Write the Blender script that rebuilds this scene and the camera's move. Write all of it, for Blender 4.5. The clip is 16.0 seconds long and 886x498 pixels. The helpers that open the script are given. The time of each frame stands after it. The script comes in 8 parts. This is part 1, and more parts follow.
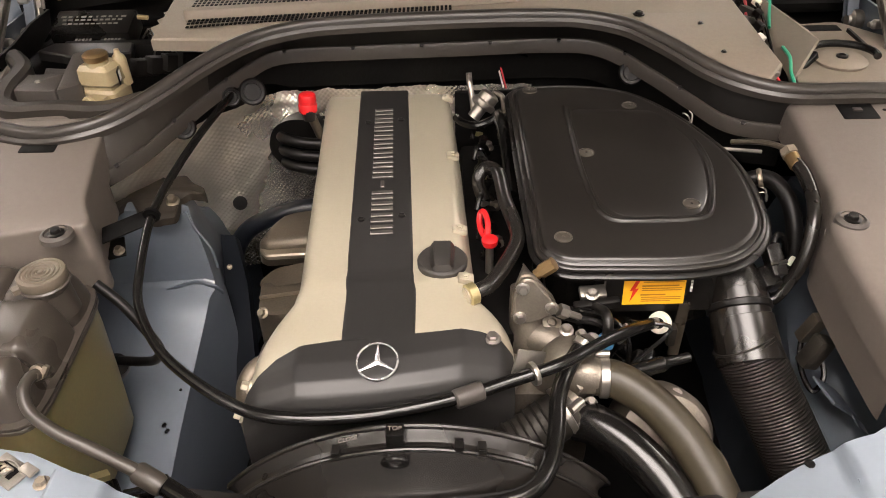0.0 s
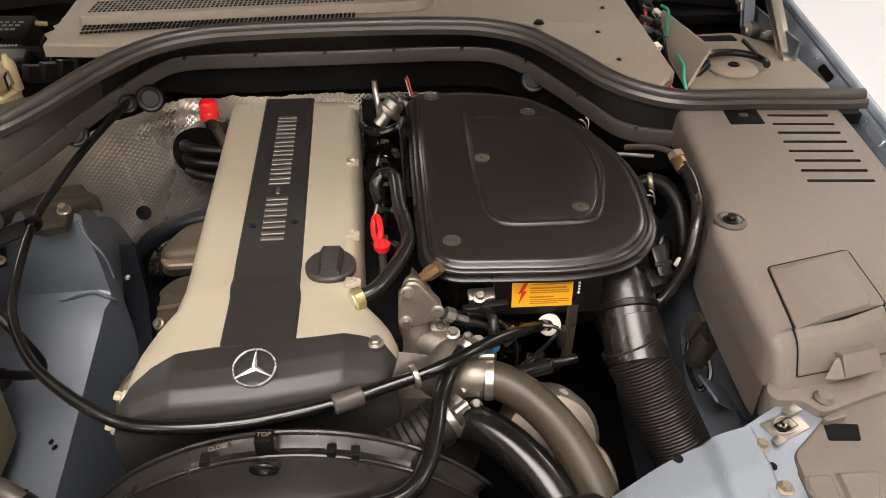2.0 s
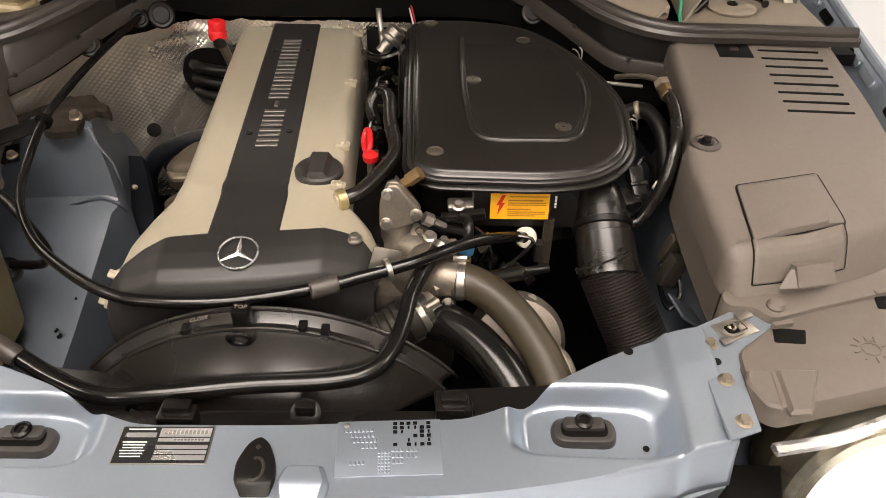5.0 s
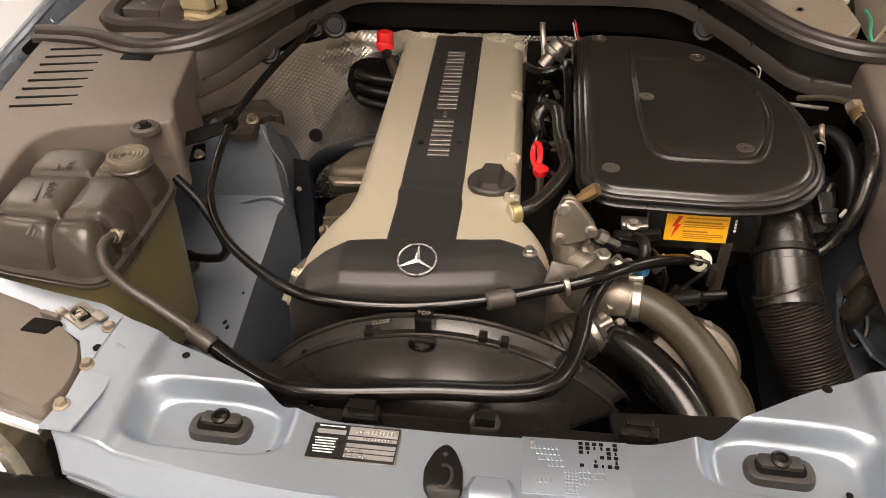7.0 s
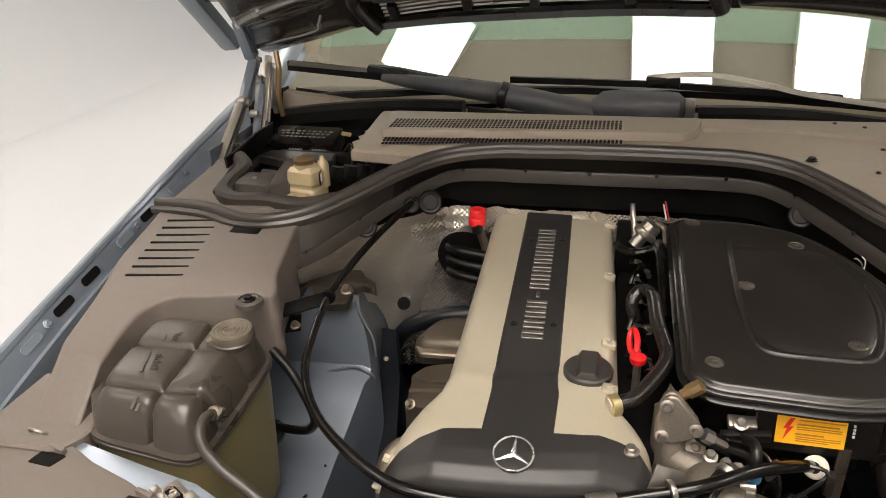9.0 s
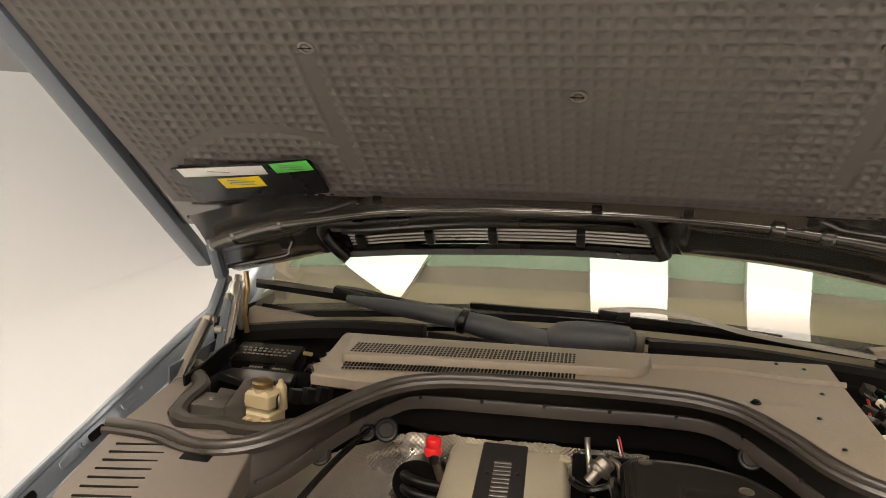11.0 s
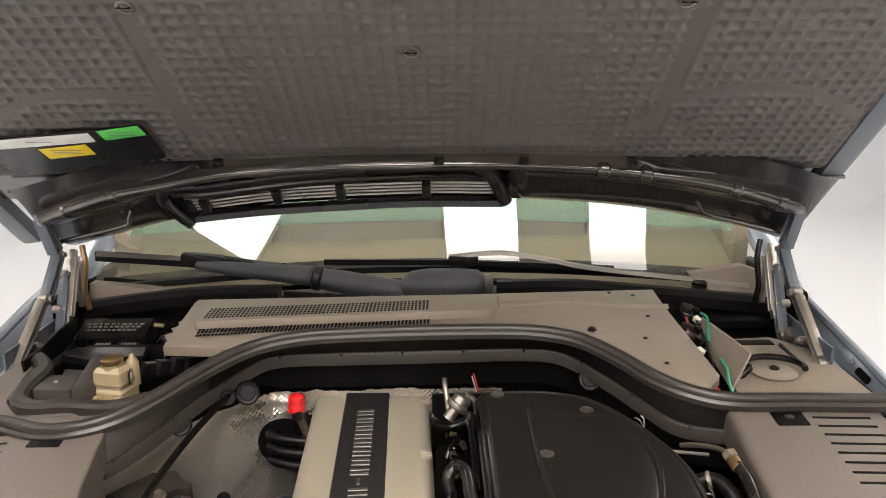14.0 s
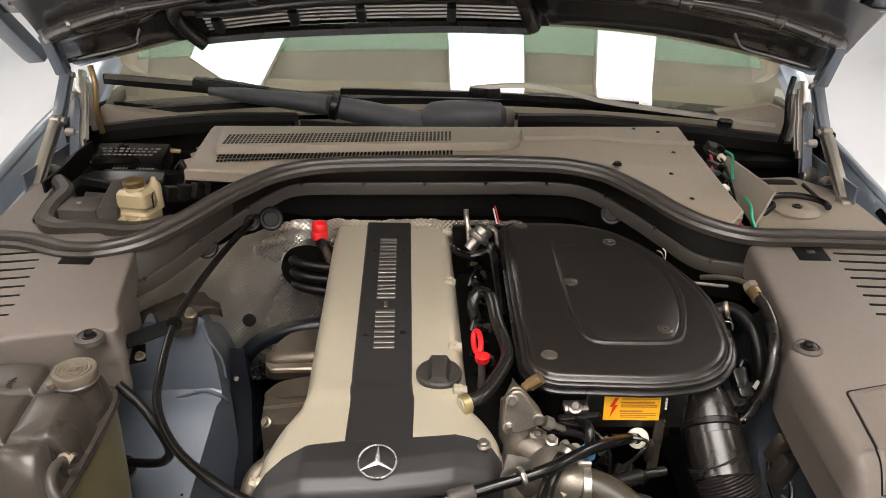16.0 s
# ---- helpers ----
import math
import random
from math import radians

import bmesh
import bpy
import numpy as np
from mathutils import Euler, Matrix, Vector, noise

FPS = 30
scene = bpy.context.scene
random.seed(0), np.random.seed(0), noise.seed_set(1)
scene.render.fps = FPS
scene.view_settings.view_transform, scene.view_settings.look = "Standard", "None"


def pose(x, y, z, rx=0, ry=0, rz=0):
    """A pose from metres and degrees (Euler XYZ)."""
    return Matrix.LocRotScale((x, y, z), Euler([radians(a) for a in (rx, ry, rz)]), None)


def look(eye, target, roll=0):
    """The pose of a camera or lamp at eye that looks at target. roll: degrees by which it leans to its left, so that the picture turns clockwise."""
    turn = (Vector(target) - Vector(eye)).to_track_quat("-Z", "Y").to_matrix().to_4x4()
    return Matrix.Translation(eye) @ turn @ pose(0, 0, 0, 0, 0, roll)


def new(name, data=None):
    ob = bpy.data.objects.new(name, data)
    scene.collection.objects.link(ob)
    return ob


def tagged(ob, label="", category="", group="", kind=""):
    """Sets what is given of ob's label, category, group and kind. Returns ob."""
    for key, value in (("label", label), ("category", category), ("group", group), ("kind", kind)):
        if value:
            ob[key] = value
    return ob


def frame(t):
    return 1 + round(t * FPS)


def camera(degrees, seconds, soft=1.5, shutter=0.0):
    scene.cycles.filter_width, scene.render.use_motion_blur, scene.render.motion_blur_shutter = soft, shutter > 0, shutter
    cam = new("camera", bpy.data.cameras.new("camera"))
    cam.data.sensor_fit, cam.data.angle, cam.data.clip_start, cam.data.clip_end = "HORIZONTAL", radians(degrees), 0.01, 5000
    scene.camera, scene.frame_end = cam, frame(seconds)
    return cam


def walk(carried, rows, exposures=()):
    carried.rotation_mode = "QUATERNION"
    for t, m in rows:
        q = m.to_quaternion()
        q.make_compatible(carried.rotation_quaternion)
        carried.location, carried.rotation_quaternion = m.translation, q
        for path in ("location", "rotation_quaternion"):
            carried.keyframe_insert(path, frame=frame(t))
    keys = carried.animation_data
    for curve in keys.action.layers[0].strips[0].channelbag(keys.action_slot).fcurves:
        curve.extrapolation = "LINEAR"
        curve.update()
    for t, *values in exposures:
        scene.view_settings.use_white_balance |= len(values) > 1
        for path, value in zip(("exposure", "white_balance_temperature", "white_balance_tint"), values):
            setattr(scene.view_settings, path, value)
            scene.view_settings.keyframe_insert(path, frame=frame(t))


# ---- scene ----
cam = camera(62.6, 16.0, soft=0.92)
PATH = [
    (0, (0.002, 0.052, 1.439), (-0.026, 1.639, 0.222), -1.6),
    (0.5, (0.031, 0.068, 1.443), (0.015, 1.658, 0.23), -0.3),
    (1, (0.014, 0.072, 1.441), (0.03, 1.676, 0.246), 1.2),
    (1.5, (0.029, 0.062, 1.428), (0.092, 1.673, 0.243), 1.1),
    (2, (0.094, 0.044, 1.423), (0.186, 1.654, 0.239), 0.3),
    (2.5, (0.142, 0.041, 1.414), (0.267, 1.645, 0.227), -0.2),
    (3, (0.166, 0.028, 1.407), (0.313, 1.623, 0.208), -0.1),
    (3.2, (0.171, 0.021, 1.403), (0.323, 1.611, 0.199), 0.1),
    (5.3, (0.145, -0.054, 1.376), (0.121, 1.511, 0.131), 1.1),
    (5.5, (0.136, -0.056, 1.374), (0.078, 1.509, 0.131), 0.6),
    (6, (0.11, -0.057, 1.374), (-0.023, 1.508, 0.136), -0.2),
    (6.5, (0.084, -0.055, 1.376), (-0.109, 1.507, 0.141), -0.7),
    (7, (0.057, -0.051, 1.379), (-0.195, 1.515, 0.161), -1.2),
    (7.5, (0.025, -0.049, 1.384), (-0.279, 1.532, 0.197), -1.6),
    (8, (-0.001, -0.04, 1.391), (-0.351, 1.577, 0.267), -1.8),
    (8.5, (-0.005, -0.03, 1.401), (-0.405, 1.628, 0.357), -2.0),
    (9, (0.011, -0.027, 1.425), (-0.449, 1.71, 0.547), -2.0),
    (9.5, (0.019, -0.024, 1.447), (-0.466, 1.779, 0.73), -1.2),
    (9.7, (0.02, -0.023, 1.453), (-0.467, 1.801, 0.792), -0.8),
    (11.8, (0.041, -0.045, 1.525), (-0.248, 1.916, 1.255), 1.2),
    (12, (0.047, -0.045, 1.53), (-0.208, 1.922, 1.276), 1.1),
    (12.5, (0.065, -0.045, 1.537), (-0.108, 1.932, 1.295), 0.7),
    (13, (0.08, -0.047, 1.54), (-0.015, 1.931, 1.263), 0.2),
    (13.5, (0.072, -0.05, 1.529), (0.027, 1.913, 1.151), -0.3),
    (14, (0.047, -0.064, 1.511), (0.033, 1.871, 1.007), -0.6),
    (14.5, (0.031, -0.073, 1.491), (0.007, 1.808, 0.811), -0.6),
    (15, (0.005, -0.048, 1.478), (-0.033, 1.774, 0.652), -0.4),
    (15.5, (-0.012, -0.042, 1.492), (-0.039, 1.757, 0.618), 0.4),
    (16, (-0.01, -0.059, 1.476), (-0.01, 1.728, 0.579), 0.9),
]
walk(cam, [(t, look(eye, target, roll)) for t, eye, target, roll in PATH],
     exposures=[(0.0, 0.50, 6500, 18), (1.0, 0.46, 6500, 18), (1.5, 0.39, 6500, 18), (3.0, 0.30, 6500, 17), (5.5, 0.24, 6800, 17), (7.0, 0.22, 7050, 19), (8.0, 0.25, 6700, 17), (8.5, 0.30, 6500, 16), (9.0, 0.20, 6500, 15), (9.5, 0.22, 7200, 15), (9.8, 0.22, 7300, 15), (11.6, 0.14, 6900, 16), (12.0, 0.13, 6500, 16), (12.5, 0.22, 6350, 16), (13.0, 0.18, 6350, 16), (14.0, 0.35, 6350, 16), (15.0, 0.50, 6250, 15), (15.5, 0.48, 6200, 15), (16.0, 0.32, 6250, 15)])

# ---- light ----
world = bpy.data.worlds.new("hall_light")
scene.world = world
world.use_nodes = True
world.node_tree.nodes["Background"].inputs[0].default_value = (0.9, 0.95, 1.0, 1)
world.node_tree.nodes["Background"].inputs[1].default_value = 0.3
LAMP = 12.4  # glow of the ceiling panels
STRIP = 2.1  # glow of the narrow strips over the windshield


# ---- materials ----
def material(name, base, rough=0.5, metal=0.0, spread=0.12, grain=60.0, bump=0.0, bump_size=300.0, coat=0.0, wear=0.0, dust=0.0, spec=0.5):
    """A surface with two scales of variation: soft stains and fine grain, with relief."""
    m = bpy.data.materials.new(name)
    m.use_nodes = True
    n, l = m.node_tree.nodes, m.node_tree.links
    b = n["Principled BSDF"]
    co = n.new("ShaderNodeTexCoord")
    big, fine = n.new("ShaderNodeTexNoise"), n.new("ShaderNodeTexNoise")
    big.inputs["Scale"].default_value, big.inputs["Detail"].default_value = grain / 8, 4
    fine.inputs["Scale"].default_value, fine.inputs["Detail"].default_value = grain * 6, 3
    for t in (big, fine):
        l.new(co.outputs["Object"], t.inputs["Vector"])
    mixed = n.new("ShaderNodeMath")
    mixed.operation = "MULTIPLY_ADD"
    l.new(fine.outputs["Fac"], mixed.inputs[0])
    mixed.inputs[1].default_value = 0.5
    l.new(big.outputs["Fac"], mixed.inputs[2])
    ramp = n.new("ShaderNodeMapRange")
    l.new(mixed.outputs[0], ramp.inputs["Value"])
    for k, v in (("From Min", 0.45), ("From Max", 1.05), ("To Min", 1 - spread), ("To Max", 1 + spread)):
        ramp.inputs[k].default_value = v
    tint = n.new("ShaderNodeVectorMath")
    tint.operation = "SCALE"
    tint.inputs[0].default_value = base
    l.new(ramp.outputs[0], tint.inputs["Scale"])
    last = tint.outputs[0]
    if dust:
        speck = n.new("ShaderNodeTexNoise")
        speck.inputs["Scale"].default_value, speck.inputs["Detail"].default_value = 14, 6
        l.new(co.outputs["Object"], speck.inputs["Vector"])
        lim = n.new("ShaderNodeMapRange")
        l.new(speck.outputs["Fac"], lim.inputs["Value"])
        for k, v in (("From Min", 0.42), ("From Max", 0.75), ("To Min", 0), ("To Max", dust)):
            lim.inputs[k].default_value = v
        mix = n.new("ShaderNodeMix")
        mix.data_type = "RGBA"
        l.new(lim.outputs[0], mix.inputs[0])
        l.new(last, mix.inputs[6])
        mix.inputs[7].default_value = (0.30, 0.26, 0.20, 1)
        last = mix.outputs[2]
    l.new(last, b.inputs["Base Color"])
    rr = n.new("ShaderNodeMapRange")
    l.new(big.outputs["Fac"], rr.inputs["Value"])
    for k, v in (("From Min", 0.3), ("From Max", 0.7), ("To Min", max(0.03, rough - 0.07 - wear)), ("To Max", min(1, rough + 0.07 + wear))):
        rr.inputs[k].default_value = v
    l.new(rr.outputs[0], b.inputs["Roughness"])
    b.inputs["Metallic"].default_value = metal
    b.inputs["Specular IOR Level"].default_value = spec
    b.inputs["Coat Weight"].default_value = coat
    b.inputs["Coat Roughness"].default_value = 0.12
    if bump:
        rel = n.new("ShaderNodeTexNoise")
        rel.inputs["Scale"].default_value, rel.inputs["Detail"].default_value = bump_size, 2
        l.new(co.outputs["Object"], rel.inputs["Vector"])
        bp = n.new("ShaderNodeBump")
        bp.inputs["Strength"].default_value, bp.inputs["Distance"].default_value = bump, 0.001
        l.new(rel.outputs["Fac"], bp.inputs["Height"])
        l.new(bp.outputs[0], b.inputs["Normal"])
    return m


def glowing(name, colour, strength):
    m = bpy.data.materials.new(name)
    m.use_nodes = True
    b = m.node_tree.nodes["Principled BSDF"]
    b.inputs["Base Color"].default_value = (*colour, 1)
    b.inputs["Emission Color"].default_value = (*colour, 1)
    b.inputs["Emission Strength"].default_value = strength
    return m


CREAM = material("cream_metallic_paint", (0.44, 0.398, 0.302), 0.42, 0.35, 0.05, 40, 0.10, 900, coat=0.2)
BLACK_PAINT = material("satin_black_paint", (0.0185, 0.0174, 0.0166), 0.42, 0, 0.15, 40, 0.06, 800, spec=0.4)
LETTER = material("grey_metal_lettering", (0.125, 0.116, 0.104), 0.4, 0.6, 0.08)
SILVER = material("bright_silver", (0.80, 0.80, 0.80), 0.25, 0.85, 0.05)
PLASTIC = material("grey_brown_plastic", (0.129, 0.109, 0.093), 0.46, 0, 0.12, 24, 0.25, 1500, spec=0.5)
COWL = material("beige_grey_plastic", (0.235, 0.197, 0.155), 0.5, 0, 0.12, 24, 0.25, 1500, spec=0.35)
DARK_PLASTIC = material("dark_plastic", (0.0065, 0.0058, 0.0052), 0.28, 0, 0.25, 40, 0.12, 900, spec=0.36)
LID_PLASTIC = material("black_lid_plastic", (0.0118, 0.0101, 0.0085), 0.35, 0, 0.2, 30, 0.10, 1400, coat=0.20, spec=0.5)
FASTENER = material("dark_zinc_fastener", (0.20, 0.18, 0.15), 0.34, 0.8, 0.2, 80)
# apron plastic with the shade under the seal in its colour
APRON = material("shaded_apron_black", (0.0075, 0.0066, 0.0058), 0.5, 0, 0.2, 40, 0.1, 300, spec=0.25)
RUBBER = material("black_rubber", (0.0055, 0.0050, 0.0046), 0.40, 0, 0.25, 60, 0.1, 500, spec=0.22)
SEAL = material("seal_rubber", (0.033, 0.028, 0.0235), 0.34, 0, 0.15, 40, 0.08, 400, spec=0.45)
SKIRT = material("torn_brown_rubber", (0.022, 0.0175, 0.013), 0.5, 0, 0.3, 60, 0.4, 150, dust=0.05, spec=0.3)
HOSE = material("shiny_black_hose", (0.005, 0.0046, 0.0042), 0.2, 0, 0.2, 60, 0.05, 300)
HOSE_TAN = material("olive_brown_hose", (0.036, 0.029, 0.0175), 0.42, 0, 0.2, 40, 0.08, 400, dust=0.03, spec=0.35)
HOSE_GREY = material("brown_grey_hose", (0.036, 0.030, 0.024), 0.40, 0, 0.12, 40, 0.05)
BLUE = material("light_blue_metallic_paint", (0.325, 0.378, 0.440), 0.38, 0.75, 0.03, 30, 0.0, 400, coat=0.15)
# darker copy of the body blue, with the shade of inner faces in it
BLUE_IN = material("shaded_blue_paint", (0.100, 0.119, 0.144), 0.46, 0.25, 0.06, 20, 0.03, 300, coat=0.3, dust=0.03)
ALU = material("cast_aluminium", (0.18, 0.158, 0.13), 0.44, 0.7, 0.3, 50, 0.35, 350, wear=0.08, dust=0.15)
STEEL = material("zinc_steel", (0.34, 0.315, 0.28), 0.34, 0.9, 0.15, 80)
BRASS = material("aged_brass", (0.36, 0.24, 0.12), 0.4, 0.9, 0.2, 80)
GOLD = material("yellow_zinc", (0.50, 0.42, 0.22), 0.4, 0.8, 0.2, 80)
RED = material("red_plastic", (0.62, 0.012, 0.014), 0.35, 0, 0.06, 40)
WHITE = material("off_white_plastic", (0.70, 0.66, 0.56), 0.45, 0, 0.08, 40)
TANK_TOP = material("brown_tank_plastic", (0.047, 0.039, 0.032), 0.31, 0, 0.16, 40, 0.12, 400)
CAP = material("dusty_cap_plastic", (0.115, 0.095, 0.070), 0.45, 0, 0.2, 60, 0.15, 600)
PRINT_TANK = material("faint_moulded_print", (0.048, 0.040, 0.032), 0.45)
TANK = material("yellowed_translucent_plastic", (0.17, 0.145, 0.07), 0.4, 0, 0.15, 30, 0.05)
TANK.node_tree.nodes["Principled BSDF"].inputs["Subsurface Weight"].default_value = 0.15
RESERVOIR = material("amber_reservoir_plastic", (0.36, 0.29, 0.17), 0.35, 0, 0.15, 60)
FOIL = material("embossed_foil", (0.90, 0.84, 0.75), 0.27, 0.85, 0.12, 40)


EXHAUST = material("dull_brown_metal", (0.135, 0.112, 0.086), 0.42, 0.75, 0.4, 70, 0.25, 260, wear=0.08, dust=0.10)
HOUSING = material("dark_mottled_metal", (0.020, 0.017, 0.014), 0.55, 0.5, 0.5, 60, 0.5, 200, dust=0.1)
# near-black that holds the shade of gaps and recesses; also a few black parts
SHADE = material("shade_black", (0.003, 0.0028, 0.0026), 0.6, 0, 0.3, 40, 0.3, 150, spec=0.12)
MOULDED = material("moulded_black_rubber", (0.0105, 0.0090, 0.0076), 0.28, 0, 0.2, 40, 0.06, 500, spec=0.6)
BUFFER_GREY = material("dark_grey_rubber", (0.026, 0.0235, 0.021), 0.45, 0, 0.12, 30, 0.15, 1000)
BOX_GREY = material("dark_grey_box_plastic", (0.055, 0.048, 0.042), 0.42, 0, 0.12, 30, 0.15, 1000)
BELLOWS = material("ribbed_black_rubber", (0.016, 0.0138, 0.0118), 0.36, 0, 0.15, 40, 0.05, 400, spec=0.55)
WIPER = material("dusty_blue_black_plastic", (0.045, 0.048, 0.054), 0.5, 0, 0.2, 30, 0.2, 300, dust=0.1)
BELT = material("blue_black_air_duct", (0.005, 0.0065, 0.0095), 0.34, 0, 0.15)
PAD = material("hood_insulation_foam", (0.125, 0.112, 0.103), 0.62, 0, 0.10, 30, 0.2, 900, spec=0.35)
YELLOW = material("yellow_label", (0.85, 0.42, 0.015), 0.45, 0, 0.03)
LABEL_YELLOW = material("bright_yellow_label", (0.80, 0.60, 0.02), 0.45, 0, 0.03)
LABEL_GREEN = material("bright_green_label", (0.10, 0.62, 0.10), 0.45, 0, 0.03)
LABEL_WHITE = material("white_label", (0.75, 0.74, 0.70), 0.45, 0, 0.05)
LABEL_BLACK = material("gloss_black_label", (0.012, 0.012, 0.013), 0.25, 0, 0.05)
PRINT_RED = material("red_print", (0.65, 0.02, 0.01), 0.5)
PRINT_BROWN = material("brown_print", (0.40, 0.17, 0.01), 0.5)
PRINT_GREY = material("faint_grey_print", (0.20, 0.19, 0.17), 0.5)
MOULD = material("moulded_brown_mark", (0.012, 0.0095, 0.0075), 0.5)
WIRE_GREEN = material("green_wire", (0.02, 0.30, 0.17), 0.4)
WIRE_RED = material("red_wire", (0.45, 0.02, 0.03), 0.4)
WIRE_WHITE = material("white_wire", (0.6, 0.58, 0.54), 0.4)
SENSOR_BLUE = material("blue_connector", (0.05, 0.22, 0.42), 0.4)
TYRE = material("tyre_rubber", (0.025, 0.025, 0.025), 0.8)
FLOOR = material("pale_matt_floor", (0.70, 0.725, 0.755), 0.75, 0, 0.004, 3)
# grey chosen so the walls above the cove throw less light sideways
WALL = material("side_light_cut_grey", (0.30, 0.31, 0.33), 0.7, 0, 0.006, 3)
CEILING = material("beige_ceiling", (0.44, 0.405, 0.31), 0.8, 0, 0.05, 3)
INSIDE = material("beige_interior_trim", (0.30, 0.258, 0.19), 0.6, 0, 0.08, 10)
LAMP_GLOW = glowing("lamp_panel_glow", (1.0, 0.935, 0.835), LAMP)
STRIP_GLOW = glowing("lamp_strip_glow", (1.0, 0.96, 0.90), STRIP)
RUSTY = material("dull_rusty_zinc", (0.31, 0.265, 0.205), 0.45, 0.8, 0.3, 120)
GLOSS_BLACK = material("gloss_black_paint", (0.120, 0.110, 0.102), 0.20, 0.75, 0.2, 20, 0.05, 60, coat=0.6)
HEADLIGHT = material("headlight_chrome_rim", (0.8, 0.76, 0.62), 0.2, 0.9, 0.05)

GLASS = bpy.data.materials.new("tinted_windshield_glass")
GLASS.use_nodes = True
_n, _l = GLASS.node_tree.nodes, GLASS.node_tree.links
_n.remove(_n["Principled BSDF"])
_tr, _gl, _mx, _fr = _n.new("ShaderNodeBsdfTransparent"), _n.new("ShaderNodeBsdfGlossy"), _n.new("ShaderNodeMixShader"), _n.new("ShaderNodeFresnel")
_tr.inputs[0].default_value = (0.84, 0.86, 0.79, 1)
_gl.inputs["Roughness"].default_value = 0.01
_fr.inputs[0].default_value = 1.42
_l.new(_fr.outputs[0], _mx.inputs[0])
_l.new(_tr.outputs[0], _mx.inputs[1])
_l.new(_gl.outputs[0], _mx.inputs[2])
_l.new(_mx.outputs[0], _n["Material Output"].inputs[0])

GLASS_GREEN = bpy.data.materials.new("green_sun_band_glass")
GLASS_GREEN.use_nodes = True
_n, _l = GLASS_GREEN.node_tree.nodes, GLASS_GREEN.node_tree.links
_n.remove(_n["Principled BSDF"])
_tr, _df, _mx = _n.new("ShaderNodeBsdfTransparent"), _n.new("ShaderNodeBsdfDiffuse"), _n.new("ShaderNodeMixShader")
_tr.inputs[0].default_value = (0.74, 0.93, 0.82, 1)
_df.inputs[0].default_value = (0.44, 0.56, 0.48, 1)
_mx.inputs[0].default_value = 0.22
_l.new(_tr.outputs[0], _mx.inputs[1])
_l.new(_df.outputs[0], _mx.inputs[2])
_l.new(_mx.outputs[0], _n["Material Output"].inputs[0])


# ---- mesh helpers ----
def thing(name, label, category, group="", at=(0, 0, 0)):
    ob = new(name)
    ob.empty_display_size = 0.02
    ob.location = at
    return tagged(ob, label, category, group)


def mesh_of(name, bm, mat, angle=35):
    bmesh.ops.remove_doubles(bm, verts=bm.verts, dist=1e-5)
    bmesh.ops.recalc_face_normals(bm, faces=bm.faces)
    me = bpy.data.meshes.new(name)
    bm.to_mesh(me)
    bm.free()
    me.polygons.foreach_set("use_smooth", [True] * len(me.polygons))
    me.set_sharp_from_angle(angle=radians(angle))
    me.materials.append(mat)
    return me


def part(name, bm, mat, parent=None, label="", angle=35):
    ob = new(name, mesh_of(name, bm, mat, angle))
    if parent is not None:
        ob.parent = parent
        if parent.type == "EMPTY":
            ob.location = -parent.location
    return tagged(ob, label)


def structure(name, bm, mat, label, category, angle=35):
    return tagged(new(name, mesh_of(name, bm, mat, angle)), label, category, kind="structure")


def solo(name, bm, mat, label, category, group="", angle=35):
    return tagged(new(name, mesh_of(name, bm, mat, angle)), label, category, group)


def faces_of(bm, rings, closed=True, caps=True, loop=False):
    """Skins rings of points one after another."""
    made = [[bm.verts.new(p) for p in ring] for ring in rings]
    n = len(made[0])
    pairs = list(zip(made, made[1:])) + ([(made[-1], made[0])] if loop else [])
    for a, b in pairs:
        for i in range(n if closed else n - 1):
            j = (i + 1) % n
            bm.faces.new((a[i], a[j], b[j], b[i]))
    if caps and closed and not loop:
        bm.faces.new(made[0][::-1])
        bm.faces.new(made[-1])
    return bm


def loft(rings, closed=True, caps=True, bm=None):
    return faces_of(bm or bmesh.new(), rings, closed, caps)


def curve(points, steps=6):
    """A smooth line through the points."""
    p = [Vector(q) for q in points]
    p = [2 * p[0] - p[1]] + p + [2 * p[-1] - p[-2]]
    out = []
    for a, b, c, d in zip(p, p[1:], p[2:], p[3:]):
        for k in range(steps):
            t = k / steps
            out.append(0.5 * (2 * b + (c - a) * t + (2 * a - 5 * b + 4 * c - d) * t * t + (3 * b - a - 3 * c + d) * t ** 3))
    return out + [p[-2]]


def frames_along(path):
    """Right and up vectors carried along a path."""
    tang = [(b - a).normalized() for a, b in zip(path, path[1:])]
    tang = [tang[0]] + [((a + b).normalized() if (a + b).length > 1e-6 else b) for a, b in zip(tang, tang[1:])] + [tang[-1]]
    up = Vector((0, 0, 1)) if abs(tang[0].z) < 0.95 else Vector((0, 1, 0))
    out = []
    for t in tang:
        up = (up - t * up.dot(t)).normalized()
        out.append((t.cross(up).normalized(), up))
    return out


def sweep(path, profile, bm=None, caps=True, level=False):
    path = [Vector(p) for p in path]
    rings = []
    for p, (r, u) in zip(path, frames_along(path)):
        if level:
            r = Vector((r.x, r.y, 0)).normalized()
            u = Vector((0, 0, 1))
        rings.append([p + r * a + u * b for a, b in profile])
    return faces_of(bm or bmesh.new(), rings, True, caps)


def circle(r, n=12):
    return [(r * math.cos(2 * math.pi * k / n), r * math.sin(2 * math.pi * k / n)) for k in range(n)]


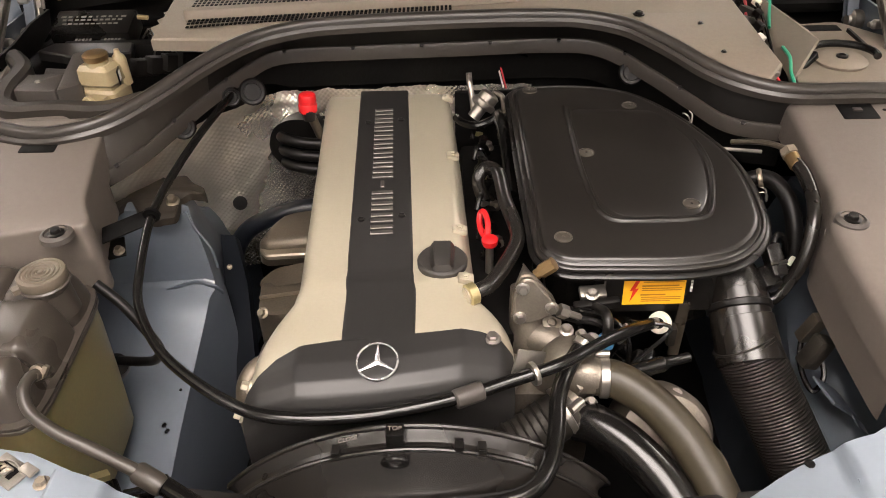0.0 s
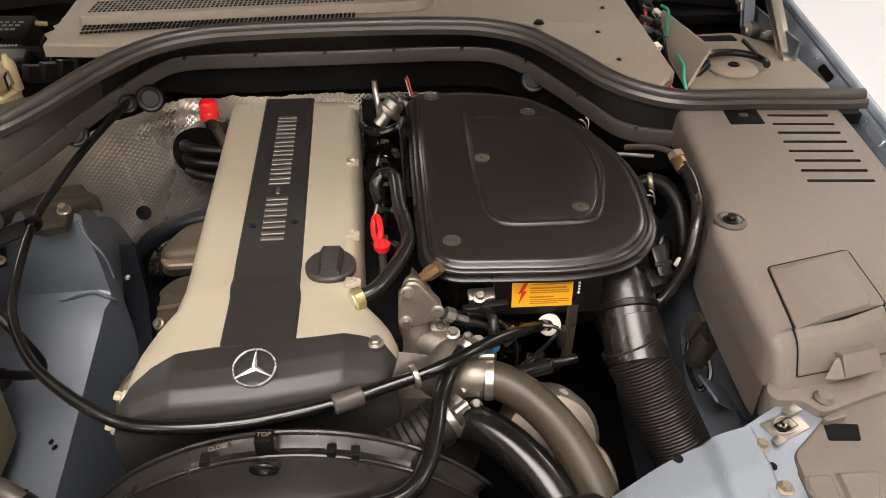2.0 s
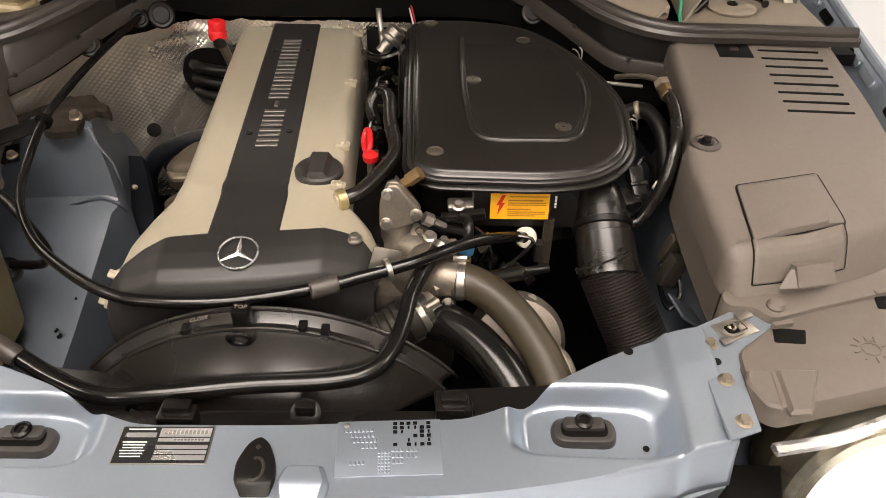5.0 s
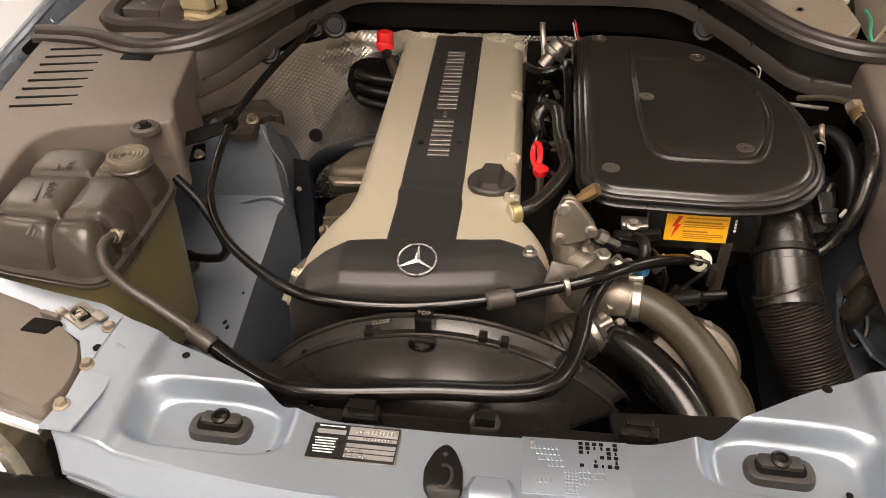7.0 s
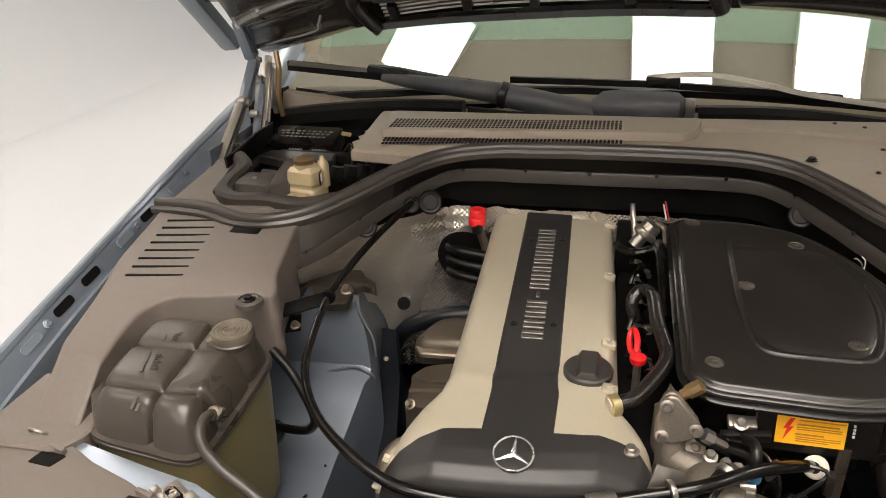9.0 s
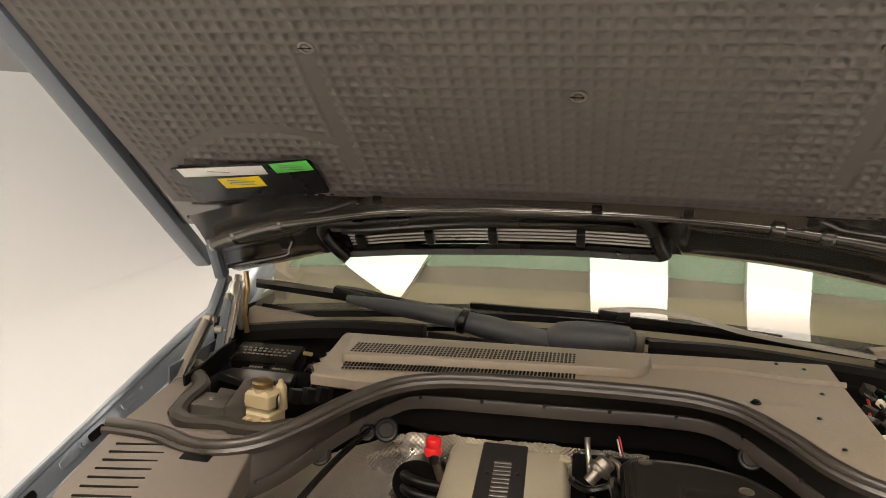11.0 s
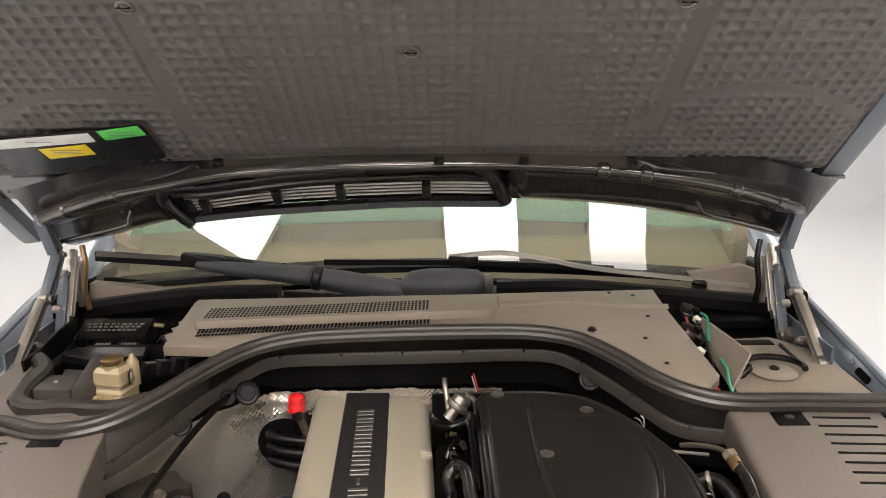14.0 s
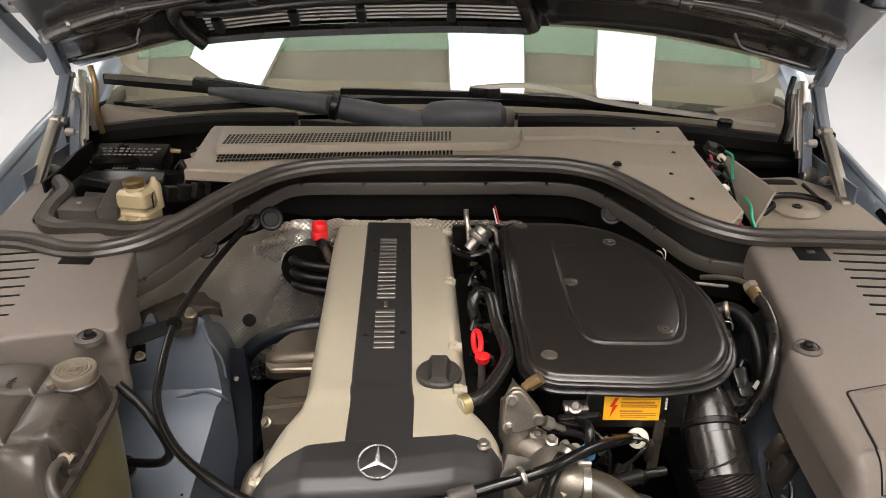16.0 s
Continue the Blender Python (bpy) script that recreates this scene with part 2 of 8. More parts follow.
def tube(points, r, n=12, steps=6, bm=None):
    path = curve(points, steps) if steps > 1 else [Vector(p) for p in points]
    frames, rings = frames_along(path), []
    for k, (p, (a, b)) in enumerate(zip(path, frames)):
        rad = r(k / (len(path) - 1)) if callable(r) else r
        rings.append([p + a * x + b * y for x, y in circle(rad, n)])
    return faces_of(bm or bmesh.new(), rings)


def lathe(profile, m=None, n=24, bm=None):
    """Turns (radius, height) pairs about z; then the pose m."""
    m = m or Matrix()
    rings = [[m @ Vector((max(r, 1e-4) * math.cos(2 * math.pi * k / n), max(r, 1e-4) * math.sin(2 * math.pi * k / n), z)) for k in range(n)] for r, z in profile]
    return faces_of(bm or bmesh.new(), rings)


def toward(at, to):
    """A pose at a place, with z pointing along a direction."""
    return Matrix.Translation(at) @ Vector(to).to_track_quat("Z", "Y").to_matrix().to_4x4()


def rod(a, b, r, n=10, bm=None):
    a, b = Vector(a), Vector(b)
    return lathe([(r, 0), (r, (b - a).length)], toward(a, b - a), n, bm)


def bevel(bm, size, segments=2, angle=30):
    edges = [e for e in bm.edges if len(e.link_faces) == 2 and e.calc_face_angle(0) > radians(angle)]
    bmesh.ops.bevel(bm, geom=edges, offset=size, segments=segments, affect="EDGES", clamp_overlap=True, profile=0.6)
    return bm


def box(size, m=None, r=0.0, seg=2, bm=None):
    own = bmesh.new()
    bmesh.ops.create_cube(own, size=1)
    bmesh.ops.scale(own, vec=size, verts=own.verts)
    if r:
        bevel(own, r, seg)
    bmesh.ops.transform(own, matrix=m or Matrix(), verts=own.verts)
    return join(bm, own)


def join(bm, own):
    if bm is None:
        return own
    me = bpy.data.meshes.new("tmp")
    own.to_mesh(me)
    own.free()
    bm.from_mesh(me)
    bpy.data.meshes.remove(me)
    return bm


def rounded(points, r, n=5):
    """A polygon with its corners rounded; r may be one radius or one for each corner."""
    out, p = [], [Vector(q[:2]) for q in points]
    for k, b in enumerate(p):
        a, c = p[k - 1], p[(k + 1) % len(p)]
        rad = r[k] if isinstance(r, (list, tuple)) else r
        u, v = a - b, c - b
        rad = min(rad, u.length * 0.48, v.length * 0.48)
        s, e = b + u.normalized() * rad, b + v.normalized() * rad
        for i in range(n + 1):
            t = i / n
            out.append((s * (1 - t) ** 2 + b * 2 * t * (1 - t) + e * t * t))
    return out


def inset(points, d):
    """Moves a polygon's outline inwards by d (counter-clockwise points)."""
    p, out = [Vector(q[:2]) for q in points], []
    for k, b in enumerate(p):
        a, c = p[k - 1], p[(k + 1) % len(p)]
        u, v = (b - a), (c - b)
        u = u.normalized() if u.length > 1e-7 else v.normalized()
        v = v.normalized() if v.length > 1e-7 else u
        nrm = Vector((-u.y - v.y, u.x + v.x))
        nrm = nrm.normalized() if nrm.length > 1e-6 else Vector((-u.y, u.x))
        out.append(b + nrm * d)
    return out


def shelf(outline, top, levels, bm=None, base=True, lean=None):
    """A body of one outline: levels are (inset, drop below the top surface); the first one is the top's rim; lean slopes the sides forwards."""
    rings = []
    for d, drop in levels:
        ring = inset(outline, d) if d else [Vector(q[:2]) for q in outline]
        rings.append([(q.x, q.y - (lean(q.x, q.y) * drop if lean else 0), top(q.x, q.y) - drop) for q in ring])
    bm = bm or bmesh.new()
    made = [[bm.verts.new(p) for p in ring] for ring in rings]
    n = len(made[0])
    for a, b in zip(made, made[1:]):
        for i in range(n):
            bm.faces.new((a[i], a[(i + 1) % n], b[(i + 1) % n], b[i]))
    lid = bm.faces.new(made[0])
    ys = [v.co.y for v in made[0]]
    pieces = [lid]
    if max(ys) - min(ys) > 0.09:
        for k in range(1, 14):
            y = min(ys) + (max(ys) - min(ys)) * k / 14
            geom = pieces + list({e for f in pieces for e in f.edges}) + list({v for f in pieces for v in f.verts})
            cut = bmesh.ops.bisect_plane(bm, geom=geom, plane_co=(0, y, 0), plane_no=(0, 1, 0))
            pieces = list({g for g in cut["geom"] if isinstance(g, bmesh.types.BMFace)})
    bmesh.ops.triangulate(bm, faces=pieces)
    if base:
        low = bm.faces.new(made[-1][::-1])
        bmesh.ops.triangulate(bm, faces=[low])
    return bm


def bolt_bm(at, up=(0, 0, 1), r=0.008, h=0.006, bm=None):
    m = toward(at, up)
    bm = lathe([(r * 1.45, 0), (r * 1.45, h * 0.25), (r * 1.2, h * 0.35)], m, 16, bm)
    return lathe([(r, 0), (r, h * 0.85), (r * 0.85, h)], m, 6, bm)


def bar_text(spots, m, h=0.0006, bm=None):
    """Plain bars on a face: (x, y, width, height) in the plane of m."""
    for x, y, w, t in spots:
        bm = box((w, t, h), m @ Matrix.Translation((x, y, 0)), 0, bm=bm)
    return bm


def text_bm(words, size, m, depth=0.0004):
    """Raised words in the built-in font, on the plane of m, centred."""
    data = bpy.data.curves.new("words", "FONT")
    data.body, data.size, data.extrude = words, size, depth
    data.align_x, data.align_y = "CENTER", "CENTER"
    ob = bpy.data.objects.new("words", data)
    me = ob.to_mesh()
    bm = bmesh.new()
    bm.from_mesh(me)
    ob.to_mesh_clear()
    bpy.data.objects.remove(ob)
    bpy.data.curves.remove(data)
    bmesh.ops.transform(bm, matrix=m, verts=bm.verts)
    return bm


def grid_sheet(nx, ny, place, bm=None):
    """A sheet of nx by ny cells; place(u, v) gives each corner."""
    bm = bm or bmesh.new()
    v = [[bm.verts.new(place(i / nx, j / ny)) for i in range(nx + 1)] for j in range(ny + 1)]
    for j in range(ny):
        for i in range(nx):
            bm.faces.new((v[j][i], v[j][i + 1], v[j + 1][i + 1], v[j + 1][i]))
    return bm


# ---- the hall ----
def hall():
    x0, x1, y0, y1, h = -5.8, 5.8, -7.0, 8.1, 3.4
    structure("floor", box((x1 - x0 + 0.4, y1 - y0 + 0.4, 0.1), pose((x0 + x1) / 2, (y0 + y1) / 2, -0.05)), FLOOR, "plain matt white floor of a bright hall", "floor")
    for name, size, at in (("wall_left", (0.2, y1 - y0, h), (x0 - 0.1, (y0 + y1) / 2, h / 2)), ("wall_right", (0.2, y1 - y0, h), (x1 + 0.1, (y0 + y1) / 2, h / 2)),
                           ("wall_back", (x1 - x0 + 0.4, 0.2, h), (0, y1 + 0.1, h / 2)), ("wall_front", (x1 - x0 + 0.4, 0.2, h), (0, y0 - 0.1, h / 2))):
        structure(name, box(size, pose(*at)), WALL, "plain hall wall, made grey to hold back side light", "wall")
    # the floor sweeps up into the side and back walls in a smooth cove
    k = 16
    for name, place in (("cove_left", lambda d, z, e: (x0 + d, e, z)), ("cove_right", lambda d, z, e: (x1 - d, e, z)), ("cove_back", lambda d, z, e: (e, y1 - d, z))):
        ends, sweep_r = ((x0, x1), 1.1) if name == "cove_back" else ((y0, y1), 1.8)
        arc = [(sweep_r * (1 - math.sin(a)), sweep_r * (1 - math.cos(a))) for a in [math.pi / 2 * i / k for i in range(k + 1)]]
        rows = [[place(d, z + 0.004, e) for d, z in arc] + [place(-0.05, sweep_r, e), place(-0.05, -0.02, e)] for e in ends]
        structure(name, loft(rows), FLOOR, "smooth white cove between the floor and the wall", "wall", 60)
    structure("ceiling", box((x1 - x0 + 0.4, y1 - y0 + 0.4, 0.1), pose((x0 + x1) / 2, (y0 + y1) / 2, h + 0.05)), CEILING, "plain beige ceiling of the hall", "ceiling")
    for x, y, w, d, turn in LAMPS:
        t = thing("ceiling_light", "white glowing rectangular ceiling light panel", "ceiling light", "ceiling lights of the hall", (x, y, h))
        frame_bm = bmesh.new()
        place = pose(x, y, h, 0, 0, turn)
        for sx, sy, lx, ly in ((0, d / 2, w + 0.02, 0.012), (0, -d / 2, w + 0.02, 0.012), (w / 2, 0, 0.012, d), (-w / 2, 0, 0.012, d)):
            box((lx, ly, 0.03), place @ pose(sx, sy, -0.015), 0.004, bm=frame_bm)
        part("frame", frame_bm, CEILING, t)
        part("diffuser", box((w - 0.012, d - 0.012, 0.02), place @ pose(0, 0, -0.012)), STRIP_GLOW if w < 0.4 else LAMP_GLOW, t, "glowing white diffuser")


LAMPS = [(-2.4, -3.4, 0.9, 1.6, 0), (0.0, -3.4, 1.4, 1.6, 0), (2.4, -3.4, 0.9, 1.6, 0), (-3.2, -0.2, 0.8, 1.2, 0), (0.0, -0.6, 1.9, 1.8, 0), (3.2, 0.2, 0.8, 1.2, 0),
         (-3.4, 3.0, 0.9, 1.2, 0), (0.18, 2.6, 0.36, 2.6, 3), (0.80, 2.6, 0.25, 2.6, 4), (-0.92, 2.42, 0.27, 0.50, -24), (-0.67, 2.98, 0.27, 0.52, -24), (1.28, 2.7, 0.08, 0.8, 6), (3.4, 3.0, 0.9, 1.2, 0), (-2.6, 6.0, 1.0, 1.2, 0), (2.6, 6.0, 1.0, 1.2, 0)]
hall()


# ---- the car's body ----
def lerp_table(table, t):
    for (a, *va), (b, *vb) in zip(table, table[1:]):
        if (a <= t <= b) or (b <= t <= a):
            k = (t - a) / (b - a) if b != a else 0
            return [p + (q - p) * k for p, q in zip(va, vb)]
    return list(table[0][1:]) if abs(t - table[0][0]) < abs(t - table[-1][0]) else list(table[-1][1:])


def cover_top(x, y):
    return 0.875 + 0.13 * (y - 0.83)


body = thing("car_body", "light blue metallic car with its bonnet open, standing on the floor", "car", at=(0, 1.4, 0))


FENDER_Z = [(0.36, 0.72), (0.60, 0.772), (0.85, 0.825), (1.10, 0.870), (1.35, 0.908), (1.60, 0.940), (1.80, 0.955)]
FENDER = {
    -1: ([(0.36, 0.841), (0.66, 0.866), (0.81, 0.880), (1.0, 0.892), (1.19, 0.896), (1.50, 0.905), (1.80, 0.915)],
         [(0.36, 0.872), (0.72, 0.905), (0.86, 0.909), (1.145, 0.927), (1.45, 0.957), (1.80, 0.995)],
         (0.767, 0.855, 0.936, 1.052, 1.137, 1.250), (0, 1, 1, 0, 1, 0), (0.81, 1.091, 1.303)),
    1: ([(0.36, 0.835), (0.60, 0.855), (0.81, 0.866), (1.13, 0.864), (1.36, 0.866), (1.60, 0.872), (1.80, 0.88)],
        [(0.36, 0.868), (0.60, 0.893), (0.93, 0.898), (1.14, 0.894), (1.44, 0.900), (1.80, 0.915)],
        (0.832, 0.996, 1.100, 1.192, 1.295), (0, 1, 0, 1, 1), (0.866, 1.135, 1.341)),
}


def fender(side):
    """The wing's inner flange rises from a lip beside the cover to the crest; the outer skin falls away from there."""
    lips, crests, slots, opened, bolts = FENDER[side]

    def section(y):
        zb = lerp_table(FENDER_Z, y)[0]
        return Vector((lerp_table(lips, y)[0], zb - 0.030)), Vector((lerp_table(crests, y)[0], zb + 0.010))
    rows = []
    for k in range(25):
        y = 0.36 + 1.44 * k / 24
        a, b = section(y)
        d = b - a
        up = Vector((-d.y, d.x)).normalized()
        prof = [a + Vector((-0.012, -0.08)), a + Vector((-0.010, -0.012)), a + Vector((-0.006, -0.001)), a, a + Vector((0.004, -0.004)), a + d * 0.16 - up * 0.003, a + d * 0.72 - up * 0.002, a + d * 0.78 + up * 0.001, a + d * 0.92 + up * 0.002, b,
                b + Vector((0.008, -0.001)), b + Vector((0.017, -0.012)), b + Vector((0.024, -0.06)), b + Vector((0.035, -0.20)), b + Vector((0.02, -0.45)), b + Vector((-0.02, -0.60)), b + Vector((-0.06, -0.60)), b + Vector((-0.02, -0.45)), b + Vector((0.0, -0.20)), b + Vector((-0.004, -0.05)), a + Vector((0.006, -0.02)), a + Vector((-0.004, -0.08))]
        rows.append([(side * q.x, y, q.y) for q in prof])
    f = part("fender", loft(rows), BLUE, body, "light blue front wing", 28)

    def on_flange(y, k):
        a, b = section(y)
        a2, b2 = section(y + 0.02)
        d, along = b - a, Vector((0, 0.02, a2.y - a.y)).normalized()
        across = Vector((side * d.x, 0, d.y)).normalized()
        n = across.cross(along).normalized()
        n = n if n.z > 0 else -n
        p = a + d * k
        return Matrix.Translation((side * p.x, y, p.y)) @ Matrix((across, along, n)).transposed().to_4x4()
    for y, dark in zip(slots, opened):
        pill = rounded([(-0.008, -0.024), (0.008, -0.024), (0.008, 0.024), (-0.008, 0.024)], 0.0078, 5)
        m = on_flange(y, 0.42)
        bm = loft([[m @ Vector((q.x, q.y, h)) for q in inset(pill, d)] for h, d in ((-0.006, 0), (-0.0004, 0), (0.0002, 0.0008))])
        part("slot", bm, SHADE if dark else BLUE, f, "dark oval slot" if dark else "oval pressed dimple")
    for y in bolts:
        m = on_flange(y, 0.45)
        part("flange_bolt", bolt_bm(m.translation, m.col[2].xyz, 0.0055, 0.006), BLUE, f)
    # near-black strip stands for the shade between cover and wing
    gut = []
    for k in range(13):
        y = 0.40 + 1.38 * k / 12
        a, b = section(y)
        gut.append([(side * 0.70, y, a.y - 0.10), (side * 0.70, y, a.y - 0.07), (side * (a.x - 0.012), y, a.y - 0.05), (side * (a.x - 0.010), y, a.y - 0.10)])
    part("gutter", loft(gut), SHADE, f, "gutter beside the wing in shade black")
    return f


for s in (-1, 1):
    fender(s)


def inner_wing(side):
    off = 0.0 if side < 0 else 0.14
    rows = []
    right_rows = ((1.38, 0.60, 0.44, 0.60, 0.40, 0.48), (1.135, 0.66, 0.44, 0.65, 0.40, 0.54), (1.105, 0.795, 0.435, 0.775, 0.395, 0.66), (1.0, 0.80, 0.418, 0.79, 0.387, 0.69), (0.925, 0.80, 0.413, 0.787, 0.383, 0.68),
                                  (0.895, 0.765, 0.413, 0.755, 0.38, 0.66), (0.868, 0.70, 0.415, 0.695, 0.378, 0.63), (0.845, 0.695, 0.418, 0.685, 0.376, 0.62), (0.82, 0.655, 0.42, 0.65, 0.374, 0.60), (0.64, 0.61, 0.405, 0.60, 0.36, 0.56), (0.45, 0.59, 0.40, 0.58, 0.355, 0.53))
    left_rows = ((1.38, 0.60, 0.47, 0.58, 0.45, 0.48), (1.21, 0.70, 0.482, 0.66, 0.46, 0.58), (1.165, 0.745, 0.476, 0.725, 0.445, 0.64), (1.085, 0.768, 0.450, 0.752, 0.425, 0.66), (1.070, 0.762, 0.444, 0.745, 0.420, 0.65),
                 (1.046, 0.712, 0.426, 0.684, 0.406, 0.60), (1.029, 0.610, 0.416, 0.632, 0.400, 0.56), (1.018, 0.598, 0.415, 0.622, 0.400, 0.55), (1.000, 0.590, 0.420, 0.619, 0.405, 0.54), (0.972, 0.560, 0.424, 0.600, 0.408, 0.52), (0.80, 0.535, 0.438, 0.515, 0.420, 0.42), (0.62, 0.50, 0.425, 0.49, 0.41, 0.40), (0.45, 0.48, 0.42, 0.47, 0.40, 0.38))
    for y, zo, bx, bz, cx, cz in (left_rows if side < 0 else right_rows):
        bx, cx = bx + off, cx + off
        rows.append([(side * 0.82, y, zo), (side * (bx + 0.015), y, bz + 0.002), (side * bx, y, bz - 0.004), (side * cx, y, cz), (side * (cx - 0.004), y, 0.22), (side * 0.82, y, 0.22)])
    w = part("inner_wing", bevel(loft(rows), 0.005, 3, 18), BLUE_IN, body, "inner wheel arch panel in shaded blue paint", 30)
    if side < 0:
        seam = tube([(-0.60, 1.014, 0.584), (-0.55, 1.016, 0.600), (-0.49, 1.020, 0.620), (-0.445, 1.021, 0.634), (-0.425, 1.020, 0.628), (-0.412, 1.021, 0.620), (-0.407, 1.03, 0.60)], 0.0034, 8)
        fold = tube([(-0.448, 1.066, 0.752), (-0.437, 1.055, 0.725), (-0.415, 1.046, 0.690), (-0.408, 1.040, 0.65)], 0.0025, 8)
        part("panel_fold", fold, BLUE_IN, w, "raised folded edge")
        part("panel_seam", seam, BLUE_IN, w, "raised sealed seam")
        for x, y, z in ((-0.448, 0.893, 0.558), (-0.448, 0.855, 0.541), (-0.462, 0.799, 0.523), (-0.455, 0.79, 0.520)):
            part("drain_hole", lathe([(0.0024, -0.003), (0.0024, 0.004)], toward((x, y, z), (0.7, 0, 0.7)), 10), SHADE, w, "small dark drilled hole")
    return w


for s in (-1, 1):
    inner_wing(s)

# structure below, ahead of and behind the engine, its shade put in near-black colour
part("radiator", box((1.50, 0.05, 0.44), pose(0, 0.425, 0.46), 0.004), SHADE, body, "radiator behind the front panel in shade black")
part("front_grille", box((1.30, 0.02, 0.30), pose(0, 0.352, 0.55), 0.004), SHADE, body, "grille below the front panel in shade black")
part("firewall", box((1.5, 0.03, 0.62), pose(0, 1.42, 0.60), 0.004), SHADE, body, "bulkhead behind the engine in shade black")
part("underbody", box((1.56, 2.2, 0.05), pose(0, 1.45, 0.22), 0.01), SHADE, body, "undertray in shade black")
for s in (-1, 1):
    part("sill", box((0.12, 1.6, 0.5), pose(s * 0.84, 2.45, 0.50), 0.03), BLUE, body)
    t = part("tyre", lathe([(0.20, -0.10), (0.30, -0.10), (0.32, -0.08), (0.325, 0), (0.32, 0.08), (0.30, 0.10), (0.20, 0.10)], pose(s * 0.78, 0.95, 0.325, 0, 90, 0), 40), TYRE, body, "black front tyre")
    part("rim", lathe([(0.02, -0.085), (0.10, -0.07), (0.20, -0.085), (0.20, 0.085), (0.10, 0.07), (0.02, 0.085)], pose(s * 0.78, 0.95, 0.325, 0, 90, 0), 32), STEEL, t, "grey metal wheel rim")


def edge_y(table, x):
    """The edge's y at x, softened between its points."""
    lo, hi = table[0][0], table[-1][0]
    return sum(lerp_table(table, min(hi, max(lo, x + d)))[0] for d in (-0.036, -0.024, -0.012, 0, 0.012, 0.024, 0.036)) / 7


SLAM_REAR = [(-0.425, 0.530), (-0.36, 0.505), (-0.285, 0.480), (-0.218, 0.450), (-0.165, 0.422), (0.0, 0.424), (0.21, 0.437), (0.28, 0.474), (0.369, 0.528), (0.465, 0.562)]
SLAM_FRONT = [(-0.425, 0.368), (-0.35, 0.351), (-0.25, 0.341), (-0.16, 0.333), (0.0, 0.336), (0.19, 0.345), (0.30, 0.362), (0.41, 0.391), (0.465, 0.410)]
BUFFERS = ((-0.263, 0.411), (0.314, 0.433))


def slam_z(x, y):
    z = 0.771 + 0.012 * min(1, max(0, (abs(x - 0.02) - 0.17) / 0.10)) * min(1, max(0, (y - edge_y(SLAM_FRONT, x)) / 0.10))
    for bx, by in BUFFERS:
        s = -1 if bx < 0 else 1
        u, v = s * (x - bx - s * 0.008) / 0.079, (y - by + 0.001) / 0.037
        d = (abs(u) ** 4 + abs(v) ** 4) ** (1 / 4)
        k = min(1, max(0, (1.18 - d) / 0.34))
        z -= 0.027 * k * k * (3 - 2 * k)
    for k in (min(1, max(0, (-0.352 - x) / 0.016)), min(1, max(0, (x - 0.402) / 0.016))):
        z += 0.009 * k * k * (3 - 2 * k)
    return z


def slam_panel():
    def place(u, v):
        x = -0.425 + 0.89 * u
        f, r = edge_y(SLAM_FRONT, x), edge_y(SLAM_REAR, x)
        if v < 0.12:
            k = v / 0.12
            return (x, f - 0.012 + 0.012 * math.sin(k * math.pi / 2), slam_z(x, f) - 0.055 * (1 - k) ** 1.3 - 0.004)
        if v > 0.94:
            k = (v - 0.94) / 0.06
            return (x, r + 0.003 * k, slam_z(x, r) - 0.03 * k)
        y = f + (r - f) * (v - 0.12) / 0.82
        return (x, y, slam_z(x, y))
    p = part("front_panel", grid_sheet(230, 76, place), BLUE, body, "pale blue metallic bonnet lock crossmember", 60)
    sol = p.modifiers.new("thickness", "SOLIDIFY")
    sol.thickness, sol.offset = 0.0025, -1
    lip = part("front_apron", loft([[(x, y - 0.012, 0.712), (x, y - 0.006, 0.716), (x, y + 0.02, 0.60), (x, y + 0.01, 0.60)] for x, y in SLAM_FRONT]), BLUE, p)
    for a, b in (((-0.408, 0.479), (-0.362, 0.464)), ((0.412, 0.497), (0.456, 0.521))):
        za, zb = slam_z(*a), slam_z(*b)
        fold = loft([[(a[0], a[1] - 0.007, za - 0.001), (a[0], a[1] + 0.002, za + 0.0014), (a[0], a[1] + 0.006, za - 0.001)], [(b[0], b[1] - 0.002, zb - 0.001), (b[0], b[1], zb + 0.0005), (b[0], b[1] + 0.002, zb - 0.001)]])
        part("pressed_fold", fold, BLUE, p, "wedge-shaped pressed fold")
    for x, y, r in ((0.374, 0.524, 0.0055), (-0.327, 0.482, 0.0045), (-0.2, 0.385, 0.0035), (0.378, 0.418, 0.0035), (0.158, 0.379, 0.005)):
        part("panel_hole", lathe([(r, -0.006), (r, 0.0012), (r * 0.8, 0.0012)], pose(x, y, slam_z(x, y)), 14), SHADE, p, "small round dark hole")
    return p


slam = slam_panel()


